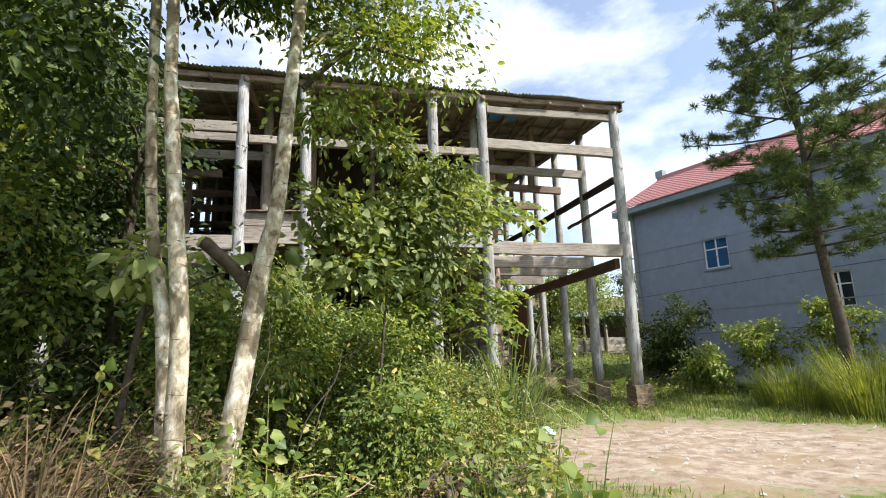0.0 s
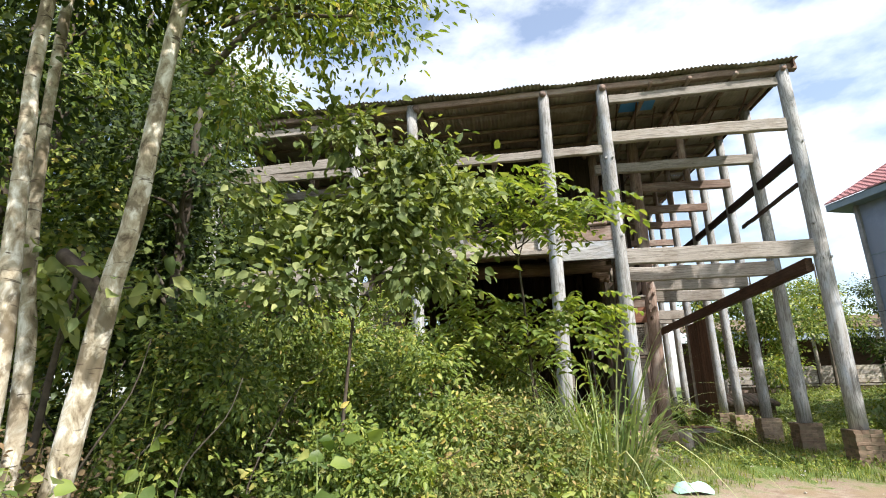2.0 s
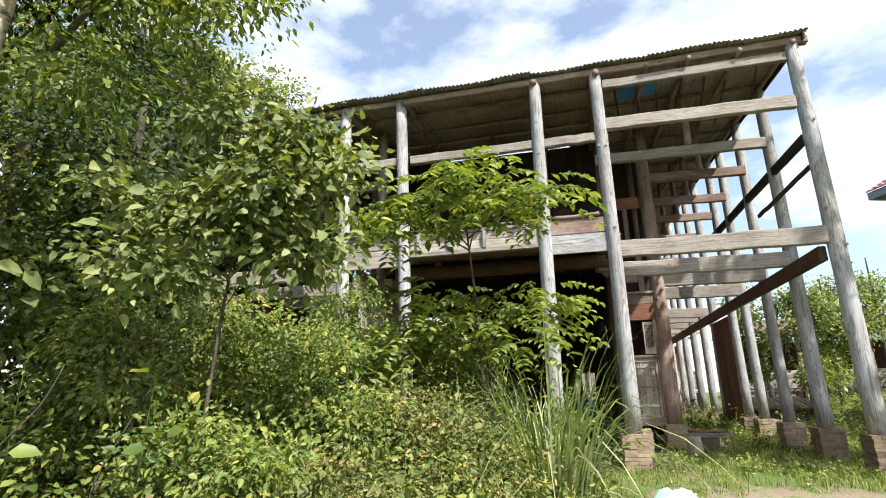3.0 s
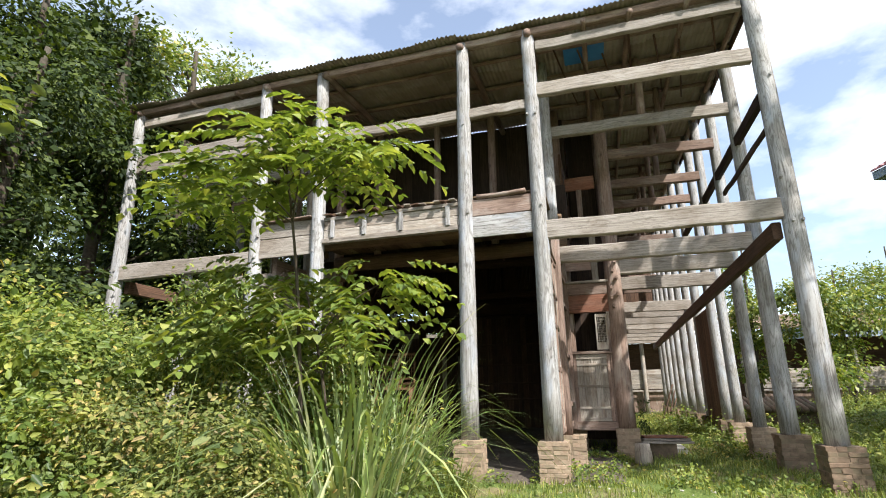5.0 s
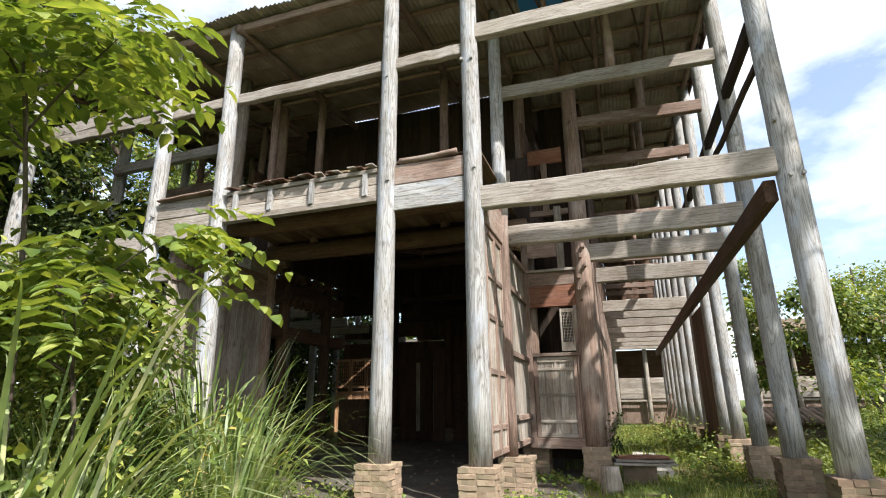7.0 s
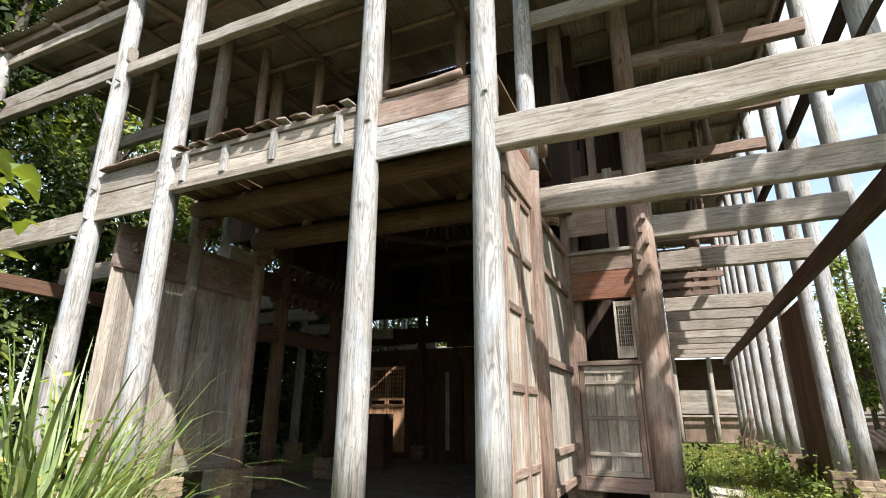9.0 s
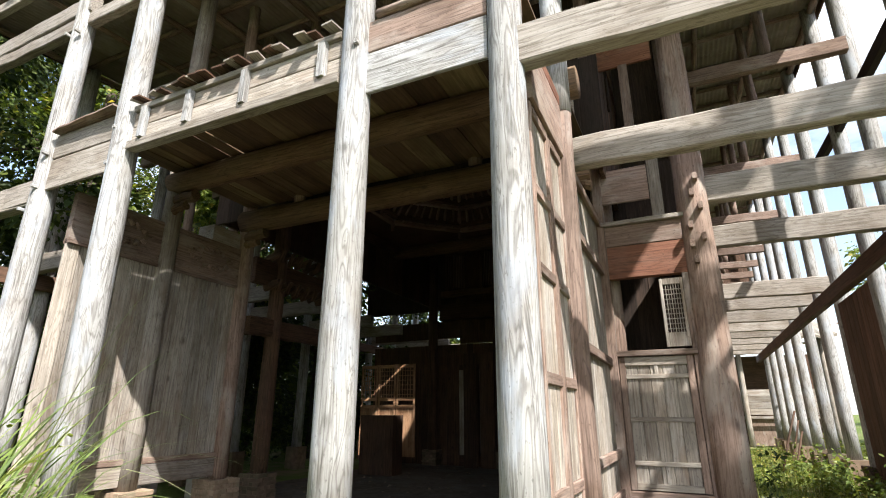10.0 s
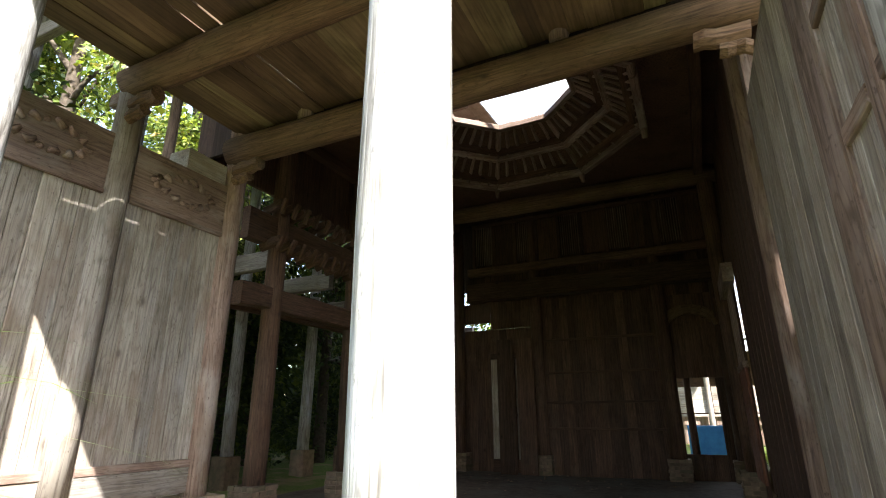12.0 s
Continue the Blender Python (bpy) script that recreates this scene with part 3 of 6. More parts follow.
    slab("blue_tarp", (5.9, 13.7, roof_z(13.7) - 0.07), (6.75, 14.3, roof_z(13.7) - 0.06), BLUE, base, "faded blue sheet patching the roof", "y")
    for k in range(7):
        xa = 5.7 + k * 0.5
        log("lath", (xa, 13.2 + 0.3 * (k % 3), 8.4), (xa + random.uniform(0.2, 0.7), 16.2 + 0.4 * (k % 2), 8.68), 0.022, 0.02, WOOD_DARK, base, "", 6, 4, 0.004, 0.03)


roof()

# ---- balcony front ----
def fascia(xa, xb, boards, mats, struts=(), rails=True):
    base = empty("balcony_panel", ((xa + xb) / 2, FRONT, boards[0][0]))
    for (z0, z1), mt in zip(boards, mats):
        slab("board", (xa, FRONT - 0.055, z0), (xb, FRONT - 0.015, z1 - 0.006), mt, base, "", "x")
    if rails:
        slab("bottom_rail", (xa, FRONT - 0.1, 4.45), (xb, FRONT + 0.02, 4.55), WOOD_PALE, base, "", "x")
        slab("top_rail", (xa, FRONT - 0.09, 4.93), (xb, FRONT + 0.02, 5.0), WOOD_PALE, base, "", "x")
    for x in struts:
        slab("strut", (x - 0.04, FRONT - 0.125, 4.552), (x + 0.04, FRONT - 0.057, 4.928), WOOD_GREY, base, "pale upright strut")
    return base


f1 = fascia(C2 + 0.13, C3 - 0.13, [(4.55, 4.74), (4.74, 4.93)], [WOOD_PANEL, WOOD_PANEL], (1.1, 1.81, 2.6, 3.56))
tagged(f1, "brown balcony parapet panel with pale upright struts", "parapet", "balcony panels")
f2 = fascia(C3 + 0.13, C4 - 0.13, [(4.27, 4.68), (4.69, 5.02)], [WOOD_GREY, WOOD_BROWN], (), False)
tagged(f2, "two broad weathered boards closing the balcony", "parapet", "balcony panels")
f3 = fascia(C1 + 0.13, C2 - 0.13, [(4.27, 4.68), (4.69, 5.02)], [WOOD_PALE, WOOD_PALE], (), False)
tagged(f3, "two broad pale boards closing the balcony", "parapet", "balcony panels")
girder((C0 + 0.12, FRONT, 4.28), (C1 - 0.12, FRONT, 4.28), 0.15, 0.32, WOOD_PALE, "broad weathered beam between front columns", "lower aisle beams")
# loose boards and shards lying along the parapet
shards = empty("loose_shingles", (2.3, FRONT, 5.0))
for k in range(28):
    x = 0.95 + k * 0.1 + random.uniform(-0.02, 0.02)
    if random.random() < 0.75:
        h = random.uniform(0.012, 0.035)
        beam("shingle", (x, FRONT - 0.16 - 0.05 * random.random(), 5.015 + h), (x + 0.05 * random.uniform(-1, 1), FRONT + 0.1, 5.025 + h + 0.03 * random.random()), 0.12, 0.02, WOOD_DARK if k % 3 else WOOD_PALE, shards, "", 2)
tagged(shards, "broken shingles lying along the balcony parapet", "shingles")
tagged(log("half_log", (4.12, FRONT - 0.05, 5.07), (5.05, FRONT - 0.07, 5.08), 0.05, 0.045, WOOD_BROWN), "rough half log lying on the parapet", "log")
tagged(beam("loose_board", (-0.62, FRONT - 0.05, 5.035), (0.62, FRONT - 0.08, 5.055), 0.2, 0.022, WOOD_BROWN), "weathered loose board on the parapet", "board")

# ---- inner posts, logs and ceiling of the front bay ----
PL, PR = -0.42, 5.72
for x, y, top, mat in ((PL, 14.3, 8.6, WOOD_PANEL), (PL, 15.74, 8.7, WOOD_BROWN), (5.42, 16.42, 8.7, WOOD_BROWN), (C2, 15.66, 8.7, None), (C3, 15.66, 8.7, None)):
    if mat:
        tagged(log("wooden_post", (x, y, FOOT), (x, y, top), 0.14, 0.125, mat, None, "", 16, 10, 0.01, 0.02), "old round inner post carrying the log beams", "post", "inner posts")
    else:
        tagged(log("wooden_post", (x, y, 4.97), (x, y, top), 0.1, 0.09, WOOD_BROWN, None, "", 12, 6), "round upper storey post", "post", "upper posts")
# One post in two tones: brown for its sunlit foot, grey for shade above.
for za, zb, mt in ((FOOT, 4.47, WOOD_BROWN), (4.47, 8.6, WOOD_GREY)):
    tagged(log("wooden_post", (5.39, 14.08, za), (5.39, 14.08, zb), 0.115, 0.105, mt, None, "", 16, 8, 0.012, 0.02), "old round inner post beside the panelled screen", "post", "inner posts")
for x, y in ((0.0, 14.9), (2.5, 15.4), (6.45, 18.3), (-1.5, 16.4), (-2.9, 16.4)):
    tagged(log("wooden_post", (x, y, 5.09 if -0.7 < x < 6 else FOOT), (x, y, roof_z(y) - 0.2), 0.09, 0.085, WOOD_BROWN, None, "", 12, 6), "slender round brown upper post", "post", "upper posts")
# heavy door post of the side aisle with pegs
dp = log("wooden_post", (6.5, 16.14, FOOT), (6.55, 16.14, 8.6), 0.185, 0.15, WOOD_BROWN, None, "", 18, 12, 0.016, 0.03)
tagged(dp, "stout brown post with worn pegs and notches", "post", "inner posts")
for k, (dx, z) in enumerate(((-0.05, 3.55), (0.08, 3.62), (-0.04, 3.78), (0.09, 4.0), (0.02, 4.18), (-0.03, 3.35), (0.08, 4.38))):
    slab("peg", (6.5 + dx - 0.025, 15.9, z - 0.04), (6.5 + dx + 0.025, 16.02, z + 0.04), WOOD_BROWN, dp, "", "y")
for y, z, r in ((14.25, 4.93, 0.165), (15.66, 4.8, 0.185)):
    tagged(log("log_beam", (PL, y, z), (PR - 0.15, y, z - 0.02), r, r, WOOD_LOG, None, "", 18, 14, 0.016, 0.03), "thick rounded log beam under the ceiling boards", "beam", "log beams")
    for x, s in ((PL + 0.1, 1), (5.42, -1)):
        br = empty("bracket", (x, y, z - 0.3))
        beam("arm", (x, y, z - 0.28), (x + s * 0.42, y, z - 0.24), 0.15, 0.17, WOOD_LOG, br, "", 5, 0.02, 0.3)
        beam("scroll", (x, y, z - 0.42), (x + s * 0.24, y, z - 0.38), 0.12, 0.13, WOOD_LOG, br, "", 4, 0.02, 0.35)
        tagged(br, "carved wooden bracket under the log beam", "bracket", "carved brackets")
x = PL + 0.05
cv, cf = [], []
while x < 5.36:
    w = min(random.uniform(0.14, 0.3), 5.4 - x)
    gap = 0.022 if abs(x - 0.8) < 0.16 else 0.004
    for ya, yb, z in ((FRONT + 0.05, 14.22, 5.1), (14.24, 15.7, 5.07)):
        dz = random.uniform(-0.01, 0.012)
        b0 = len(cv)
        for zz in (z + dz, z + dz + 0.03):
            cv += [(x, ya, zz), (x + w - gap, ya, zz), (x + w - gap, yb, zz), (x, yb, zz)]
        cf += [tuple(b0 + i for i in f) for f in ((0, 3, 2, 1), (4, 5, 6, 7), (0, 1, 5, 4), (1, 2, 6, 5), (2, 3, 7, 6), (3, 0, 4, 7))]
    x += w

tagged(slab("edge_board", (PL + 0.02, FRONT + 0.1, 4.7), (5.38, FRONT + 0.14, 5.09), WOOD_DARK, None, "", "x"), "dark edge board closing the balcony floor", "board")


def board_mat():
    """Ceiling boards, each with a tone of its own, grain along y."""
    m, n, l, b = mat_new("ceiling boards")
    geo = n.new("ShaderNodeNewGeometry")
    co = n.new("ShaderNodeTexCoord")
    r = ramp(n, [(0.0, (0.10, 0.06, 0.035)), (0.4, (0.19, 0.12, 0.065)), (0.62, (0.15, 0.10, 0.055)), (0.8, (0.36, 0.29, 0.15)), (1.0, (0.22, 0.13, 0.075))])
    l.new(geo.outputs["Random Per Island"], r.inputs[0])
    f = noise_tex(n, l, co.outputs["Object"], 30, 5, 0.6, 0.3, (1, 0.05, 1))
    g = noise_tex(n, l, co.outputs["Object"], 2.3, 5, 0.6, 0.3, (1, 0.6, 1))
    r2 = ramp(n, [(0.3, (0.45, 0.42, 0.4)), (0.6, (1, 1, 1))])
    l.new(f, r2.inputs[0])
    r3 = ramp(n, [(0.4, (0.45, 0.42, 0.38)), (0.65, (1, 1, 1))])
    l.new(g, r3.inputs[0])
    c = mixc(n, l, 0.85, r.outputs[0], r2.outputs[0], "MULTIPLY")
    c = mixc(n, l, 0.7, c, r3.outputs[0], "MULTIPLY")
    l.new(c, b.inputs["Base Color"])
    b.inputs["Roughness"].default_value = 0.85
    bump(n, l, b, f, 0.5, 0.006)
    return m


tagged(mesh_obj("ceiling", cv, cf, board_mat()), "board ceiling with gaps and stains under the balcony", "ceiling", kind="structure")


def tall_panel(name, x, ya, yb, z0, z1, face, mat, label, group):
    """A boarded wall panel in the plane x, between ya and yb, with sill, lintel and carved frieze."""
    base = empty(name, (x, (ya + yb) / 2, z0))
    n = max(3, int((yb - ya) / 0.16))
    w = (yb - ya) / n
    for k in range(n):
        d = random.uniform(-0.006, 0.006)
        slab("board", (x - 0.02 + d, ya + k * w, z0 + 0.25), (x + 0.02 + d, ya + (k + 1) * w - 0.004, z1 - 0.62), mat, base)
    slab("sill", (x - 0.05, ya, z0), (x + 0.05, yb, z0 + 0.25), WOOD_PANEL, base, "", "y")
    slab("sill_rail", (x - 0.06, ya, z0 + 0.252), (x + 0.06, yb, z0 + 0.33), WOOD_BROWN, base, "", "y")
    slab("frieze", (x - 0.045, ya, z1 - 0.62), (x + 0.045, yb, z1), WOOD_BROWN, base, "", "y")
    slab("lintel", (x - 0.06, ya, z1 - 0.67), (x + 0.06, yb, z1 - 0.622), WOOD_BROWN, base, "", "y")
    ym, zm = (ya + yb) / 2, z1 - 0.31
    for k in range(16):
        a = 2 * math.pi * k / 16
        yy, zz = ym + 0.34 * math.cos(a), zm + 0.14 * math.sin(a)
        log("carving", (x + face * 0.03, yy, zz), (x + face * 0.07, yy + 0.08 * math.cos(3 * a), zz + 0.06 * math.sin(2 * a)), 0.05, 0.018, WOOD_BROWN, base, "", 6, 2, 0.006)
    return tagged(base, label, "wall panel", group)


tall_panel("wall_panel", PL, 12.98, 14.17, 0.78, 4.3, 1, WOOD_PANEL, "greyed boarded wall panel with a carved frieze above", "side wall panels")
tall_panel("wall_panel", PL, 14.44, 15.62, 0.78, 4.3, 1, WOOD_PANEL, "greyed boarded wall panel with a carved frieze above", "side wall panels")
for y0 in (15.02,):
    tagged(slab("loose_board", (PL - 0.3, y0, 4.302), (PL + 0.04, y0 + 0.55, 4.56), WOOD_PANEL, None, "", "y"), "grey loose board lying on the frieze", "board")


def right_panel():
    """The door-like panels that close the front bay towards the side aisle."""
    base = empty("wall_panel", (5.5, 13.5, 0.75))
    x = 5.36
    for ya, yb in ((12.95, 13.48), (13.5, 13.98)):
        slab("stile", (x - 0.03, ya, 0.8), (x + 0.03, ya + 0.06, 3.95), WOOD_BROWN, base)
        slab("stile", (x - 0.03, yb - 0.06, 0.8), (x + 0.03, yb, 3.95), WOOD_BROWN, base)
        for k in range(3):
            w = (yb - ya - 0.12) / 3
            slab("board", (x - 0.012, ya + 0.06 + k * w, 0.8), (x + 0.012, ya + 0.06 + (k + 1) * w - 0.003, 3.95), WOOD_PANEL, base)
        for z in (0.8, 1.12, 1.85, 2.6, 3.2, 3.85):
            slab("rail", (x - 0.036, ya + 0.06, z), (x + 0.036, yb - 0.06, z + 0.08), WOOD_BROWN, base, "", "y")
    slab("lintel", (x - 0.06, 12.93, 3.96), (x + 0.06, 14.0, 4.5), WOOD_BROWN, base, "", "y")
    slab("leaning_board", (x + 0.02, 13.2, 4.505), (x + 0.06, 14.0, 4.62), WOOD_RED, base, "", "y")
    tagged(base, "tall brown panelled screen with cross rails", "wall panel", "side wall panels")
    b2 = empty("wall_panel", (5.45, 15.2, 0.75))
    for k in range(8):
        w = 1.78 / 8
        slab("board", (5.34, 14.24 + k * w, 0.8), (5.38, 14.24 + (k + 1) * w - 0.004, 4.07), WOOD_PANEL, b2)
    for z in (0.8, 1.2, 2.2, 3.3, 3.95):
        slab("rail", (5.382, 14.24, z), (5.43, 16.02, z + 0.09), WOOD_BROWN, b2, "", "y")
    tagged(b2, "brown boarded screen behind the front post", "wall panel", "side wall panels")


right_panel()


def aisle_door():
    """A panelled door with a lattice shutter and an open window above it."""
    d = empty("door_1", (5.95, 16.14, 0.75))
    y = 16.12
    slab("jamb", (5.36, y - 0.09, 0.7), (5.475, y + 0.05, 5.2), WOOD_BROWN, d)
    slab("jamb", (6.29, y - 0.05, 0.7), (6.36, y + 0.05, 3.25), WOOD_BROWN, d)
    leaf = slab("door_leaf", (5.55, y + 0.017, 0.9), (6.21, y + 0.028, 2.27), WOOD_PANEL, d)
    for k in range(5):
        w = 0.66 / 5
        slab("board", (5.55 + k * w, y - 0.012, 0.9), (5.55 + (k + 1) * w - 0.003, y + 0.015, 2.27), WOOD_PANEL, leaf)
    slab("stile", (5.48, y - 0.035, 0.87), (5.55, y + 0.03, 2.3), WOOD_BROWN, leaf)
    slab("stile", (6.21, y - 0.035, 0.87), (6.285, y + 0.03, 2.3), WOOD_BROWN, leaf)
    for z, h in ((0.87, 0.07), (1.12, 0.05), (1.58, 0.05), (2.05, 0.05), (2.2, 0.1)):
        slab("rail", (5.55, y - 0.035, z), (6.21, y + 0.03, z + h), WOOD_PANEL, leaf, "", "x")
    slab("muntin", (5.86, y - 0.03, 0.94), (5.9, y - 0.013, 1.12), WOOD_PANEL, leaf)
    slab("muntin", (5.86, y - 0.03, 2.1), (5.9, y - 0.013, 2.2), WOOD_PANEL, leaf)
    slab("sill", (5.42, y - 0.06, 0.68), (6.34, y + 0.06, 0.86), WOOD_BROWN, d, "", "x")
    slab("window_sill", (5.46, y - 0.08, 2.305), (6.34, y + 0.06, 2.37), WOOD_BROWN, d, "", "x")
    # lattice shutter
    sh = slab("lattice_shutter", (6.03, y + 0.001, 2.4), (6.29, y + 0.02, 2.45), WOOD_PANEL, d, "wooden lattice shutter", "x")
    for xa, xb, za, zb in ((6.03, 6.065, 2.4, 3.2), (6.255, 6.29, 2.4, 3.2), (6.065, 6.255, 3.13, 3.2), (6.065, 6.255, 2.4, 2.56)):
        slab("frame", (xa, y - 0.04, za), (xb, y, zb), WOOD_PANEL, sh)
    for k in range(6):
        x = 6.09 + k * 0.028
        slab("bar", (x, y - 0.03, 2.56), (x + 0.009, y - 0.012, 3.13), WOOD_PANEL, sh)
    for k in range(9):
        z = 2.6 + k * 0.058
        slab("bar", (6.065, y - 0.026, z), (6.255, y - 0.014, z + 0.009), WOOD_PANEL, sh, "", "x")
    # lintel boards, then a gap, then more boards above
    slab("lintel", (5.476, y - 0.05, 3.25), (6.36, y + 0.05, 3.66), WOOD_RED, d, "reddish lintel board", "x")
    slab("lintel", (5.476, y - 0.055, 3.665), (6.36, y + 0.05, 3.93), WOOD_BROWN, d, "", "x")
    slab("ledge", (5.44, y - 0.1, 3.935), (6.4, y + 0.05, 3.99), WOOD_PANEL, d, "", "x")
    slab("upper_board", (5.476, y - 0.04, 4.25), (6.05, y, 4.72), WOOD_BROWN, d, "", "x")
    slab("upper_post", (6.06, y - 0.05, 3.99), (6.2, y + 0.05, 5.3), WOOD_PANEL, d)
    slab("upper_board", (5.6, y - 0.03, 6.28), (6.3, y + 0.01, 6.62), WOOD_RED, d, "", "x")
    slab("upper_post", (5.86, y - 0.05, 5.2), (5.98, y + 0.05, 6.28), WOOD_BROWN, d)
    slab("upper_rail", (5.476, y - 0.04, 5.12), (6.35, y + 0.04, 5.24), WOOD_BROWN, d, "", "x")
    tagged(d, "old panelled door with an open window and a lattice shutter", "door", kind="structure")


aisle_door()


def dark_wall(name, lo, hi, n, axis, mat, label):
    """A boarded wall of the hall, boards upright, on rails."""
    base = empty(name, ((lo[0] + hi[0]) / 2, (lo[1] + hi[1]) / 2, lo[2]))
    for k in range(n):
        d = 0.006 * (k % 2)
        if axis == "x":
            w = (hi[0] - lo[0]) / n
            slab("board", (lo[0] + k * w, lo[1] + d, lo[2]), (min(hi[0], lo[0] + (k + 1) * w + 0.012), hi[1] + d, hi[2]), mat, base)
        else:
            w = (hi[1] - lo[1]) / n
            slab("board", (lo[0] + d, lo[1] + k * w, lo[2]), (hi[0] + d, min(hi[1], lo[1] + (k + 1) * w + 0.012), hi[2]), mat, base)
    return tagged(base, label, "wall", kind="structure")


# ---- inside the hall ----
BACK = 24.4


def earth_floor():
    nx, ny = 46, 90
    co, q = [], []
    for j in range(ny + 1):
        for i in range(nx + 1):
            x, y = -2.6 + 9.0 * i / nx, 12.6 + 17.4 * j / ny
            edge = min(i, nx - i, j, ny - j) == 0
            co.append((x, y, 0.08 if edge else 0.2 + 0.03 * noise.noise((x * 1.7, y * 1.7, 0))))
    for j in range(ny):
        for i in range(nx):
            a = j * (nx + 1) + i
            q.append((a, a + 1, a + nx + 2, a + nx + 1))
    tagged(mesh_obj("floor", co, q, EARTH, None, None, "", True), "trodden dark earth floor with rubble", "floor", kind="structure")


earth_floor()
for x in (1.08, 4.05):
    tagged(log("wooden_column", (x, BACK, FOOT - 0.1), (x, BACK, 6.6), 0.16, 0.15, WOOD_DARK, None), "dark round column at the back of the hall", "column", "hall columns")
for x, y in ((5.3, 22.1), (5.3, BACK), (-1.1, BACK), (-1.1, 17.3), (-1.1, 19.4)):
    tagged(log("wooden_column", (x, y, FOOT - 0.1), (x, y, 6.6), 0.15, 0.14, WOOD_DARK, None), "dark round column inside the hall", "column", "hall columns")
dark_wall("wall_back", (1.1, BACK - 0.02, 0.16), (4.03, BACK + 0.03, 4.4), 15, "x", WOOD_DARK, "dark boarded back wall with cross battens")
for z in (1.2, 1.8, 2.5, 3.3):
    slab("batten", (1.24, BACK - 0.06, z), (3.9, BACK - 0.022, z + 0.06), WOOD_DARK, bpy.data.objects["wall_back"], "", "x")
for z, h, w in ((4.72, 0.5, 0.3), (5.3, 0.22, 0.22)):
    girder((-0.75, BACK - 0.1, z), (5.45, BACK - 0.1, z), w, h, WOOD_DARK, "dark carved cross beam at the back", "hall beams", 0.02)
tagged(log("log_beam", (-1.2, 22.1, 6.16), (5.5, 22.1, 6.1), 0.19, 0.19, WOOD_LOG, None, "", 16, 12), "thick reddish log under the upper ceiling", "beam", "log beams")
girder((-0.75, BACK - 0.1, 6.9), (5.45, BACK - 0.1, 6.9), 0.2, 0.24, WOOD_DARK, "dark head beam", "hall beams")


def balustrade():
    base = empty("gallery_screen", (2.4, BACK - 0.1, 5.42))
    x = -0.6
    k = 0
    while x < 5.2:
        slab("post", (x, BACK - 0.16, 5.42), (x + 0.08, BACK - 0.06, 6.78), WOOD_DARK, base)
        if k % 2 == 0:
            for j in range(9):
                xb = x + 0.1 + j * 0.055
                slab("bar", (xb, BACK - 0.12, 5.5), (xb + 0.02, BACK - 0.1, 6.6), WOOD_BROWN, base)
        else:
            slab("panel", (x + 0.08, BACK - 0.12, 5.46), (x + 0.6, BACK - 0.1, 6.7), WOOD_DARK, base)
        x += 0.6
        k += 1
    slab("top_rail", (-0.6, BACK - 0.18, 6.6), (5.3, BACK - 0.04, 6.7), WOOD_DARK, base, "", "x")
    tagged(base, "dark lattice screen of the gallery", "screen")


balustrade()


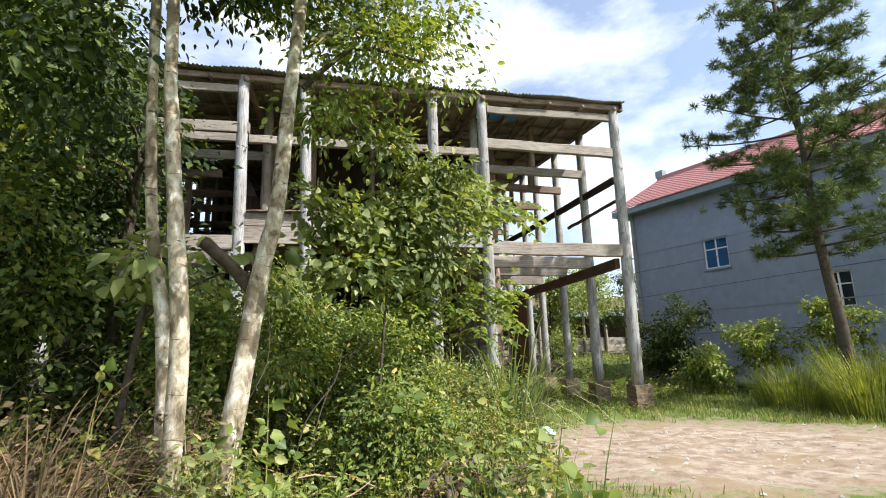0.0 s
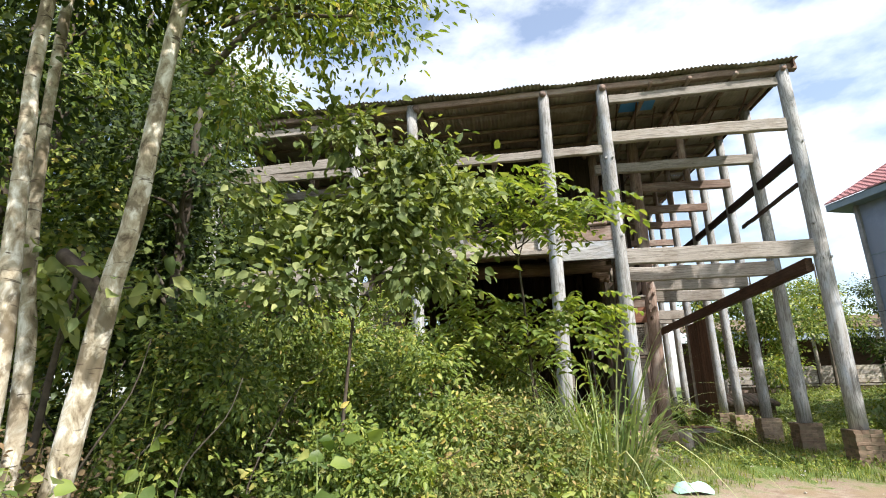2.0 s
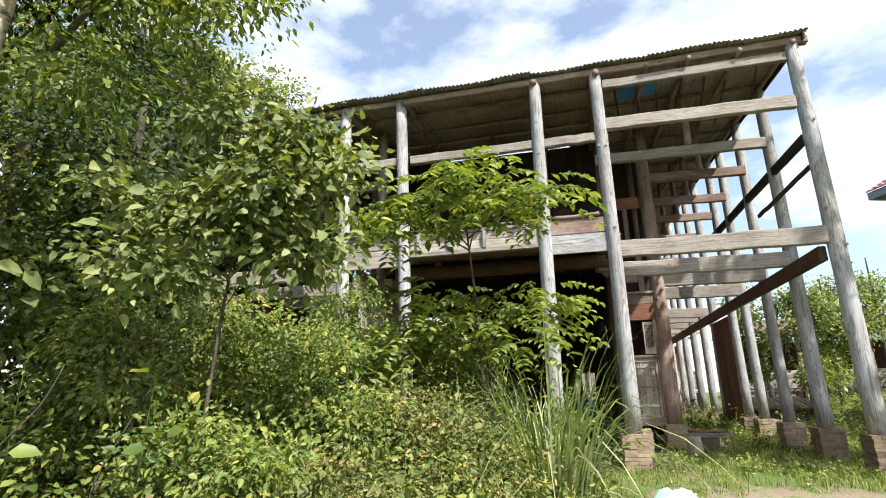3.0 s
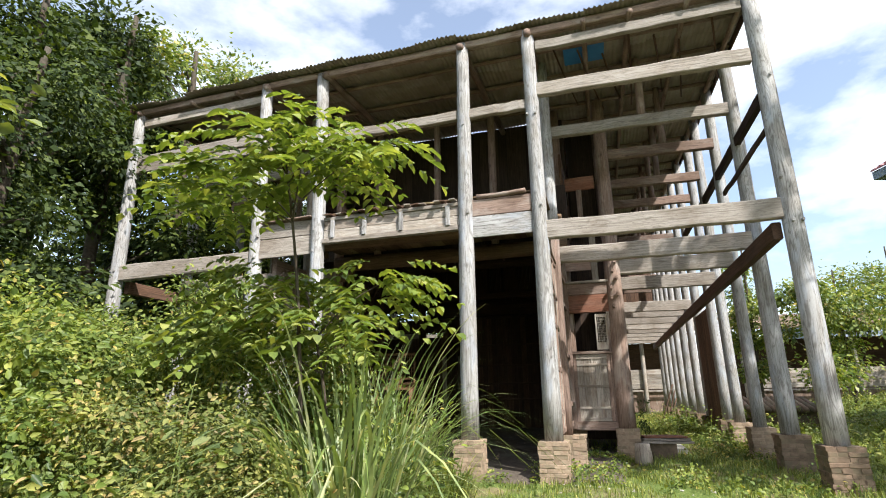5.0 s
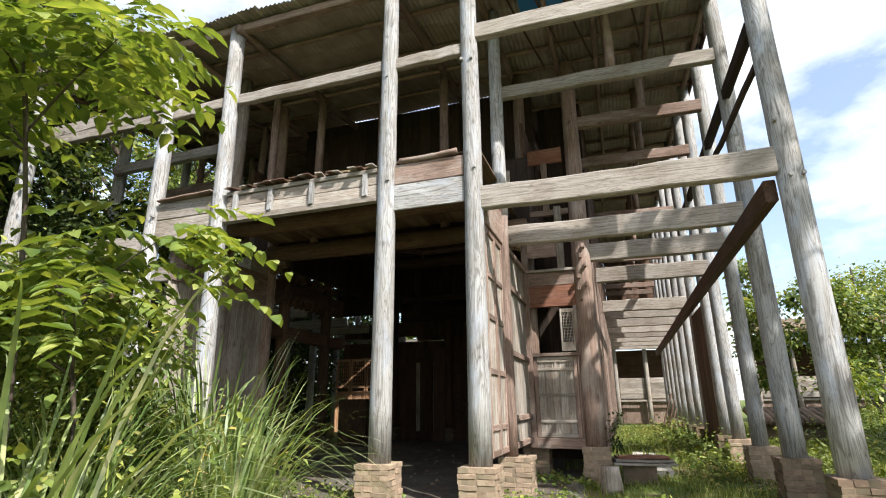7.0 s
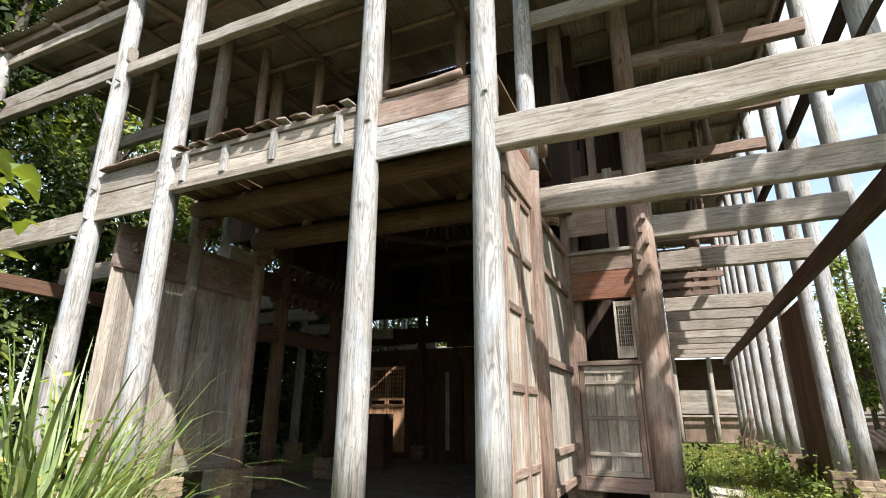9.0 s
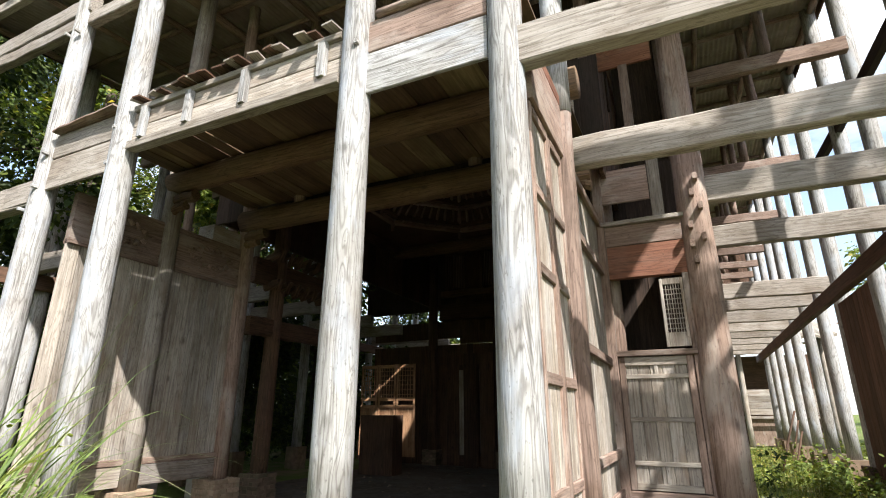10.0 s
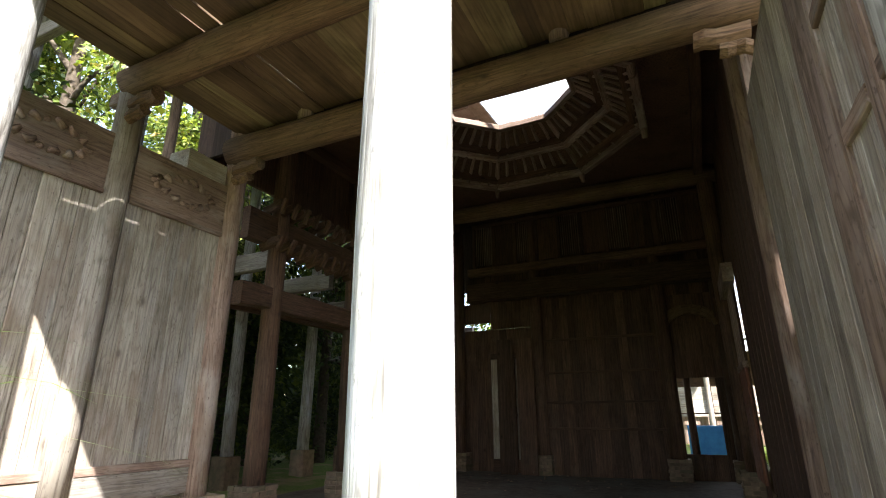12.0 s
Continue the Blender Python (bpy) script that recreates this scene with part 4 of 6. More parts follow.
def caisson():
    """The eight-sided coffered light well, tier over tier, open at the top."""
    cx, cy = 2.27, 18.75
    base = empty("light_well", (cx, cy, 6.1))
    tiers = [(2.31, 6.1), (2.16, 6.2), (1.78, 6.5), (1.66, 6.58), (1.24, 6.88)]

    def ring(r, z):
        return [Vector((cx + r * math.cos(radians(22.5 + 45 * k)), cy + r * math.sin(radians(22.5 + 45 * k)), z)) for k in range(8)]

    for ti, (r, z) in enumerate(tiers):
        pts = ring(r, z)
        for k in range(8):
            a, b = pts[k], pts[(k + 1) % 8]
            beam("rim", a, b, 0.12, 0.12, WOOD_DARK if ti % 2 else WOOD_BROWN, base, "", 4, 0.006)
            if ti + 1 < len(tiers):
                pu = ring(*tiers[ti + 1])
                c, d = pu[k], pu[(k + 1) % 8]
                mesh_obj("coffer_board", [a + Vector((0, 0, 0.06)), b + Vector((0, 0, 0.06)), d, c, a + Vector((0, 0, 0.1)), b + Vector((0, 0, 0.1)), d + Vector((0, 0, 0.04)), c + Vector((0, 0, 0.04))],
                         [(0, 1, 2, 3), (7, 6, 5, 4), (0, 4, 5, 1), (2, 6, 7, 3)], WOOD_DARK, base)
                log("rib", a, c, 0.055, 0.045, WOOD_BROWN, base, "", 8, 3)
                n = max(3, int((b - a).length / 0.2))
                for j in range(1, n):
                    p, q = a.lerp(b, j / n), c.lerp(d, j / n)
                    log("spindle", p + Vector((0, 0, 0.02)), q - Vector((0, 0, 0.02)), 0.035, 0.03, WOOD_BROWN, base, "", 6, 3, 0.006)
        if ti == 0:
            for p in pts:
                log("pendant", p - Vector((0, 0, 0.22)), p + Vector((0, 0, 0.1)), 0.04, 0.075, WOOD_BROWN, base, "", 8, 5, 0.012)
    tagged(base, "dark eight-sided carved coffer open to the sky", "coffer")
    # ceiling boards round it
    v, f = [], []
    oct0 = ring(2.3, 6.28)
    outer = [(5.5, cy + 1), (cx + 1, 22.3), (cx - 1, 22.3), (-1.3, cy + 1), (-1.3, cy - 1), (cx - 1, 15.8), (cx + 1, 15.8), (5.5, cy - 1)]
    for k in range(8):
        a, b = oct0[k], oct0[(k + 1) % 8]
        o1, o2 = outer[k], outer[(k + 1) % 8]
        poly = [a, b, Vector((*o2, 6.3))] + [Vector((*o1, 6.3))]
        b0 = len(v)
        v += poly + [p + Vector((0, 0, 0.05)) for p in poly]
        m = len(poly)
        f += [tuple(range(b0, b0 + m)), tuple(range(b0 + 2 * m - 1, b0 + m - 1, -1))]
    for (px, py), (qx, qy), (rx, ry) in (((5.5, cy + 1), (cx + 1, 22.3), (5.5, 22.3)), ((cx - 1, 22.3), (-1.3, cy + 1), (-1.3, 22.3)), ((-1.3, cy - 1), (cx - 1, 15.8), (-1.3, 15.8)), ((cx + 1, 15.8), (5.5, cy - 1), (5.5, 15.8))):
        b0 = len(v)
        tri = [Vector((px, py, 6.3)), Vector((qx, qy, 6.3)), Vector((rx, ry, 6.3))]
        v += tri + [p + Vector((0, 0, 0.05)) for p in tri]
        f += [(b0, b0 + 1, b0 + 2), (b0 + 5, b0 + 4, b0 + 3)]
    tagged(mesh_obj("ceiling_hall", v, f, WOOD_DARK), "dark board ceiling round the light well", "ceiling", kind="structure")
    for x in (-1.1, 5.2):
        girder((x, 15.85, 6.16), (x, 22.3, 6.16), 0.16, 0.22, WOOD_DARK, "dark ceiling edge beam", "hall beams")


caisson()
# boarded walls that close the hall, some added to keep out stray light
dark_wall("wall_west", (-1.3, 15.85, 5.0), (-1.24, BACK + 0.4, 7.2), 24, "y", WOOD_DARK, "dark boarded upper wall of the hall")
dark_wall("wall_south", (-1.3, 15.78, 4.95), (5.62, 15.84, 6.35), 24, "x", WOOD_SHADE, "dark boards above the inner log beam")
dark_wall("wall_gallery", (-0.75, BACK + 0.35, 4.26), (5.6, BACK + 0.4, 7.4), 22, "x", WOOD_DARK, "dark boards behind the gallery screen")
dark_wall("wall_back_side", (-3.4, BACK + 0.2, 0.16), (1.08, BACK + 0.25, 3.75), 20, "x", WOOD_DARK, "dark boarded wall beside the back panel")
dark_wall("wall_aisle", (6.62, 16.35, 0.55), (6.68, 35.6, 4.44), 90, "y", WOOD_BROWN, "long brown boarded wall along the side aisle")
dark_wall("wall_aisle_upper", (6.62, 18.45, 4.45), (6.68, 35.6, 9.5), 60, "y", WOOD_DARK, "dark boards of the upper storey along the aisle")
dark_wall("wall_upper_back", (-4.2, 25.2, 5.0), (6.6, 25.26, 9.6), 40, "x", WOOD_SHADE, "dark boards at the back of the upper storey")
dark_wall("wall_upper_cross", (5.6, 18.38, 5.2), (6.66, 18.43, 8.95), 6, "x", WOOD_SHADE, "dark boards of the upper storey")
dark_wall("wall_upper_west", (-0.8, 18.4, 6.9), (-0.74, 25.2, 9.2), 24, "y", WOOD_SHADE, "dark boards of the upper storey")
dark_wall("wall_aisle_end", (6.7, 35.7, 4.4), (9.2, 35.76, 9.5), 10, "x", WOOD_DARK, "dark boards closing the end of the aisle roof")
# Added screen: hides the open roof over the well from the front.
dark_wall("wall_well_front", (-0.8, 17.3, 6.36), (5.6, 17.35, 8.95), 24, "x", WOOD_SHADE, "added dark boards hiding the roof opening over the light well")
# Added backing, so that the door's window looks dark.
dark_wall("wall_door_back", (5.46, 17.3, 0.4), (6.62, 17.36, 5.3), 6, "x", WOOD_SHADE, "added dark backing behind the open door window")
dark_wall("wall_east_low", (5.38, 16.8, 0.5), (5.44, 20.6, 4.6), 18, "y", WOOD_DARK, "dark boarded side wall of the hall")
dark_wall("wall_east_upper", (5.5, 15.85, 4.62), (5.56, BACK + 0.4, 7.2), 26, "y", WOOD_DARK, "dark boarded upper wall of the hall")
# Added blocker: stops sun leaking between the two ceiling levels.
dark_wall("wall_ceiling_step", (-1.3, 22.3, 6.3), (5.55, 22.35, 7.1), 12, "x", WOOD_DARK, "added dark boards blocking sun at the ceiling step")
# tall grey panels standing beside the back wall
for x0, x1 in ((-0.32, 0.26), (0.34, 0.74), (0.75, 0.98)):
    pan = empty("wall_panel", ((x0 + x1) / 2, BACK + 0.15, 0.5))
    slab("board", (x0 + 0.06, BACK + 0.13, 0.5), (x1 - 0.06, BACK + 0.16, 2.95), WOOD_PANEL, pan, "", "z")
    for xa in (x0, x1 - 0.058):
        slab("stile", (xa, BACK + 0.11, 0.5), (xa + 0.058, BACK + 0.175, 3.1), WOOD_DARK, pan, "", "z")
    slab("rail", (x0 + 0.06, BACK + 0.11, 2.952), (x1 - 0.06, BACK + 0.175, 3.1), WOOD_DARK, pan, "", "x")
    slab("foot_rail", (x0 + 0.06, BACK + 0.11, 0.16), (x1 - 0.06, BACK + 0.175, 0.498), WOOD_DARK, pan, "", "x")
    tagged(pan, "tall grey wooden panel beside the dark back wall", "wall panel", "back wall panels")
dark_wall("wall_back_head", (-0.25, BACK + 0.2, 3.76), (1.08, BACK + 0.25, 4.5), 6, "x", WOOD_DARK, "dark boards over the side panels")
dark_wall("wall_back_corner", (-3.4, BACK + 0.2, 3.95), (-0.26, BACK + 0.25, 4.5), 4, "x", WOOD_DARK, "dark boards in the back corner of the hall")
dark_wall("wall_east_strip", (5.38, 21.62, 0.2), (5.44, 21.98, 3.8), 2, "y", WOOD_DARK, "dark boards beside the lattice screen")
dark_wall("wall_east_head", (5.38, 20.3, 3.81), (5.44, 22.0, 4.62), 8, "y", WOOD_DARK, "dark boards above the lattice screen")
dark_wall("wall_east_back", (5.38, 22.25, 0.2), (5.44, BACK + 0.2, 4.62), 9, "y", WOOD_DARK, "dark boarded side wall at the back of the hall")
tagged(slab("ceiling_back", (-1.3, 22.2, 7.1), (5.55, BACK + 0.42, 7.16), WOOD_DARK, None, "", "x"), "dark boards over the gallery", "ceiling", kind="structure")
for x in (-0.2, 1.0, 2.2, 3.4, 4.15):
    tagged(slab("parapet_board", (x, 15.3, 5.1), (x + 1.19, 15.35, 5.8 + random.uniform(-0.15, 0.15)), WOOD_PANEL, None, "", "x"), "old boards stacked in the upper storey", "board", "stacked upper boards")
# carved brackets along the inner west side
for k in range(10):
    y = 17.0 + k * 0.26
    for z in (4.6, 4.0):
        br = beam("bracket", (-1.12, y, z), (-0.78, y, z + 0.1), 0.09, 0.14, WOOD_DARK, None, "", 3, 0.02, 0.3)
        beam("scroll", (-0.8, y, z - 0.08), (-0.7, y, z + 0.14), 0.07, 0.09, WOOD_DARK, br, "", 2, 0.015, 0.3)
        tagged(br, "small dark scrolled bracket under the eaves beam", "bracket", "scrolled brackets")
girder((-1.1, 16.6, 3.24), (-1.1, 20.2, 3.24), 0.2, 0.34, WOOD_DARK, "carved side beam with a worn frieze", "hall beams", 0.02)
girder((-1.1, 16.6, 4.3), (-1.1, 20.2, 4.3), 0.16, 0.5, WOOD_DARK, "dark side plate", "hall beams")


def inner_door():
    """The orange door that the light well lights."""
    d = empty("door_2", (-1.6, 22.6, 0.55))
    y = 22.6
    for xa, xb in ((-2.52, -1.96), (-1.94, -1.36), (-1.34, -0.74)):
        for k in range(3):
            w = (xb - xa) / 3
            slab("board", (xa + k * w, y, 0.55), (xa + (k + 1) * w - 0.004, y + 0.03, 1.85), WOOD_DOOR, d)
        slab("stile", (xa, y - 0.03, 0.55), (xa + 0.06, y - 0.002, 3.0), WOOD_DOOR, d)
        slab("stile", (xb - 0.066, y - 0.03, 0.55), (xb - 0.006, y - 0.002, 3.0), WOOD_DOOR, d)
        for z in (1.8, 2.0, 2.9):
            slab("rail", (xa + 0.06, y - 0.03, z), (xb - 0.066, y - 0.002, z + 0.09), WOOD_DOOR, d, "", "x")
        for k in range(5):
            x = xa + 0.09 + k * 0.085
            slab("bar", (x, y - 0.02, 2.09), (x + 0.02, y - 0.005, 2.9), WOOD_DOOR, d)
        for k in range(6):
            slab("bar", (xa + 0.06, y - 0.018, 2.16 + k * 0.13), (xb - 0.066, y - 0.006, 2.175 + k * 0.13), WOOD_DOOR, d, "", "x")
    tagged(d, "orange-brown lattice door standing in a patch of sunlight", "door", kind="structure")


inner_door()
tagged(slab("crate", (-1.7, 21.4, 0.2), (-0.72, 21.9, 1.62), WOOD_DARK), "dark old cabinet standing on the earth floor", "cabinet")
# Grey door leaves in dark wood: the hall's shade is put into their colour.
for x0 in (0.04, 0.56):
    lf = empty("door_leaf", (x0, 24.16, 0.5))
    slab("board", (x0, 24.16, 0.16), (x0 + 0.42, 24.2, 3.4), WOOD_DARK, lf)
    slab("frame", (x0 + 0.38, 24.13, 0.16), (x0 + 0.44, 24.159, 3.4), WOOD_DARK, lf)
    tagged(lf, "grey loose door leaf, coloured dark for the hall's shade", "door leaf", "loose door leaves")
# carved fretwork screen on the east side
fs = empty("fretwork_screen", (5.3, 20.8, 0.6))
for y0 in (20.35, 21.0):
    slab("panel", (5.28, y0, 0.6), (5.32, y0 + 0.6, 2.2), WOOD_RED, fs)
    slab("rail", (5.26, y0, 2.2), (5.34, y0 + 0.6, 2.3), WOOD_BROWN, fs, "", "y")
    for k in range(7):
        slab("bar", (5.29, y0 + 0.04 + k * 0.085, 2.3), (5.31, y0 + 0.06 + k * 0.085, 3.5), WOOD_BROWN, fs)
    for k in range(8):
        slab("bar", (5.292, y0, 2.42 + k * 0.14), (5.308, y0 + 0.6, 2.435 + k * 0.14), WOOD_BROWN, fs, "", "y")
slab("head", (5.2, 20.3, 3.5), (5.36, 21.8, 3.8), WOOD_BROWN, fs, "", "y")
tagged(fs, "brown lattice screen on the far side of the hall", "screen")
dark_wall("wall_back_passage", (3.92, BACK + 0.2, 2.33), (5.45, BACK + 0.25, 4.25), 7, "x", WOOD_DARK, "dark boards above the rear passage")
dark_wall("wall_back_jamb", (3.92, BACK + 0.2, 0.3), (4.12, BACK + 0.25, 2.32), 1, "x", WOOD_DARK, "dark boards beside the rear passage")
dark_wall("wall_back_end", (4.98, BACK + 0.2, 0.16), (5.46, BACK + 0.25, 2.32), 2, "x", WOOD_DARK, "dark boards closing the corner by the rear passage")
dark_wall("wall_back_sill", (4.12, BACK + 0.2, 0.16), (4.98, BACK + 0.25, 0.72), 3, "x", WOOD_DARK, "low dark boards under the rear opening")
tagged(log("wooden_post", (4.4, BACK + 0.22, 0.72), (4.4, BACK + 0.22, 2.33), 0.07, 0.07, WOOD_DARK, None, "", 10, 4), "slim dark post dividing the rear opening", "post", "inner posts")
arch = empty("carved_arch", (4.6, BACK, 3.3))
for k in range(9):
    a0, a1 = math.pi * k / 9, math.pi * (k + 1) / 9
    beam("arch_piece", (4.63 - 0.55 * math.cos(a0), BACK, 3.45 + 0.4 * math.sin(a0)), (4.63 - 0.55 * math.cos(a1), BACK, 3.45 + 0.4 * math.sin(a1)), 0.1, 0.22, WOOD_LOG, arch, "", 2, 0.01)
tagged(arch, "carved wooden arch above the rear passage", "arch")
tagged(slab("blue_crate", (4.05, 33.0, 0.05), (5.2, 33.8, 1.15), BLUE), "blue plastic crate in the yard behind", "crate")

# ---- the blue-grey house and other buildings ----
def wall_frame(origin, along, up_to):
    m = Matrix.Identity(4)
    a = Vector(along).normalized()
    nrm = Vector((a.y, -a.x, 0))
    m.col[0][:3], m.col[1][:3], m.col[2][:3], m.col[3][:3] = a, -nrm, (0, 0, 1), origin
    return m


def box_in(name, m, lo, hi, mat, parent, label=""):
    """A block given in the wall's own frame."""
    x0, y0, z0 = lo
    x1, y1, z1 = hi
    v = [m @ Vector(p) for p in ((x0, y0, z0), (x1, y0, z0), (x1, y1, z0), (x0, y1, z0), (x0, y0, z1), (x1, y0, z1), (x1, y1, z1), (x0, y1, z1))]
    f = [(0, 3, 2, 1), (4, 5, 6, 7), (0, 1, 5, 4), (1, 2, 6, 5), (2, 3, 7, 6), (3, 0, 4, 7)]
    return mesh_obj(name, v, f, mat, parent, None, label)


def house():
    """Two storeys, rendered blue-grey, with a red tiled roof."""
    h = empty("house", (18.5, 16, 0))
    # x along the wall from its far corner towards the viewer, -y out of the wall
    m = wall_frame((16.2, 23.2, 0), (0.336, -0.942, 0), 8.6)
    m.col[1][:3] = Vector((0.942, 0.336, 0))
    L, D, H = 22.0, 7.4, 8.3
    wins = [(3.66, 4.75, 5.0, 6.33), (8.04, 8.91, 2.92, 4.22), (12.1, 13.2, 5.0, 6.3)]
    # wall split round its windows
    xs = sorted({0.0, L} | {a for w in wins for a in w[:2]})
    for xa, xb in zip(xs, xs[1:]):
        w = [q for q in wins if q[0] <= xa and xb <= q[1]]
        if w:
            box_in("wall", m, (xa, 0, -0.3), (xb, 0.25, w[0][2]), RENDERED, h)
            box_in("wall", m, (xa, 0, w[0][3]), (xb, 0.25, H), RENDERED, h)
        else:
            box_in("wall", m, (xa, 0, -0.3), (xb, 0.25, H), RENDERED, h)
    box_in("wall", m, (0, 0.25, -0.3), (0.25, D, H), RENDERED, h)
    box_in("wall", m, (L - 0.25, 0.25, -0.3), (L, D, H), RENDERED, h)
    box_in("wall", m, (0.25, D - 0.25, -0.3), (L - 0.25, D, H), RENDERED, h)
    for i, (xa, xb, za, zb) in enumerate(wins):
        wf = box_in("window", m, (xa, 0.08, za), (xb, 0.16, za + 0.06), WHITE, h, "white framed window")
        for lo, hi in (((xa, 0.08, zb - 0.06), (xb, 0.16, zb)), ((xa, 0.08, za + 0.06), (xa + 0.06, 0.16, zb - 0.06)), ((xb - 0.06, 0.08, za + 0.06), (xb, 0.16, zb - 0.06)),
                       (((xa + xb) / 2 - 0.03, 0.08, za + 0.06), ((xa + xb) / 2 + 0.03, 0.16, zb - 0.06)), ((xa + 0.06, 0.085, zb - 0.5), (xb - 0.06, 0.15, zb - 0.45))):
            box_in("frame", m, lo, hi, WHITE, wf)
        box_in("pane", m, (xa + 0.06, 0.11, za + 0.06), (xb - 0.06, 0.12, zb - 0.06), PANE_SKY if i == 0 else PANE, wf)
        box_in("sill", m, (xa - 0.08, -0.07, za - 0.08), (xb + 0.08, 0.1, za), RENDERED, wf)
    for z in (3.2, 6.25):
        box_in("string_course", m, (0, -0.012, z), (L, -0.001, z + 0.05), TRIM_GREY, h)
    box_in("downpipe", m, (0.15, -0.14, 0), (0.27, -0.03, H), CONCRETE, h, "pale rain pipe")
    box_in("eave", m, (-0.6, -0.6, H), (L + 0.6, D + 0.6, H + 0.28), TRIM_GREY, h, "grey eaves moulding")
    # pitched roof in courses of tiles
    z0, z1, half = H + 0.28, H + 2.75, D / 2
    n = 18
    for side in (0, 1):
        for k in range(n):
            ta, tb = k / n, (k + 1.25) / n
            ya = -0.65 + (half + 0.65) * ta if side == 0 else D + 0.65 - (half + 0.65) * ta
            yb = -0.65 + (half + 0.65) * tb if side == 0 else D + 0.65 - (half + 0.65) * tb
            za, zb = z0 + (z1 - z0) * ta + 0.05, z0 + (z1 - z0) * tb
            verts, faces = [], []
            nx = 180
            for i in range(nx + 1):
                x = -0.6 + (L + 1.2) * i / nx
                d = 0.035 * (1 if i % 2 else 0)
                verts += [m @ Vector((x, ya, za + d)), m @ Vector((x, yb, zb + d)), m @ Vector((x, ya, za - 0.05))]
            for i in range(nx):
                a = i * 3
                faces += [(a, a + 3, a + 4, a + 1), (a, a + 2, a + 5, a + 3)]
            mesh_obj("roof_course", verts, faces, TILE_RED, h)
    box_in("ridge", m, (-0.6, half - 0.18, z1 - 0.05), (L + 0.6, half + 0.18, z1 + 0.16), TILE_RED, h)
    box_in("ridge_end", m, (-0.65, half - 0.2, z1 + 0.1), (-0.2, half + 0.2, z1 + 0.5), TRIM_GREY, h)
    for xa in (0.0, L - 0.25):
        v = [m @ Vector(p) for p in ((xa, 0, z0), (xa, D, z0), (xa, half, z1), (xa + 0.25, 0, z0), (xa + 0.25, D, z0), (xa + 0.25, half, z1))]
        mesh_obj("gable", v, [(0, 1, 2), (5, 4, 3), (0, 2, 5, 3), (1, 4, 5, 2)], RENDERED, h)
    tagged(h, "two-storey blue-grey rendered house with a red tiled roof", "house")
    for z0, z1 in ((5.35, 5.9), (4.1, 4.45), (2.2, 2.35)):
        a, b = m @ Vector((0, -0.25, z0)), m @ Vector((16, -0.25, z1))
        tagged(log("cable", a, b, 0.012, 0.012, IRON, None, "", 6, 10, 0.0, 0.12), "thin dark cable strung along the house wall", "cable", "wall cables")


house()


def rear_range(x0, x1, y, top, roof_mat, label, posts, mat):
    """An open timber range: posts, rails, boarded foot and a lean-to roof."""
    b = empty("timber_building", ((x0 + x1) / 2, y, 0))
    n = posts
    for k in range(n):
        x = x0 + (x1 - x0) * k / (n - 1)
        log("post", (x, y, 0), (x, y, top), 0.13, 0.12, WOOD_PANEL, b, "", 10, 4)
    for z in (1.5, top - 0.25):
        beam("rail", (x0, y, z), (x1, y, z), 0.08, 0.11, WOOD_PANEL, b, "", 6)
    slab("back_wall", (x0, y + 3.0, 0), (x1, y + 3.1, top - 0.5), mat, b, "", "x")
    for k in range(n - 1):
        xa = x0 + (x1 - x0) * k / (n - 1)
        w = (x1 - x0) / (n - 1)
        for j in range(4):
            slab("board", (xa + 0.14, y + 0.08, 1.62 + j * 0.3), (xa + w - 0.14, y + 0.12, 1.91 + j * 0.3), WOOD_PANEL, b, "", "x")
        slab("board_panel", (xa + 0.15, y + 0.3, 0.2), (xa + w - 0.15, y + 0.36, 1.44), WOOD_BROWN, b)
    v, f = [], []
    nx = 120
    for i in range(nx + 1):
        x = x0 - 0.6 + (x1 - x0 + 1.2) * i / nx
        d = 0.05 * math.sin(i * 1.9)
        v += [(x, y - 0.9, top + d), (x, y + 3.6, top + 1.3 + d), (x, y - 0.9, top - 0.12 + d)]
    for i in range(nx):
        a = i * 3
        f += [(a, a + 3, a + 4, a + 1), (a, a + 2, a + 5, a + 3), (a + 2, a + 1, a + 4, a + 5)]
    mesh_obj("roof", v, f, roof_mat, b)
    return tagged(b, label, "building")


rear_range(-2.0, 12.0, 39.8, 5.2, TIN, "open timber range across the end of the yard", 9, WOOD_DARK)
rear_range(14.8, 33.6, 42.5, 5.4, BRICK_DARK, "far open timber building with a rusty red roof", 10, WOOD_DARK)
fb = empty("shed", (33, 58, 0))
slab("wall", (24, 58, 0), (46, 66, 7.6), RENDERED, fb, "", "x")
slab("roof", (23.5, 57.5, 7.6), (46.5, 66.5, 8.0), TRIM_GREY, fb, "", "x")
tagged(fb, "grey shed with a flat roof beyond the trees", "shed")
sp = empty("tiled_hut", (12.1, 26.7, 0.1))
slab("wall", (11.3, 26.3, 0.1), (13.3, 27.5, 0.75), BRICK_DARK, sp, "", "x")
for k in range(12):
    log("roof_tile", (11.1 + k * 0.2, 26.0, 0.78), (11.1 + k * 0.2, 27.7, 1.15), 0.1, 0.1, BRICK_DARK, sp, "", 8, 4)
tagged(sp, "low brick hut with a dark tiled roof", "hut")

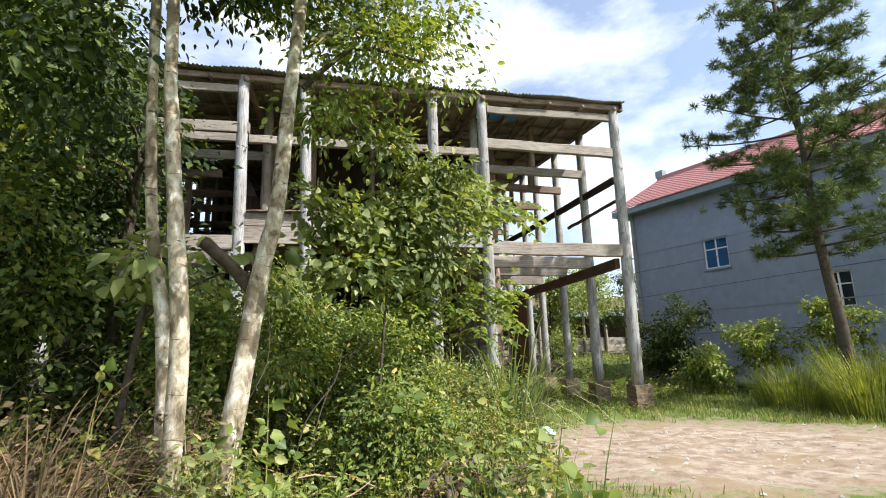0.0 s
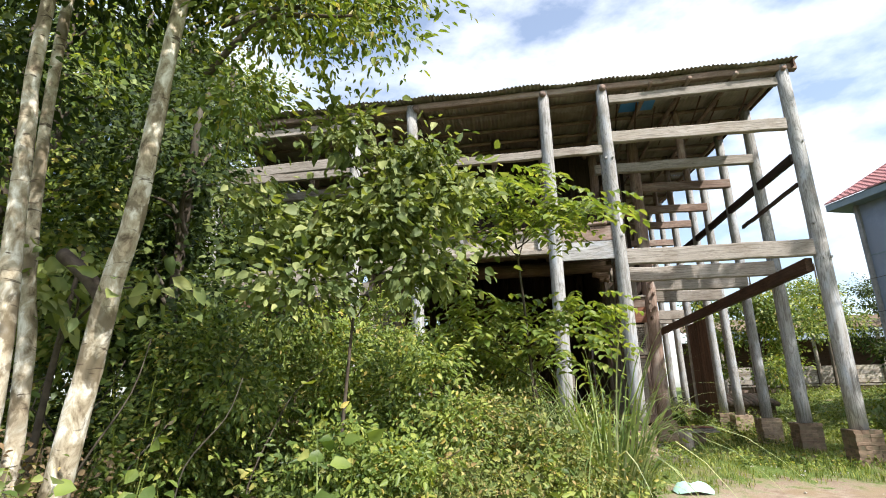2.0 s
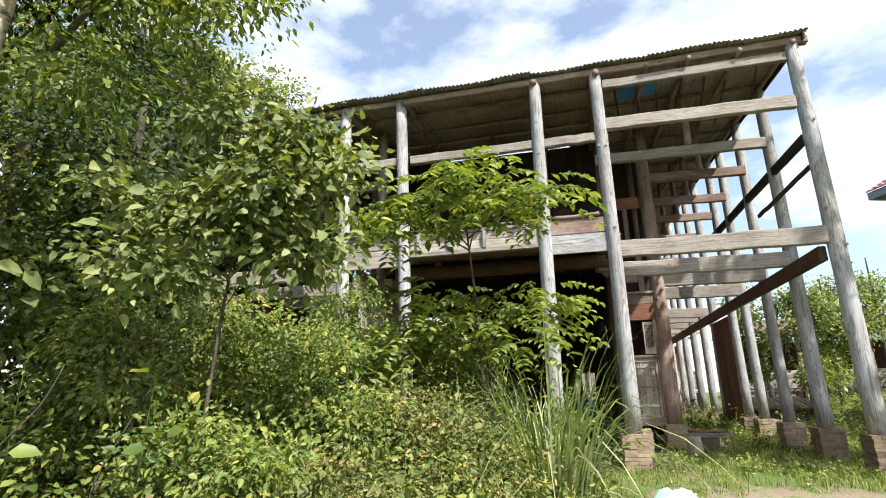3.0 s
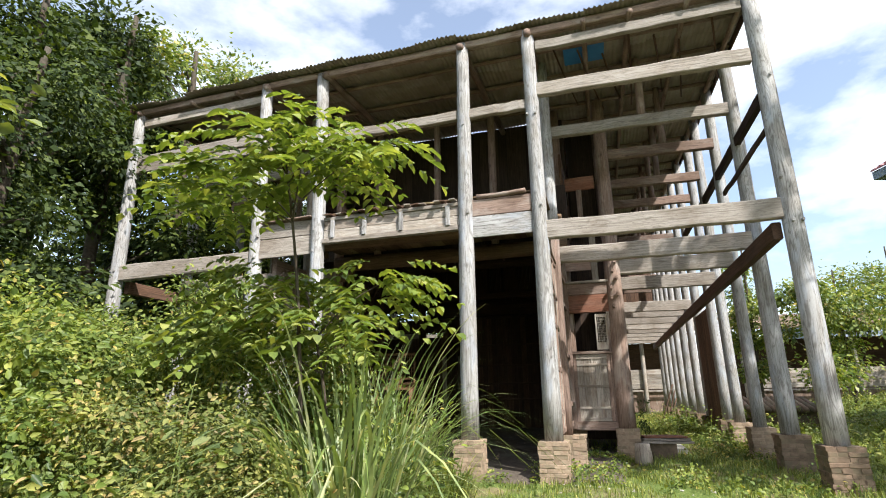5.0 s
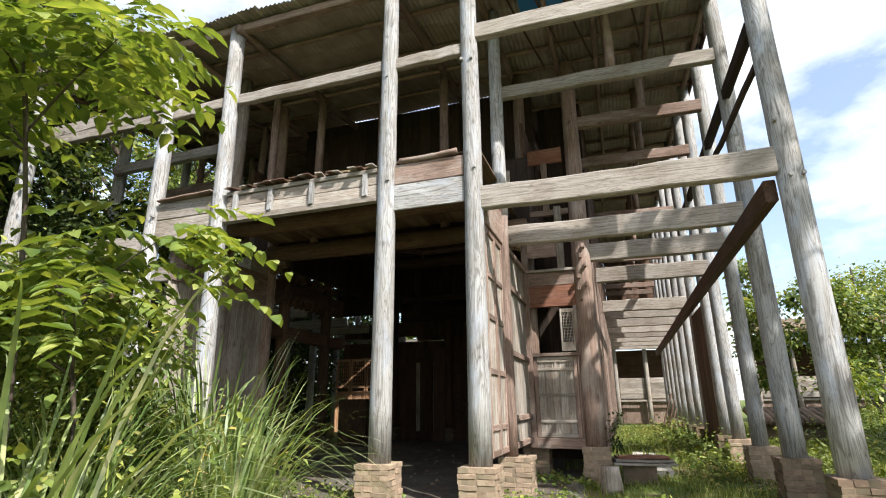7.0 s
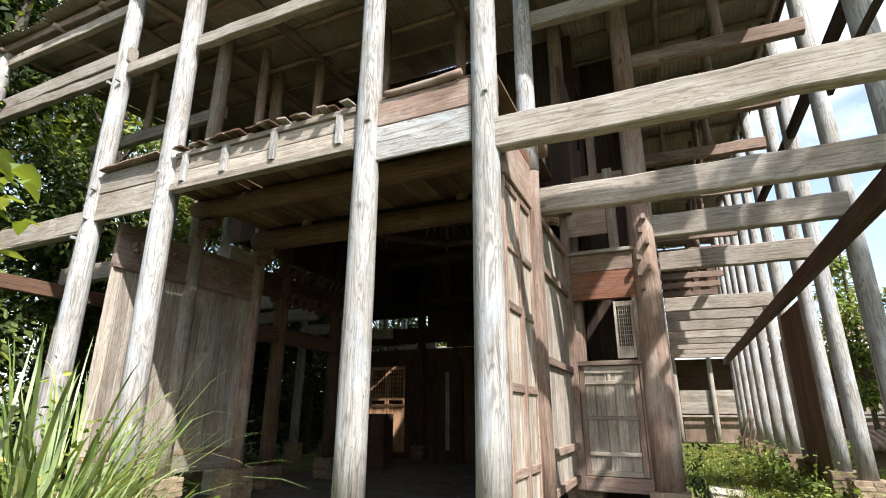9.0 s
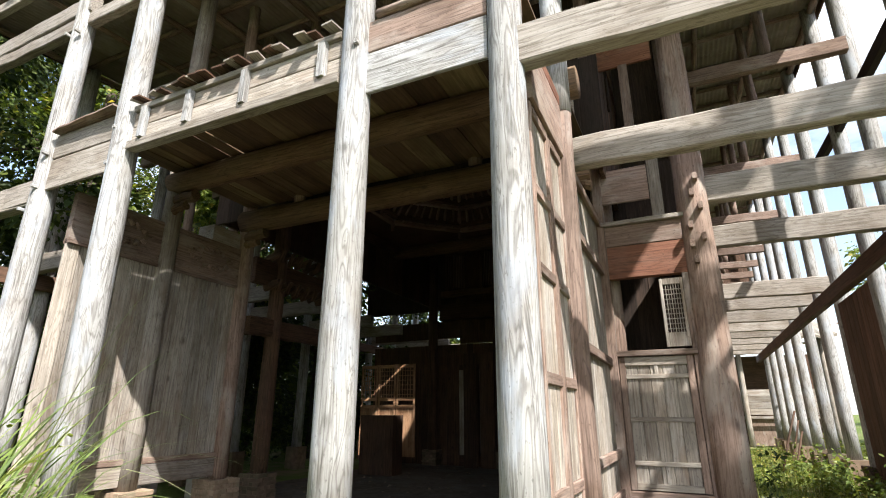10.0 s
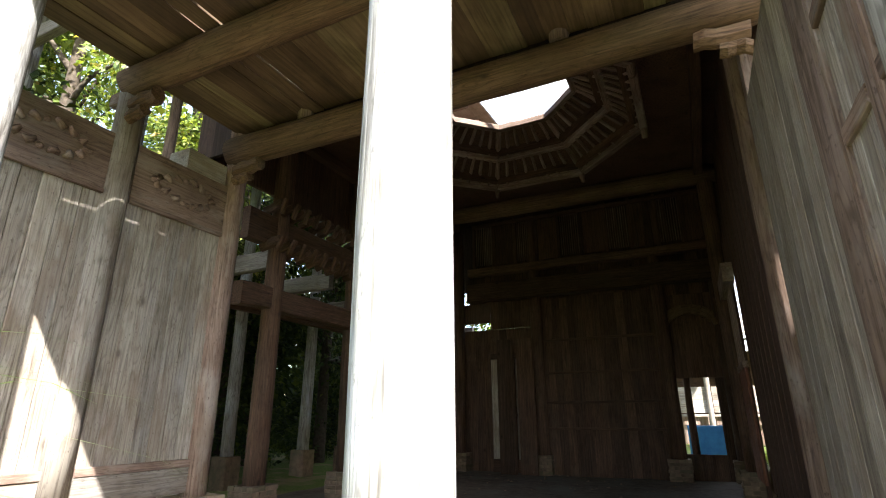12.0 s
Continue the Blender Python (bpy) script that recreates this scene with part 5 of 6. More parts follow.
# ---- plants ----
def plot_plan(x, y):
    """From the planting's own plan to the ground plan, with the growth's height factor."""
    w = smooth_step(5.5, 8.5, y)
    v = smooth_step(-2.0, -5.0, x) * smooth_step(8.0, 12.0, y)
    xn, yn = 0.856 * x - 0.074 * y + 1.025, 0.074 * x + 0.899 * y + 0.344
    xm, ym = 0.976 * x - 0.050 * y + 0.648, 0.066 * x + 0.971 * y + 0.219
    xw, yw = 1.004 * x - 0.101 * y + 1.44, 0.077 * x + 1.011 * y - 0.33
    xa, ya = xn + (xm - xn) * w, yn + (ym - yn) * w
    return xa + (xw - xa) * v, ya + (yw - ya) * v, 0.88 + 0.1 * w


def settle(before):
    """Lays all that was planted since onto the ground plan, each point at its height over the ground."""
    for ob in [o for o in bpy.data.objects if o not in before]:
        if ob.type == "EMPTY":
            x, y, k = plot_plan(ob.location.x, ob.location.y)
            ob.location = (float(x), float(y), ob.location.z)
            for child in ob.children:
                child.matrix_parent_inverse = ob.matrix_basis.inverted()
        elif ob.type == "MESH":
            n = len(ob.data.vertices)
            co = np.empty(n * 3, np.float32)
            ob.data.vertices.foreach_get("co", co)
            w = np.array(ob.matrix_basis)
            co = co.reshape(-1, 3) @ w[:3, :3].T + w[:3, 3]
            x, y, k = plot_plan(co[:, 0], co[:, 1])
            z = height(x, y) + (co[:, 2] - height(co[:, 0], co[:, 1])) * k
            ob.data.vertices.foreach_set("co", np.stack([x, y, z], 1).astype(np.float32).ravel())
            ob.data.update()
            ob.matrix_basis = Matrix.Identity(4)


def crown(name, clumps, n, size, mat, parent, droop=0.35, spread=0.2, label="", simple=False, wide=0.34):
    """Leaves gathered in many small clusters inside uneven ellipsoids."""
    P, D, N = [], [], []
    tot = sum(c[3] * c[4] * c[5] for c in clumps) ** 1.0
    for x, y, z, rx, ry, rz in clumps:
        k = max(40, int(n * rx * ry * rz / tot))
        m = max(6, k // 34)
        u = unit(rng.normal(size=(m, 3))) * (rng.random((m, 1)) ** 0.42)
        cent = u * (rx, ry, rz)
        idx = rng.integers(0, m, k)
        sp_ = spread * (0.6 + 0.8 * rng.random((m, 1)))
        off = rng.normal(size=(k, 3)) * sp_[idx] * (1, 1, 0.65)
        p = cent[idx] + off
        d = unit(off * 1.2 + cent[idx] * 0.5 / max(rx, ry, rz) + rng.normal(size=(k, 3)) * 0.22)
        d[:, 2] -= droop
        P.append(p + (x, y, z))
        D.append(d)
        nn = rng.normal(size=(k, 3)) * 0.55 + (0.35, -0.42, 0.75)
        N.append(nn)
    P, D, N = np.concatenate(P), np.concatenate(D), np.concatenate(N)
    L = size * (0.45 + 0.95 * rng.random(len(P)) ** 1.4)
    return leaves(name, P, D, N, L, L * (wide + 0.26 * rng.random(len(P))), mat, parent, label, simple)


def limb_path(name, pts, r0, r1, mat, parent=None, sides=10, wob=0.1):
    """A tapered limb through points."""
    pts = [Vector(p) for p in pts]
    fine = []
    for i in range(len(pts) - 1):
        p0, p1, p2, p3 = pts[max(0, i - 1)], pts[i], pts[i + 1], pts[min(len(pts) - 1, i + 2)]
        for k in range(4):
            t = k / 4
            fine.append(0.5 * ((2 * p1) + (p2 - p0) * t + (2 * p0 - 5 * p1 + 4 * p2 - p3) * t * t + (3 * p1 - p0 - 3 * p2 + p3) * t ** 3))
    fine.append(pts[-1])
    rings = []
    for i, p in enumerate(fine):
        t = i / (len(fine) - 1)
        d = (fine[min(i + 1, len(fine) - 1)] - fine[max(i - 1, 0)]).normalized()
        a = d.cross(Vector((0.3, 1, 0.2))).normalized()
        b = d.cross(a)
        r = (r0 + (r1 - r0) * t) * (1 + random.uniform(-wob, wob) * 0.5)
        rings.append([p + (a * math.cos(2 * math.pi * j / sides) + b * math.sin(2 * math.pi * j / sides)) * r * (1 + random.uniform(-wob, wob) * 0.4) for j in range(sides)])
    v, f = loft(rings)
    return mesh_obj(name, v, f, mat, parent, None, "", True)


def broad_tree(name, base, h, r, clumps, n, size, leaf, bark, label, lean=(0, 0), droop=0.35, spread=0.22, limbs=True, simple=False, wide=0.34):
    x, y = base
    z = float(height(x, y)) - 0.1
    t = empty(name, (x, y, z))
    limb_path("trunk", [(x, y, z), (x + lean[0] * 0.3, y + lean[1] * 0.3, z + h * 0.35), (x + lean[0] * 0.6, y + lean[1] * 0.6, z + h * 0.7), (x + lean[0], y + lean[1], z + h)], r, r * 0.35, bark, t)
    if limbs:
        for cx, cy, cz, rx, ry, rz in clumps:
            s = min(0.85, max(0.25, (cz - rz - z) / h * 0.9))
            p0 = Vector((x + lean[0] * s, y + lean[1] * s, z + h * s))
            p1 = Vector((cx, cy, cz))
            pm = p0.lerp(p1, 0.5) + Vector((random.uniform(-0.2, 0.2), random.uniform(-0.2, 0.2), 0.15))
            limb_path("limb", [p0, pm, p1], r * 0.35, r * 0.08, bark, t, 7)
    crown("crown", clumps, n, size, leaf, t, droop, spread, "", simple, wide)
    return tagged(t, label, "tree")


# the pale-barked trees by the path
bt = empty("tree", (0.46, 3.85, 0.3))
limb_path("trunk", [(0.5, 3.8, 0.15), (0.51, 3.8, 1.2), (0.5, 3.8, 1.8), (0.43, 3.8, 2.45), (0.35, 3.8, 3.2), (0.31, 3.8, 3.8), (0.16, 3.9, 7.2)], 0.062, 0.035, BARK, bt, 16)
limb_path("trunk", [(0.41, 4.08, 0.15), (0.37, 4.1, 1.2), (0.31, 4.1, 1.9), (0.23, 4.1, 2.3), (0.16, 4.1, 2.9), (0.1, 4.1, 3.95), (-0.05, 4.2, 7.0)], 0.052, 0.03, BARK, bt, 16)
tagged(bt, "pale-barked twin-stemmed tree at the edge of the thicket", "tree")
bt2 = empty("tree", (0.7, 4.0, 0.3))
limb_path("trunk", [(0.66, 4.0, 0.15), (0.81, 4.0, 1.34), (0.86, 4.0, 1.7), (0.915, 4.0, 2.16), (1.0, 4.0, 2.6), (1.05, 4.0, 3.3), (1.1, 4.0, 4.0), (1.25, 4.1, 6.4)], 0.076, 0.04, BARK, bt2, 16)
tagged(bt2, "leaning tree with smooth pale bark and thin leafy boughs", "tree")
built = set(bpy.data.objects)
crown("crown", [(-1.5, 4.4, 4.6, 0.9, 0.7, 1.0), (-0.8, 4.4, 5.8, 1.3, 1.1, 0.9), (-1.6, 3.8, 3.9, 0.5, 0.5, 0.4), (0.2, 4.3, 6.4, 1.0, 1.0, 0.6)], 9000, 0.1, LEAF_DARK, bt)
limb_path("limb", [(0.16, 4.13, 2.35), (0.0, 4.12, 2.5), (-0.21, 4.1, 2.63)], 0.06, 0.05, BARK_DARK, bt2, 10)
limb_path("limb", [(0.5, 4.35, 4.2), (1.0, 4.3, 4.7), (1.7, 4.3, 4.75)], 0.03, 0.01, BARK_DARK, bt2, 8)
limb_path("limb", [(0.55, 4.4, 4.7), (1.1, 4.8, 5.3), (2.0, 5.2, 5.5)], 0.03, 0.01, BARK_DARK, bt2, 8)
# The last four clumps are added above the view to shade the trunks.
crown("crown", [(1.25, 4.4, 4.75, 0.75, 0.5, 0.34), (2.0, 4.5, 4.55, 0.4, 0.3, 0.12), (1.5, 4.9, 5.5, 1.0, 0.6, 0.5), (0.3, 4.6, 5.6, 0.9, 0.8, 0.6), (0.75, 4.5, 4.1, 0.45, 0.4, 0.3), (1.3, 2.9, 5.0, 0.7, 0.6, 0.35), (0.5, 3.4, 5.3, 0.8, 0.5, 0.35), (1.9, 2.3, 5.7, 0.8, 0.7, 0.4), (0.2, 3.0, 5.8, 0.7, 0.6, 0.35)], 15000, 0.08, LEAF, bt2, 0.5, 0.14)

# shrub with large downy leaves, and the pinnate-leaved saplings before the hall
broad_tree("shrub", (1.3, 5.4), 3.4, 0.022, [(1.5, 5.2, 3.3, 0.5, 0.4, 0.3), (2.15, 5.4, 4.0, 0.28, 0.3, 0.3), (1.35, 5.1, 4.15, 0.3, 0.3, 0.28), (0.75, 5.1, 3.3, 0.36, 0.35, 0.22), (2.4, 5.3, 3.55, 0.35, 0.3, 0.24), (1.9, 5.4, 3.5, 0.4, 0.4, 0.3), (1.1, 5.0, 2.8, 0.42, 0.35, 0.22), (2.1, 5.5, 2.95, 0.4, 0.4, 0.22), (1.75, 5.3, 3.85, 0.25, 0.25, 0.22)], 5200, 0.11, LEAF_PALE, BARK_DARK, "shrub with large downy pale green leaves", (0.3, 0.0), 0.4, 0.15, True, False, 0.42)
broad_tree("shrub", (-1.0, 4.9), 2.6, 0.04, [(-0.6, 4.4, 2.45, 0.3, 0.3, 0.16), (0.25, 4.35, 2.5, 0.24, 0.2, 0.14)], 200, 0.13, LEAF_PALE, BARK_DARK, "thin shrub with lobed pale leaves", (0.4, -0.2), 0.6, 0.16, True, False, 0.5)


def pinnate(name, base, tops, n, label, leaf_mat):
    """A sapling: one thin trunk, side boughs, and fronds of paired leaflets in flat tiers."""
    x, y = base
    z = float(height(x, y)) - 0.05
    t = empty(name, (x, y, z))
    top = max(c[2] for c in tops)
    mx, my = sum(c[0] for c in tops) / len(tops), sum(c[1] for c in tops) / len(tops)

    def trunk(s):
        return Vector((x + (mx - x) * s * s, y + (my - y) * s * s, z + (top - 0.2 - z) * s))

    limb_path("trunk", [trunk(s) for s in (0, 0.3, 0.6, 0.8, 1)], 0.028, 0.009, BARK_DARK, t, 8)
    P, D, N = [], [], []
    for cx, cy, cz, rad in tops:
        s0 = max(0.3, (cz - 0.55 - z) / (top - 0.2 - z))
        p0, p1 = trunk(s0), Vector((cx, cy, cz - 0.05))
        limb_path("bough", [p0, p0.lerp(p1, 0.5) + Vector((0, 0, 0.06)), p1], 0.011, 0.004, BARK_DARK, t, 6)
        for k in range(n):
            a = random.random() * 6.283
            rr = rad * random.random() ** 0.6
            sx, sy, sz = cx + 0.55 * rr * math.cos(a), cy + 0.55 * rr * math.sin(a), cz + random.uniform(-0.32, 0.25)
            ln = random.uniform(0.35, 0.75)
            ax = Vector((math.cos(a + random.uniform(-0.5, 0.5)), math.sin(a + random.uniform(-0.5, 0.5)), random.uniform(-0.05, 0.3))).normalized()
            side = ax.cross(Vector((0, 0, 1))).normalized()
            m = 6
            for j in range(m):
                u = (j + 1) / m
                p = Vector((sx, sy, sz)) + ax * ln * u + Vector((0, 0, -0.45 * ln * u * u))
                for s in (-1, 1):
                    P.append(p)
                    D.append(side * s + ax * 0.5 + Vector((0, 0, -0.45 + random.uniform(-0.25, 0.25))))
                    N.append(Vector((random.uniform(-0.35, 0.35), random.uniform(-0.35, 0.35), 1)))
    P, D, N = (np.array([tuple(v) for v in A]) for A in (P, D, N))
    L = 0.15 * (0.55 + 0.6 * rng.random(len(P)))
    leaves("crown", P, D, N, L, L * 0.56, leaf_mat, t)
    return tagged(t, label, "tree")


pinnate("sapling", (3.1, 8.4), [(3.85, 8.0, 4.05, 0.7), (3.2, 7.9, 3.9, 0.75), (2.4, 8.0, 3.95, 0.75), (3.3, 8.2, 4.35, 0.65), (2.7, 7.8, 4.4, 0.55), (1.9, 8.2, 3.9, 0.6)], 26, "slender sapling with flat tiers of feathery leaves", LEAF_LIME)
pinnate("sapling", (3.2, 8.9), [(3.8, 8.6, 2.7, 0.7), (3.0, 8.5, 2.6, 0.8), (3.5, 8.3, 2.25, 0.65), (2.4, 8.7, 2.85, 0.7), (2.2, 8.4, 2.3, 0.6)], 26, "slender sapling with flat tiers of feathery leaves", LEAF_LIME)


def weeds(name, x0, x1, y0, y1, stems, h, leaf, size, mat, label, per=14, keep=None, dens=1.0):
    """A thicket of stems that carry leaves from foot to tip."""
    X, Y = rng.uniform(x0, x1, stems), rng.uniform(y0, y1, stems)
    if keep is not None:
        ok = keep(X, Y)
        X, Y = X[ok], Y[ok]
    gap = np.sin(X * 3.1 + Y * 1.7) + np.sin(X * 1.3 - Y * 2.9 + 2.0) + 0.5 * np.sin(X * 6.3 + 1.0) > -0.75
    X, Y = X[gap], Y[gap]
    k = len(X)
    Z = height(X, Y)
    lump = 0.55 + 0.45 * np.sin(X * 2.3 + 1.1) * np.cos(Y * 1.9) + 0.25 * np.sin(X * 5.1 + Y * 4.3)
    H = h * (0.35 + 0.75 * rng.random(k)) * np.clip(lump, 0.3, 1.25)
    lean = rng.normal(size=(k, 2)) * 0.22
    idx = np.repeat(np.arange(k), per)
    t = 0.12 + 0.9 * rng.random(len(idx))
    P = np.stack([X[idx] + lean[idx, 0] * H[idx] * t * t, Y[idx] + lean[idx, 1] * H[idx] * t * t, Z[idx] + H[idx] * t * (1 - 0.12 * t)], 1)
    a = rng.random(len(idx)) * 6.283
    D = np.stack([np.cos(a), np.sin(a), 0.45 * rng.normal(size=len(a)) - 0.1], 1)
    N = rng.normal(size=(len(a), 3)) * 0.55 + (0.35, -0.42, 0.75)
    L = size * (0.5 + 0.9 * rng.random(len(a)))
    P = P + D * 0.05
    t_ = empty(name, ((x0 + x1) / 2, (y0 + y1) / 2, 0.2))
    leaves("foliage", P, D, N, L, L * leaf * (0.7 + 0.6 * rng.random(len(L))), mat, t_, "", size > 0.085 and per > 14 or mat is LEAF_DARK or mat is LEAF_DRY)
    blades("stems", np.stack([X, Y, Z - 0.02], 1), np.concatenate([lean, np.zeros((k, 1))], 1) + 0.001, H, 0.012, mat, t_, "", 0.15)
    return tagged(t_, label, "weeds", kind="stuff")


def off_path(x, y):
    """Keeps the walked strip and the yard clear."""
    heap = ((x - 1.95 - 0.3 * (y - 3.9)) / 0.6) ** 2 + ((y - 3.8) / 0.95) ** 2 > 1
    return ((x - 6.3) * 0.8 + (y - 9.17) * 0.6 < -0.85) & heap & (x < 4.9 - 0.12 * (y - 6)) & ~((x > 3.6) & (y < 6.8)) & ~((y < 3.1) & (x > -0.9)) & ~((x > 2.4) & (y < 4.6)) & ~((x > 2.2 + 0.55 * (y - 3.6)) & (y < 6.5))


weeds("dry_weeds", -2.5, 4.2, 3.2, 8.0, 420, 1.0, 0.4, 0.055, LEAF_DRY, "withered brown stalks among the weeds", 20, off_path)
weeds("thicket", -3.5, 3.6, 3.2, 7.2, 1125, 1.2, 0.51, 0.066, LEAF, "tangled green undergrowth along the path", 28, off_path)
weeds("thicket", -3.0, 4.4, 3.3, 8.5, 2125, 0.95, 0.36, 0.041, LEAF_FINE, "fine-leaved weeds in the undergrowth", 33, off_path)
weeds("thicket", -3.5, 4.4, 5.2, 11.8, 1375, 1.85, 0.47, 0.074, LEAF, "tall green thicket before the hall", 39, off_path)
weeds("thicket", 0.2, 4.2, 6.0, 11.4, 875, 1.7, 0.34, 0.049, LEAF_FINE, "tall fine-leaved thicket before the hall", 44, off_path)
weeds("thicket", -7.0, 0.2, 5.0, 12.4, 1125, 2.4, 0.47, 0.082, LEAF, "leafy shrubs under the trees", 44, off_path)
weeds("thicket", -13, -5.0, 13.5, 34.0, 1100, 4.0, 0.55, 0.15, LEAF_DARK, "dense shaded undergrowth of the wood", 30)
weeds("broad_weeds", -1.6, 2.6, 2.9, 4.4, 190, 0.75, 0.85, 0.13, LEAF_PALE, "broad-leaved weeds beside the path", 9, off_path)
weeds("broad_weeds", 1.3, 3.4, 4.2, 6.2, 70, 0.6, 0.75, 0.15, LEAF_LIME, "bright green broad-leaved weeds", 10, off_path)
weeds("low_weeds", -1.8, 0.2, 2.6, 3.2, 70, 0.55, 0.5, 0.07, LEAF, "low green weeds before the dead stalks", 14)
weeds("broad_weeds", 1.4, 3.7, 5.4, 8.4, 170, 1.55, 0.75, 0.11, LEAF_PALE, "broad-leaved climbing weeds over the thicket", 13, off_path)
weeds("broad_weeds", -1.0, 1.6, 4.2, 7.0, 90, 1.9, 0.7, 0.1, LEAF, "broad-leaved climbing weeds over the thicket", 13, off_path)
weeds("dead_bush", -2.2, -0.7, 2.9, 3.6, 260, 1.2, 0.5, 0.085, LEAF_DRY, "brown dead bush at the foot of the tree", 22)


def vine_mound(name, cx, cy, rx, ry, top, n, size, mat, label):
    """Creepers heaped over shrubs."""
    t = empty(name, (cx, cy, 0.3))
    cl = []
    for k in range(15):
        a = 2.4 * k + random.uniform(-0.4, 0.4)
        s = random.uniform(0.25, 0.95)
        q = random.uniform(0.2, 0.36)
        cl.append((cx + rx * s * math.cos(a), cy + ry * s * math.sin(a), top * random.uniform(0.3, 0.9 - 0.25 * s), rx * q, ry * q, min(rx, top * 0.5) * q * 0.8))
    cl.append((cx, cy, top * 0.55, rx * 0.45, ry * 0.45, top * 0.3))
    crown("foliage", cl, n, size, mat, t, 0.5, 0.13)
    return tagged(t, label, "shrub", kind="stuff")


vine_mound("creeper_mound", 1.7, 6.6, 1.0, 0.8, 2.8, 9360, 0.066, LEAF, "mound of creepers over bushes")
vine_mound("creeper_mound", 2.6, 7.2, 0.9, 0.8, 1.9, 8280, 0.058, LEAF_FINE, "mound of pale creepers over bushes")
vine_mound("creeper_mound", 0.7, 7.2, 1.1, 0.9, 3.3, 9360, 0.070, LEAF, "mound of creepers over bushes")
vine_mound("creeper_mound", 1.45, 5.15, 0.75, 0.5, 2.0, 7560, 0.062, LEAF, "mound of creepers under the shrub")
vine_mound("creeper_mound", 2.3, 5.9, 0.7, 0.6, 1.5, 6480, 0.047, LEAF_FINE, "mound of fine pale creepers")
vine_mound("creeper_mound", 3.2, 7.3, 0.7, 0.6, 1.35, 6480, 0.051, LEAF_FINE, "mound of fine pale creepers")
vine_mound("creeper_mound", 2.3, 9.4, 1.0, 0.9, 3.0, 9360, 0.070, LEAF, "mound of creepers before the hall")
vine_mound("creeper_mound", 0.6, 10.2, 1.3, 1.0, 4.0, 11700, 0.070, LEAF, "mound of creepers before the hall")
vine_mound("creeper_mound", -1.2, 9.5, 1.3, 1.2, 3.4, 11700, 0.074, LEAF, "tall mound of creepers before the hall")
vine_mound("creeper_mound", -2.6, 10.8, 1.3, 1.1, 3.8, 11700, 0.074, LEAF, "tall mound of creepers before the hall")
vine_mound("creeper_mound", -0.4, 6.2, 1.0, 0.9, 3.2, 9000, 0.070, LEAF, "mound of creepers under the trees")

# trees of the wood to the west; LEAF_DARK ones carry shade in their leaf colour
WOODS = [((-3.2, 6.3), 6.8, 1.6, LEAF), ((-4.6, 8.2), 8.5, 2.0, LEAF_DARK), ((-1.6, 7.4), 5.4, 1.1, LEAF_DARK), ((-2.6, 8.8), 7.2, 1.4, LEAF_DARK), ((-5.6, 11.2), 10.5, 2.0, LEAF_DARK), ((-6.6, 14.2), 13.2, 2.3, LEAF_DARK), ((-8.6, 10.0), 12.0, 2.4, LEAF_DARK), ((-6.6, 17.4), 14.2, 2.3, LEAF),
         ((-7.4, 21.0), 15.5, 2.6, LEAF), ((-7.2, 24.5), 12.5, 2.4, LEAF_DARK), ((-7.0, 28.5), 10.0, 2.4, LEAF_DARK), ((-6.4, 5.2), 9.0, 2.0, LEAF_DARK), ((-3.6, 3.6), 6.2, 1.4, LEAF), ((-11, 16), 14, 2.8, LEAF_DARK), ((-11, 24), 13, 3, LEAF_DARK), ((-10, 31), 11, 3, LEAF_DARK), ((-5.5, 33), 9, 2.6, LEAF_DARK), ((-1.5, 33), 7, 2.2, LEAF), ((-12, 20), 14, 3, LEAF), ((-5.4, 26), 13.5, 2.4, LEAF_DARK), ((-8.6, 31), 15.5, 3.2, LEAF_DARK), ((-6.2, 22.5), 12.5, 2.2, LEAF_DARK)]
for (x, y), h, r, mt in WOODS:
    cl = []
    for k in range(17):
        a = random.random() * 6.283
        cz = h * (0.22 + 0.76 * (k + random.random()) / 17)
        s = random.uniform(0.1, 0.9) * r * (1.15 - 0.8 * max(0.0, cz / h - 0.55))
        q = r * random.uniform(0.28, 0.5)
        cl.append((x + s * math.cos(a), y + s * math.sin(a), cz, q, q, q * 0.75))
    far = y > 9
    broad_tree("tree", (x, y), h * 0.97, 0.05 + 0.012 * h, cl, int(3200 + 900 * h) if y < 23 else int(2500 + 500 * h), 0.19 if far else 0.12, mt, BARK_DARK, "leafy tree in the dense wood beside the hall", (random.uniform(-0.4, 0.4), random.uniform(-0.4, 0.4)), 0.4, 0.3 if far else 0.24, True, True, 0.45)
hedge = empty("wood_edge", (-6, 24, 0))
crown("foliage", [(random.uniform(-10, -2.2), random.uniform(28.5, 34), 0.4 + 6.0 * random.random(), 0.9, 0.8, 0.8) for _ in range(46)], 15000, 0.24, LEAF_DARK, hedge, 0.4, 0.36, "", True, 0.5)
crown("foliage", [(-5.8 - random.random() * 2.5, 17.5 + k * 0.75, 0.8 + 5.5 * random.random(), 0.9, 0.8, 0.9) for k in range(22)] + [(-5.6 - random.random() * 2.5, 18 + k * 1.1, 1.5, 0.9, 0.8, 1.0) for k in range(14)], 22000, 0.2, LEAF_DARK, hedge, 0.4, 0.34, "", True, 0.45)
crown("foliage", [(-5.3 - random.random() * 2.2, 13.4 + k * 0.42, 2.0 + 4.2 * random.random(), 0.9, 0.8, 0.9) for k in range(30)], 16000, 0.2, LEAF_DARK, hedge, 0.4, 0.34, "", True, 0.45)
tagged(hedge, "dense leafy edge of the wood behind the hall", "bushes", kind="stuff")


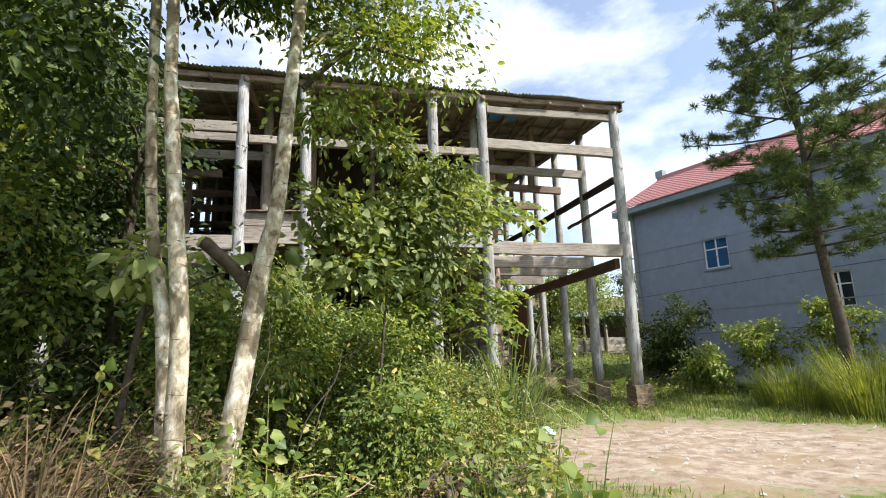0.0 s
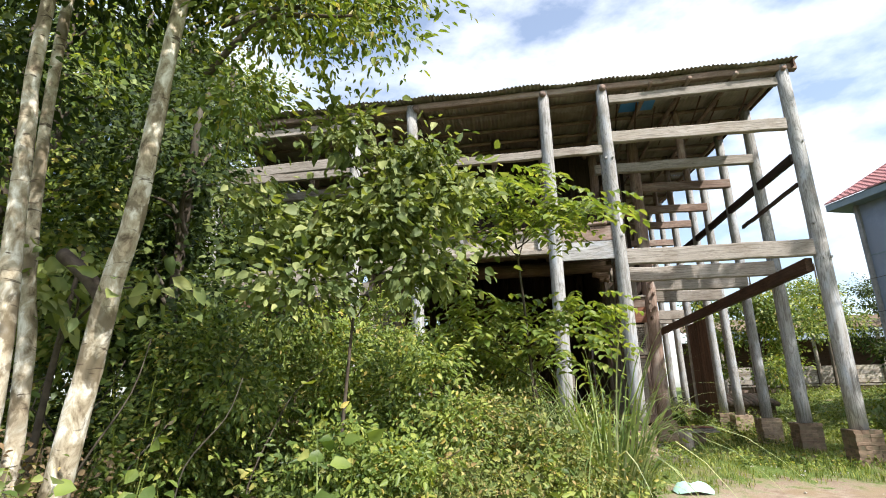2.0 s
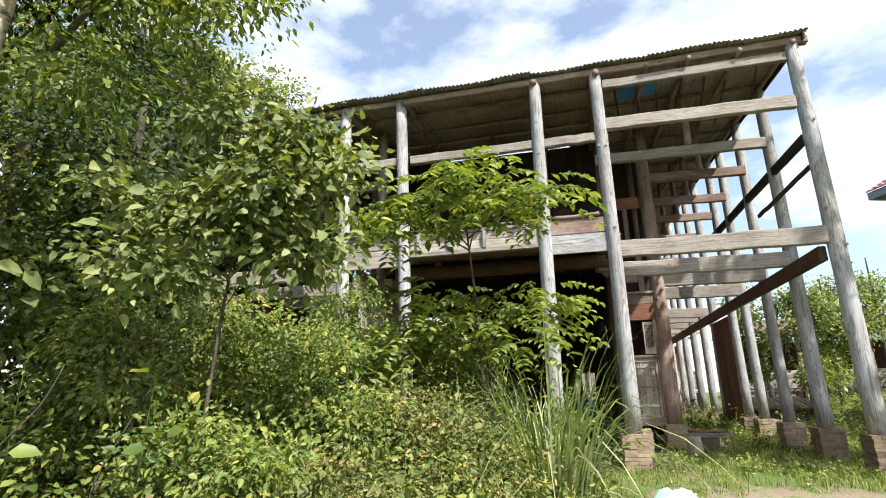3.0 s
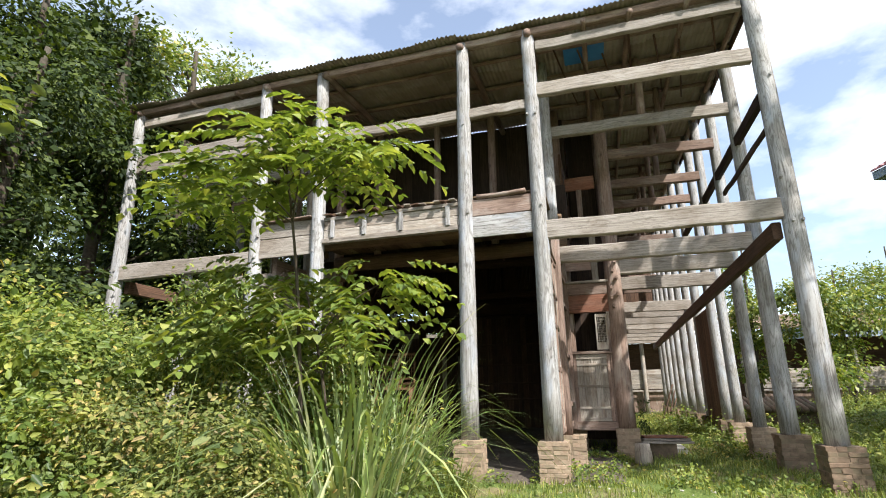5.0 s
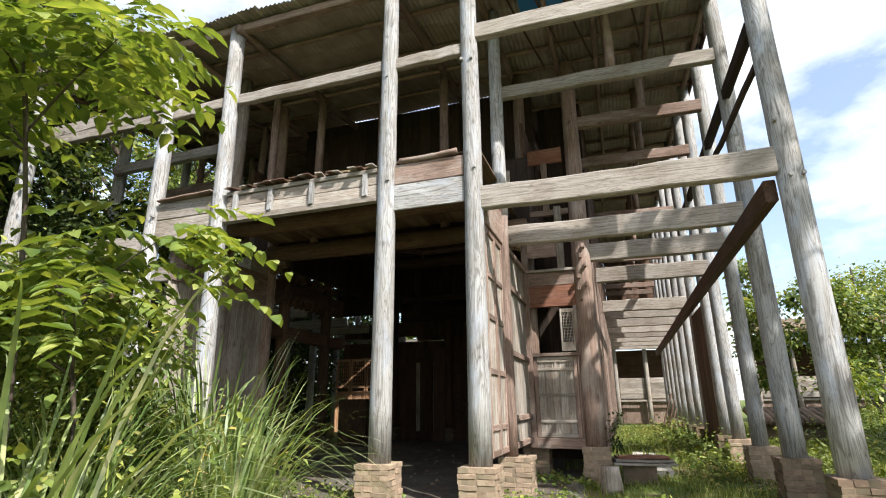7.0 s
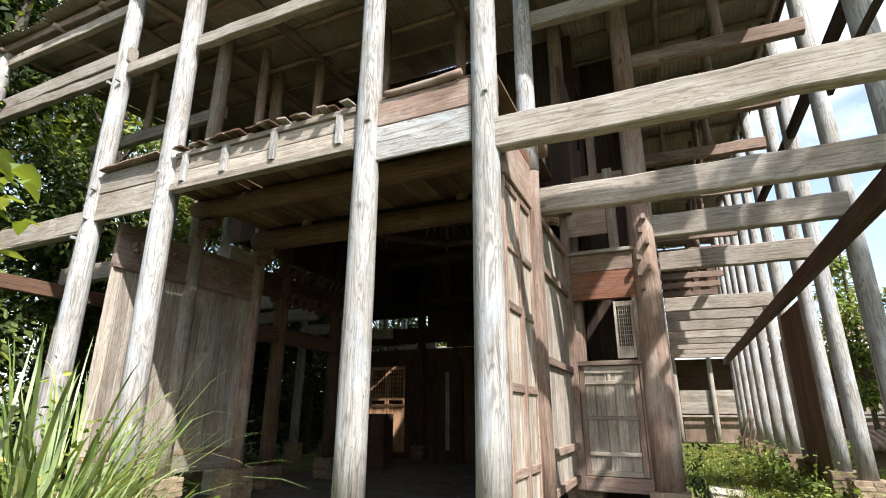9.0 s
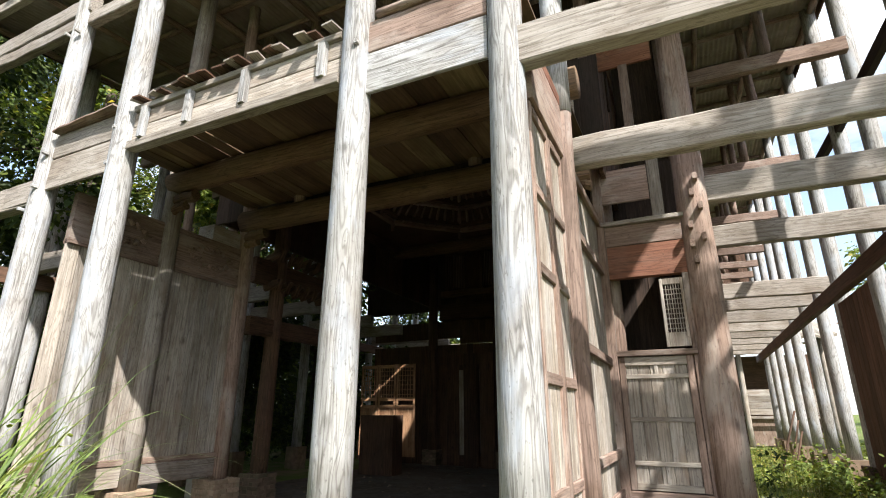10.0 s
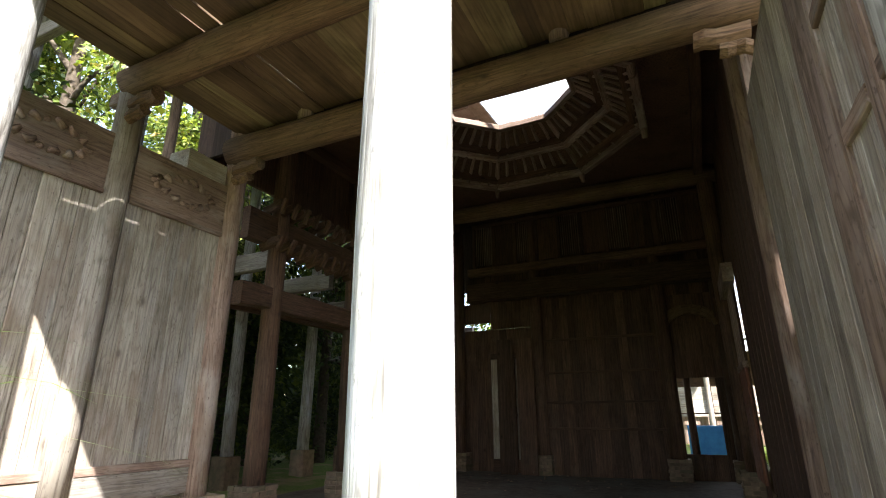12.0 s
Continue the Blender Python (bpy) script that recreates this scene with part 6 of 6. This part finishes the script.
def clump(name, cx, cy, r, n, length, width, mat, label, droop=0.9):
    a = rng.random(n) * 6.283
    rr = r * np.sqrt(rng.random(n))
    x, y = cx + rr * np.cos(a), cy + rr * np.sin(a)
    P = np.stack([x, y, height(x, y) - 0.02], 1)
    D = np.stack([np.cos(a) + 0.35 * rng.normal(size=n), np.sin(a) + 0.35 * rng.normal(size=n), np.zeros(n)], 1)
    ob = blades(name, P, D, length * (0.45 + 0.65 * rng.random(n)), width * (0.6 + 0.7 * rng.random(n)), mat, None, "", droop * (0.25 + 0.9 * rng.random(n)), 1.0, n < 300)
    return tagged(ob, label, "grass", "tall grass clumps")


clump("tall_grass", 3.9, 7.85, 0.34, 230, 2.95, 0.023, GRASS_TALL, "clump of tall arching reed grass", 0.85)
clump("tall_grass", 3.6, 9.9, 0.34, 280, 2.4, 0.023, GRASS_TALL, "clump of tall arching reed grass", 0.7)
clump("tall_grass", 3.1, 8.9, 0.35, 290, 2.0, 0.022, GRASS_TALL, "clump of arching grass beside the hall", 0.7)
clump("tall_grass", 2.5, 10.9, 0.5, 290, 2.7, 0.026, GRASS_TALL, "clump of tall arching reed grass", 0.6)
clump("tall_grass", 4.1, 10.3, 0.3, 260, 1.0, 0.016, GRASS, "clump of fine arching grass beside the path", 0.8)
clump("tall_grass", 3.9, 9.0, 0.4, 260, 0.8, 0.014, GRASS, "clump of fine arching grass beside the path", 0.8)
for x, y, r, n, s in ((-1.0, 3.3, 0.22, 290, 2.2), (-0.68, 3.2, 0.2, 290, 1.9), (-1.4, 3.4, 0.25, 290, 2.2), (-1.8, 3.4, 0.3, 290, 1.9), (-0.85, 3.0, 0.25, 290, 1.3)):
    clump("dead_grass", x, y, r, n, s * 0.9, 0.009, LEAF_DRY, "drooping heap of withered brown stalks by the tree", 1.25)
settle(built)
for x, y, s in ((13.38, 10.18, 1.7), (14.4, 11.24, 1.9), (15.39, 10.01, 1.9), (14.26, 9.03, 1.7), (12.96, 11.9, 1.4)):
    clump("tall_grass", x, y, 0.8, 650, s, 0.02, GRASS, "bank of tall bright grass by the house", 0.5)


def lawn(name, n, x0, x1, y0, y1, h, mat, label, keep):
    x, y = rng.uniform(x0, x1, n), rng.uniform(y0, y1, n)
    ok = keep(x, y)
    x, y = x[ok], y[ok]
    m = len(x)
    P = np.stack([x, y, height(x, y) - 0.01], 1)
    D = np.stack([*rng.normal(size=(2, m)), np.zeros(m)], 1)
    return tagged(blades(name, P, D, h * (0.4 + 0.9 * rng.random(m)), 0.012, mat, None, "", 0.7 * rng.random(m)), label, "grass", kind="stuff")


def yard(x, y):
    e = ((x - 7.9) / 3.9) ** 2 + ((y - 8.3) / 3.0) ** 2
    inhall = (x > -2.6) & (x < 5.6) & (y > 12.6)
    lump = np.sin(x * 1.9 + 0.3) * np.cos(y * 2.3) + 0.6 * np.sin(x * 4.7 + y * 3.9)
    return (e > 1.0 + 0.25 * lump) & ~inhall & (lump > -0.75)


lawn("short_grass", 26000, 3.0, 13.0, 9.4, 18.0, 0.14, GRASS, "short grass and weeds in the yard", lambda x, y: yard(x, y))
lawn("short_grass", 16000, 8.5, 22.0, 6.0, 26.0, 0.24, GRASS, "rough grass beside the house", lambda x, y: yard(x, y))
lawn("short_grass", 12000, 5.6, 12.0, 17.5, 36.0, 0.3, GRASS, "rough grass along the side aisle", lambda x, y: yard(x, y))
lawn("short_grass", 5000, 1.2, 6.6, 3.0, 8.6, 0.14, GRASS, "ragged grass at the edge of the path", lambda x, y: (x > 2.2 + 0.4 * (y - 3.6)) & yard(x, y))
weeds("broad_weeds", 0.75, 2.9, 3.15, 3.8, 200, 1.3, 0.8, 0.075, LEAF_LIME, "bright broad-leaved weeds at the foot of the trees", 12)
weeds("broad_weeds", 0.6, 2.6, 3.2, 3.8, 150, 1.2, 0.85, 0.07, LEAF_PALE, "pale broad-leaved weeds at the foot of the trees", 12)
weeds("low_weeds", 0.4, 3.0, 3.2, 3.9, 420, 1.3, 0.4, 0.042, LEAF_FINE, "fine tangled weeds at the foot of the trees", 26)
weeds("low_weeds", 2.6, 9.9, 11.9, 13.9, 520, 0.36, 0.6, 0.055, LEAF, "low weeds round the pedestals", 14, lambda x, y: ((x - 4.7) ** 2 + (y - 11.3) ** 2 > 1.0) & (y > 12.2))
weeds("low_weeds", 6.9, 9.6, 16.5, 34.0, 320, 0.5, 0.5, 0.06, LEAF_FINE, "rank weeds in the side aisle", 18, lambda x, y: (x > 7.4) | (y > 24))
weeds("low_weeds", 9.7, 22.0, 14.5, 40.0, 2600, 0.8, 0.6, 0.1, GRASS, "overgrown weedy slope beyond the hall", 16, lambda x, y: (x > 10.4 + 0.0 * y) & ~((x > 15.5) & (y < 24)))
weeds("low_weeds", 8.2, 10.2, 15.2, 36.0, 420, 0.75, 0.5, 0.07, LEAF_FINE, "bright weeds growing round the side columns", 16)
weeds("low_weeds", 8.2, 9.3, 17.2, 27.0, 330, 1.0, 0.6, 0.085, LEAF_LIME, "bright green bushes round the feet of the side columns", 16)
weeds("low_weeds", 6.9, 8.2, 19.0, 31.0, 230, 0.45, 0.6, 0.06, LEAF_LIME, "bright green weeds in the side aisle", 14, lambda x, y: (x > 7.5) | (y > 22))
weeds("low_weeds", 5.4, 6.4, 15.3, 15.9, 40, 0.4, 0.6, 0.07, LEAF, "weeds at the foot of the door", 14)

# shrubs by the house and trees behind
for x, y, s, top, mt in ((14.06, 17.55, 1.1, 4.4, LEAF_DARK), (14.44, 19.13, 0.9, 2.6, LEAF_DARK), (15.05, 14.85, 1.1, 3.0, LEAF), (15.6, 12.77, 1.0, 3.6, LEAF), (15.15, 20.45, 1.1, 2.4, LEAF), (13.03, 15.02, 0.9, 1.9, LEAF)):
    vine_mound("garden_shrub", x, y, s, s, top, 4200, 0.12, mt, "leafy bush in front of the house wall")
for (x, y), h, r, mt in (((15.32, 31.97), 7.5, 1.6, LEAF), ((17.78, 34.87), 7.0, 2.2, LEAF), ((21.24, 36.9), 8.0, 2.5, LEAF), ((25.7, 38.98), 8, 3, LEAF_DARK), ((13.23, 32.79), 8.6, 0.8, LEAF), ((30.65, 41.08), 9, 3, LEAF), ((23.64, 48.11), 8, 3, LEAF_DARK), ((36.62, 39.55), 9, 3, LEAF)):
    cl = []
    for k in range(8):
        a = random.random() * 6.283
        s = random.uniform(0.1, 0.8) * r
        cz = h * random.uniform(0.25, 0.95)
        q = r * random.uniform(0.34, 0.5)
        cl.append((x + s * math.cos(a), y + s * math.sin(a), cz, q, q, q * 0.8))
    broad_tree("tree", (x, y), h, 0.1, cl, 5200, 0.2, mt, BARK_DARK, "leafy tree on the overgrown slope", (0.2, 0.1), 0.4, 0.3, True, True, 0.45)


def pine():
    x, y = 14.12, 11.24
    t = empty("pine_tree", (x, y, 0))
    limb_path("trunk", [(x + 0.1, y, -0.1), (x, y, 2.2), (x - 0.15, y + 0.05, 4.5), (x - 0.2, y, 7.5), (x - 0.3, y, 11.6)], 0.17, 0.05, BARK_DARK, t, 12)
    P, D = [], []
    for k in range(62):
        z = 3.9 + 7.8 * (k / 61)
        reach = (3.2 - 2.0 * abs(k / 61 - 0.35) ** 0.9) * random.uniform(0.5, 1.0)
        a = k * 2.4 + random.uniform(-0.4, 0.4)
        p0 = Vector((x - 0.2, y, z))
        tip = p0 + Vector((math.cos(a) * reach, math.sin(a) * reach, random.uniform(0.1, 0.7) * reach * 0.4))
        limb_path("limb", [p0, p0.lerp(tip, 0.5) + Vector((0, 0, -0.1)), tip], 0.035, 0.01, BARK_DARK, t, 6)
        for j in range(24):
            s = 0.35 + 0.65 * random.random()
            c = p0.lerp(tip, s) + Vector((random.gauss(0, 0.2), random.gauss(0, 0.2), random.gauss(0.05, 0.14)))
            for q in range(56):
                d = Vector((random.gauss(0, 1), random.gauss(0, 1), random.gauss(0.35, 0.8))).normalized()
                P.append(c)
                D.append(d)
    P, D = np.array([tuple(p) for p in P]), np.array([tuple(d) for d in D])
    N = rng.normal(size=P.shape)
    leaves("needles", P, D, N, 0.2 * (0.7 + 0.6 * rng.random(len(P))), 0.019, NEEDLE, t, "", True)
    tagged(t, "tall pine with dark tufted boughs in front of the house", "pine tree")


pine()

# ---- brick pedestals ----
def brick_mesh(name, mat):
    l, w, h, c = 0.229, 0.114, 0.0605, 0.006
    ob = beam(name, (-l / 2, 0, 0), (l / 2, 0, 0), w, h, mat, None, "", 2, 0.004, 0.1)
    me = ob.data
    bpy.data.objects.remove(ob)
    return me


BRICKS = [brick_mesh("brick", BRICK) for _ in range(4)]
BRICKS_DARK = [brick_mesh("brick", BRICK_DARK) for _ in range(4)]


def pedestal(x, y, top, size, meshes, label, course=0.064):
    z0 = max(float(height(x, y)), 0.14 if -2 < x < 6 else -1) - 0.06
    base = empty("brick_pedestal", (x, y, z0))
    n = int((top - z0) / course)
    c = (top - z0) / n
    for k in range(n):
        z = z0 + c * (k + 0.5)
        turn = k % 2
        for i in range(2):
            for j in range(4):
                u = (i - 0.5) * size / 2 * 1.0
                v = (j - 1.5) * size / 4
                if turn:
                    u, v = v, u
                ob = new("brick", random.choice(meshes))
                ob.parent = base
                ex = random.uniform(-0.012, 0.012)
                ob.matrix_basis = Matrix.Translation((u + ex, v + random.uniform(-0.008, 0.008), z - z0)) @ pose(0, 0, 0, 0, 0, (90 if turn else 0) + random.uniform(-2.5, 2.5)) @ axis_pose((-0.1145, 0, 0), (1, 0, 0))[0]
    # mortar core
    s = size * 0.48
    slab("core", (x - s, y - s, z0), (x + s, y + s, top - 0.012), meshes[0].materials[0], base)
    return tagged(base, label, "pedestal", "brick pedestals")


for x, y, dk in ((C0 + 0.04, FRONT, 1), (C1 + 0.04, FRONT, 0), (C2 + 0.05, FRONT, 0), (C3, FRONT, 0), (C4, FRONT, 0), (C5, FRONT, 1), (C5, ROW[1], 1), (C5, ROW[2], 0), (C5, ROW[3], 0), (C5, ROW[4], 1), (C5, ROW[5], 1), (5.48, 14.08, 0), (5.42, 16.42, 1), (6.5, 16.14, 0), (PL, 14.3, 0), (PL, 15.74, 0)):
    pedestal(x, y, FOOT + 0.005, 0.47, BRICKS_DARK if dk else BRICKS, "stacked mossy brick pedestal under a column" if dk else "stacked pale brick pedestal under a column")
for x, y in [(C5, y) for y in ROW[6:]] + [(C0, y) for y in ROW[1:] if y <= 30]:
    tagged(slab("stone_pedestal", (x - 0.22, y - 0.22, 0.05), (x + 0.22, y + 0.22, FOOT + 0.004), BRICK_DARK, None, "", "z", 0.03), "dark mossy stone block under a side column", "pedestal", "stone pedestals")
for x, y in ((1.08, BACK), (4.05, BACK), (5.3, 22.1), (5.3, BACK), (-1.1, BACK), (-1.1, 17.3), (-1.1, 19.4)):
    pedestal(x, y, FOOT - 0.095, 0.46, BRICKS_DARK, "dark brick pedestal inside the hall")
for x, y in ((-1.5, 16.4), (-2.9, 16.4), (6.45, 18.3)):
    tagged(slab("stone_pedestal", (x - 0.17, y - 0.17, 0.05), (x + 0.17, y + 0.17, FOOT + 0.004), STONE, None, "", "z", 0.03), "plain stone block under a post", "pedestal", "stone pedestals")

# ---- small things ----
tagged(slab("path_slab", (7.1, 17.4, 0.05), (7.8, 21.6, 0.21), STONE, None, "", "y", 0.02), "pale worn stone slab laid as a path", "slab")
st = log("tree_stump", (6.72, 15.25, 0.1), (6.72, 15.25, 0.5), 0.17, 0.15, WOOD_PANEL, None, "", 14, 4, 0.02)
tagged(st, "short sawn log standing beside the door", "stump")
pile = empty("board_stack", (7.2, 16.4, 0.1))
slab("stone", (6.9, 16.2, 0.1), (7.45, 16.6, 0.42), BRICK_DARK, pile)
for k in range(3):
    beam("board", (6.72 + 0.04 * k, 16.25 + 0.02 * k, 0.45 + 0.05 * k), (7.75 - 0.05 * k, 16.45, 0.45 + 0.05 * k), 0.5 - 0.06 * k, 0.04, WOOD_RED if k == 2 else WOOD_PALE, pile, "", 3)
tagged(pile, "loose boards stacked on a stone beside the door", "boards")
for dx, top in ((0.0, 1.75), (0.16, 1.5), (0.3, 1.2)):
    pole = log("leaning_pole", (8.1 + dx, 27.0, 0.05), (8.75 + 0.3 * dx, 27.6, top), 0.035, 0.025, WOOD_DARK, None, "", 8, 4, 0.004)
    tagged(pole, "dark thin pole leaning against a side column", "pole", "leaning poles")
built = set(bpy.data.objects)
rub = empty("rotten_log_heap", (1.95, 4.35, 0.2))
for k in range(80):
    a = random.uniform(-1.3, 1.6)
    u = random.random()
    x, y, z = 1.75 + random.uniform(-0.35, 0.45) * (1.2 - 0.5 * u), 4.15 + random.uniform(-0.15, 0.45), 0.2 + u * 0.68
    ln = random.uniform(0.15, 0.7)
    log("branch", (x, y, z), (x + ln * math.cos(a), y + ln * math.sin(a), z + random.uniform(-0.3, 0.16)), random.uniform(0.012, 0.06), random.uniform(0.008, 0.03), BARK_DARK if k % 6 else TWIG, rub, "", 8, 4, 0.012)
crown("dead_leaves", [(1.95, 4.35, 0.85, 0.45, 0.3, 0.12), (2.35, 4.4, 0.6, 0.3, 0.3, 0.2), (1.6, 4.3, 0.7, 0.2, 0.2, 0.2)], 1500, 0.05, LEAF_DRY, rub, 0.4, 0.1)
tagged(rub, "heap of rotten logs and branches in the weeds", "log heap")
tw = empty("dry_twigs", (2.2, 4.6, 0.4))
for k in range(70):
    x, y = random.uniform(0.6, 3.3), random.uniform(3.9, 5.8)
    if not off_path(np.array([x]), np.array([y]))[0]:
        continue
    z = float(height(x, y)) + random.uniform(0.15, 0.55)
    a, ln = random.random() * 6.28, random.uniform(0.35, 1.1)
    log("twig", (x, y, z), (x + ln * math.cos(a), y + ln * math.sin(a), z + random.uniform(-0.2, 0.3)), 0.009, 0.004, TWIG, tw, "", 5, 4, 0.002, 0.08)
for k in range(46):
    x, y = random.uniform(-1.7, -0.6), random.uniform(2.7, 3.6)
    z = float(height(x, y))
    log("twig", (x, y, z + 0.1), (x + random.uniform(-0.4, 0.4), y + random.uniform(-0.3, 0.3), z + random.uniform(0.4, 0.85)), 0.005, 0.002, BARK_DARK, tw, "", 5, 3, 0.002, 0.06)
tagged(tw, "dry fallen twigs tangled in the weeds", "twigs", kind="stuff")
for k in range(16):
    x0, y0 = random.uniform(-2.6, 1.2), random.uniform(4.5, 6.4)
    pts = [Vector((x0, y0, float(height(x0, y0))))]
    d = Vector((random.uniform(-0.5, 0.5), random.uniform(-0.2, 0.2), 1))
    for j in range(5):
        d += Vector((random.uniform(-0.45, 0.45), random.uniform(-0.3, 0.3), random.uniform(-0.25, 0.1)))
        pts.append(pts[-1] + d.normalized() * random.uniform(0.25, 0.5))
    tagged(limb_path("dead_stem", pts, random.uniform(0.007, 0.015), 0.003, BARK_DARK, None, 6), "thin bare stem leaning in the thicket", "stem", "bare stems")
settle(built)
peb_v, peb_f = [], []
for k in range(380):
    x, y = random.gauss(7.9, 1.7), random.gauss(8.1, 1.2)
    if k < 40:
        x, y = random.uniform(5.4, 8.5), random.gauss(12.2, 0.25)
    s = random.uniform(0.012, 0.05)
    z = float(height(x, y))
    b0 = len(peb_v)
    peb_v += [(x + s * random.uniform(0.6, 1.2) * dx, y + s * random.uniform(0.6, 1.2) * dy, z + s * dz * random.uniform(0.4, 0.8)) for dx, dy, dz in ((1, 0, 0), (0, 1, 0), (-1, 0, 0), (0, -1, 0), (0, 0, 1))]
    peb_f += [(b0, b0 + 1, b0 + 4), (b0 + 1, b0 + 2, b0 + 4), (b0 + 2, b0 + 3, b0 + 4), (b0 + 3, b0, b0 + 4)]
tagged(mesh_obj("rubble", peb_v, peb_f, STONE), "pale stones and rubble strewn on the ground", "rubble", kind="stuff")
bag = mesh_obj("plastic_bag", [(5.55 + 0.3 * math.cos(a) * q, 10.6 + 0.22 * math.sin(a) * q, float(height(5.55, 10.6)) + 0.02 + z + 0.03 * math.sin(3 * a)) for q, z in ((1, 0), (0.8, 0.07), (0.35, 0.11)) for a in [2 * math.pi * k / 12 for k in range(12)]],
               [(r * 12 + k, r * 12 + (k + 1) % 12, (r + 1) * 12 + (k + 1) % 12, (r + 1) * 12 + k) for r in range(2) for k in range(12)] + [tuple(24 + k for k in range(12))], MINT, None, None, "", True)
tagged(bag, "crumpled pale green plastic sheet on the ground", "plastic sheet")

rb_v, rb_f = [], []
for k in range(520):
    x, y = random.uniform(-2.2, 5.3), random.uniform(13.2, 26.0)
    s = random.uniform(0.012, 0.06)
    z = 0.2 + 0.03 * noise.noise((x * 1.7, y * 1.7, 0))
    b0 = len(rb_v)
    rb_v += [(x + s * random.uniform(0.5, 1.3) * dx, y + s * random.uniform(0.5, 1.3) * dy, z - 0.01 + s * dz * random.uniform(0.3, 0.8)) for dx, dy, dz in ((1, 0, 0), (0, 1, 0), (-1, 0, 0), (0, -1, 0), (0, 0, 1))]
    rb_f += [(b0, b0 + 1, b0 + 4), (b0 + 1, b0 + 2, b0 + 4), (b0 + 2, b0 + 3, b0 + 4), (b0 + 3, b0, b0 + 4)]
tagged(mesh_obj("floor_rubble", rb_v, rb_f, BRICK_DARK), "broken tile and brick strewn over the earth floor", "rubble", kind="stuff")
ivy = empty("ivy", (6.8, 16.1, 0.7))
crown("foliage", [(6.8, 16.05, 1.0, 0.07, 0.07, 0.35), (6.84, 16.0, 0.75, 0.1, 0.08, 0.1)], 220, 0.06, LEAF_DARK, ivy, 0.6, 0.05)
tagged(ivy, "dark ivy climbing the stout door post", "ivy")


def vine_heap(x0, x1, y0, y1, count, top):
    """Withered vines that arch over one another and hang to the ground."""
    base = empty("dead_vine_heap", ((x0 + x1) / 2, (y0 + y1) / 2, 0.1))
    r = random.Random(41)
    for strand in range(count):
        x, y = r.uniform(x0, x1), r.uniform(y0, y1)
        a, reach = r.uniform(0, 6.283), r.uniform(0.15, 0.5)
        g = float(height(np.array([x]), np.array([y]))[0])
        h = top * r.uniform(0.45, 1.0) * (0.75 + 0.25 * math.sin(2.6 * x))
        crv = bpy.data.curves.new("strand", "CURVE")
        crv.dimensions, crv.bevel_depth, crv.bevel_resolution = "3D", r.uniform(0.003, 0.007), 0
        sp = crv.splines.new("POLY")
        sp.points.add(9)
        for k in range(10):
            u = k / 9.0
            sp.points[k].co = (x + math.cos(a) * reach * u + r.gauss(0, 0.02), y + 0.4 * math.sin(a) * reach * u + r.gauss(0, 0.02),
                               g - 0.03 + h * math.sin(math.pi * min(0.97, 0.06 + 0.92 * u)) ** 0.6 * (1 - 0.1 * u), 1)
            sp.points[k].radius = 1.0 - 0.5 * u
        crv.materials.append(TWIG)
        ob = new("strand", crv)
        ob.parent = base
        ob.matrix_parent_inverse = base.matrix_world.inverted()
    return tagged(base, "heap of withered brown vines by the trees", "vines", kind="stuff")


vine_heap(-0.6, 0.3, 3.85, 4.4, 190, 1.35)
weeds("dead_bush", -0.65, 0.45, 3.85, 4.4, 460, 1.5, 0.55, 0.05, LEAF_DRY, "brown withered leaves over the vine heap", 26)
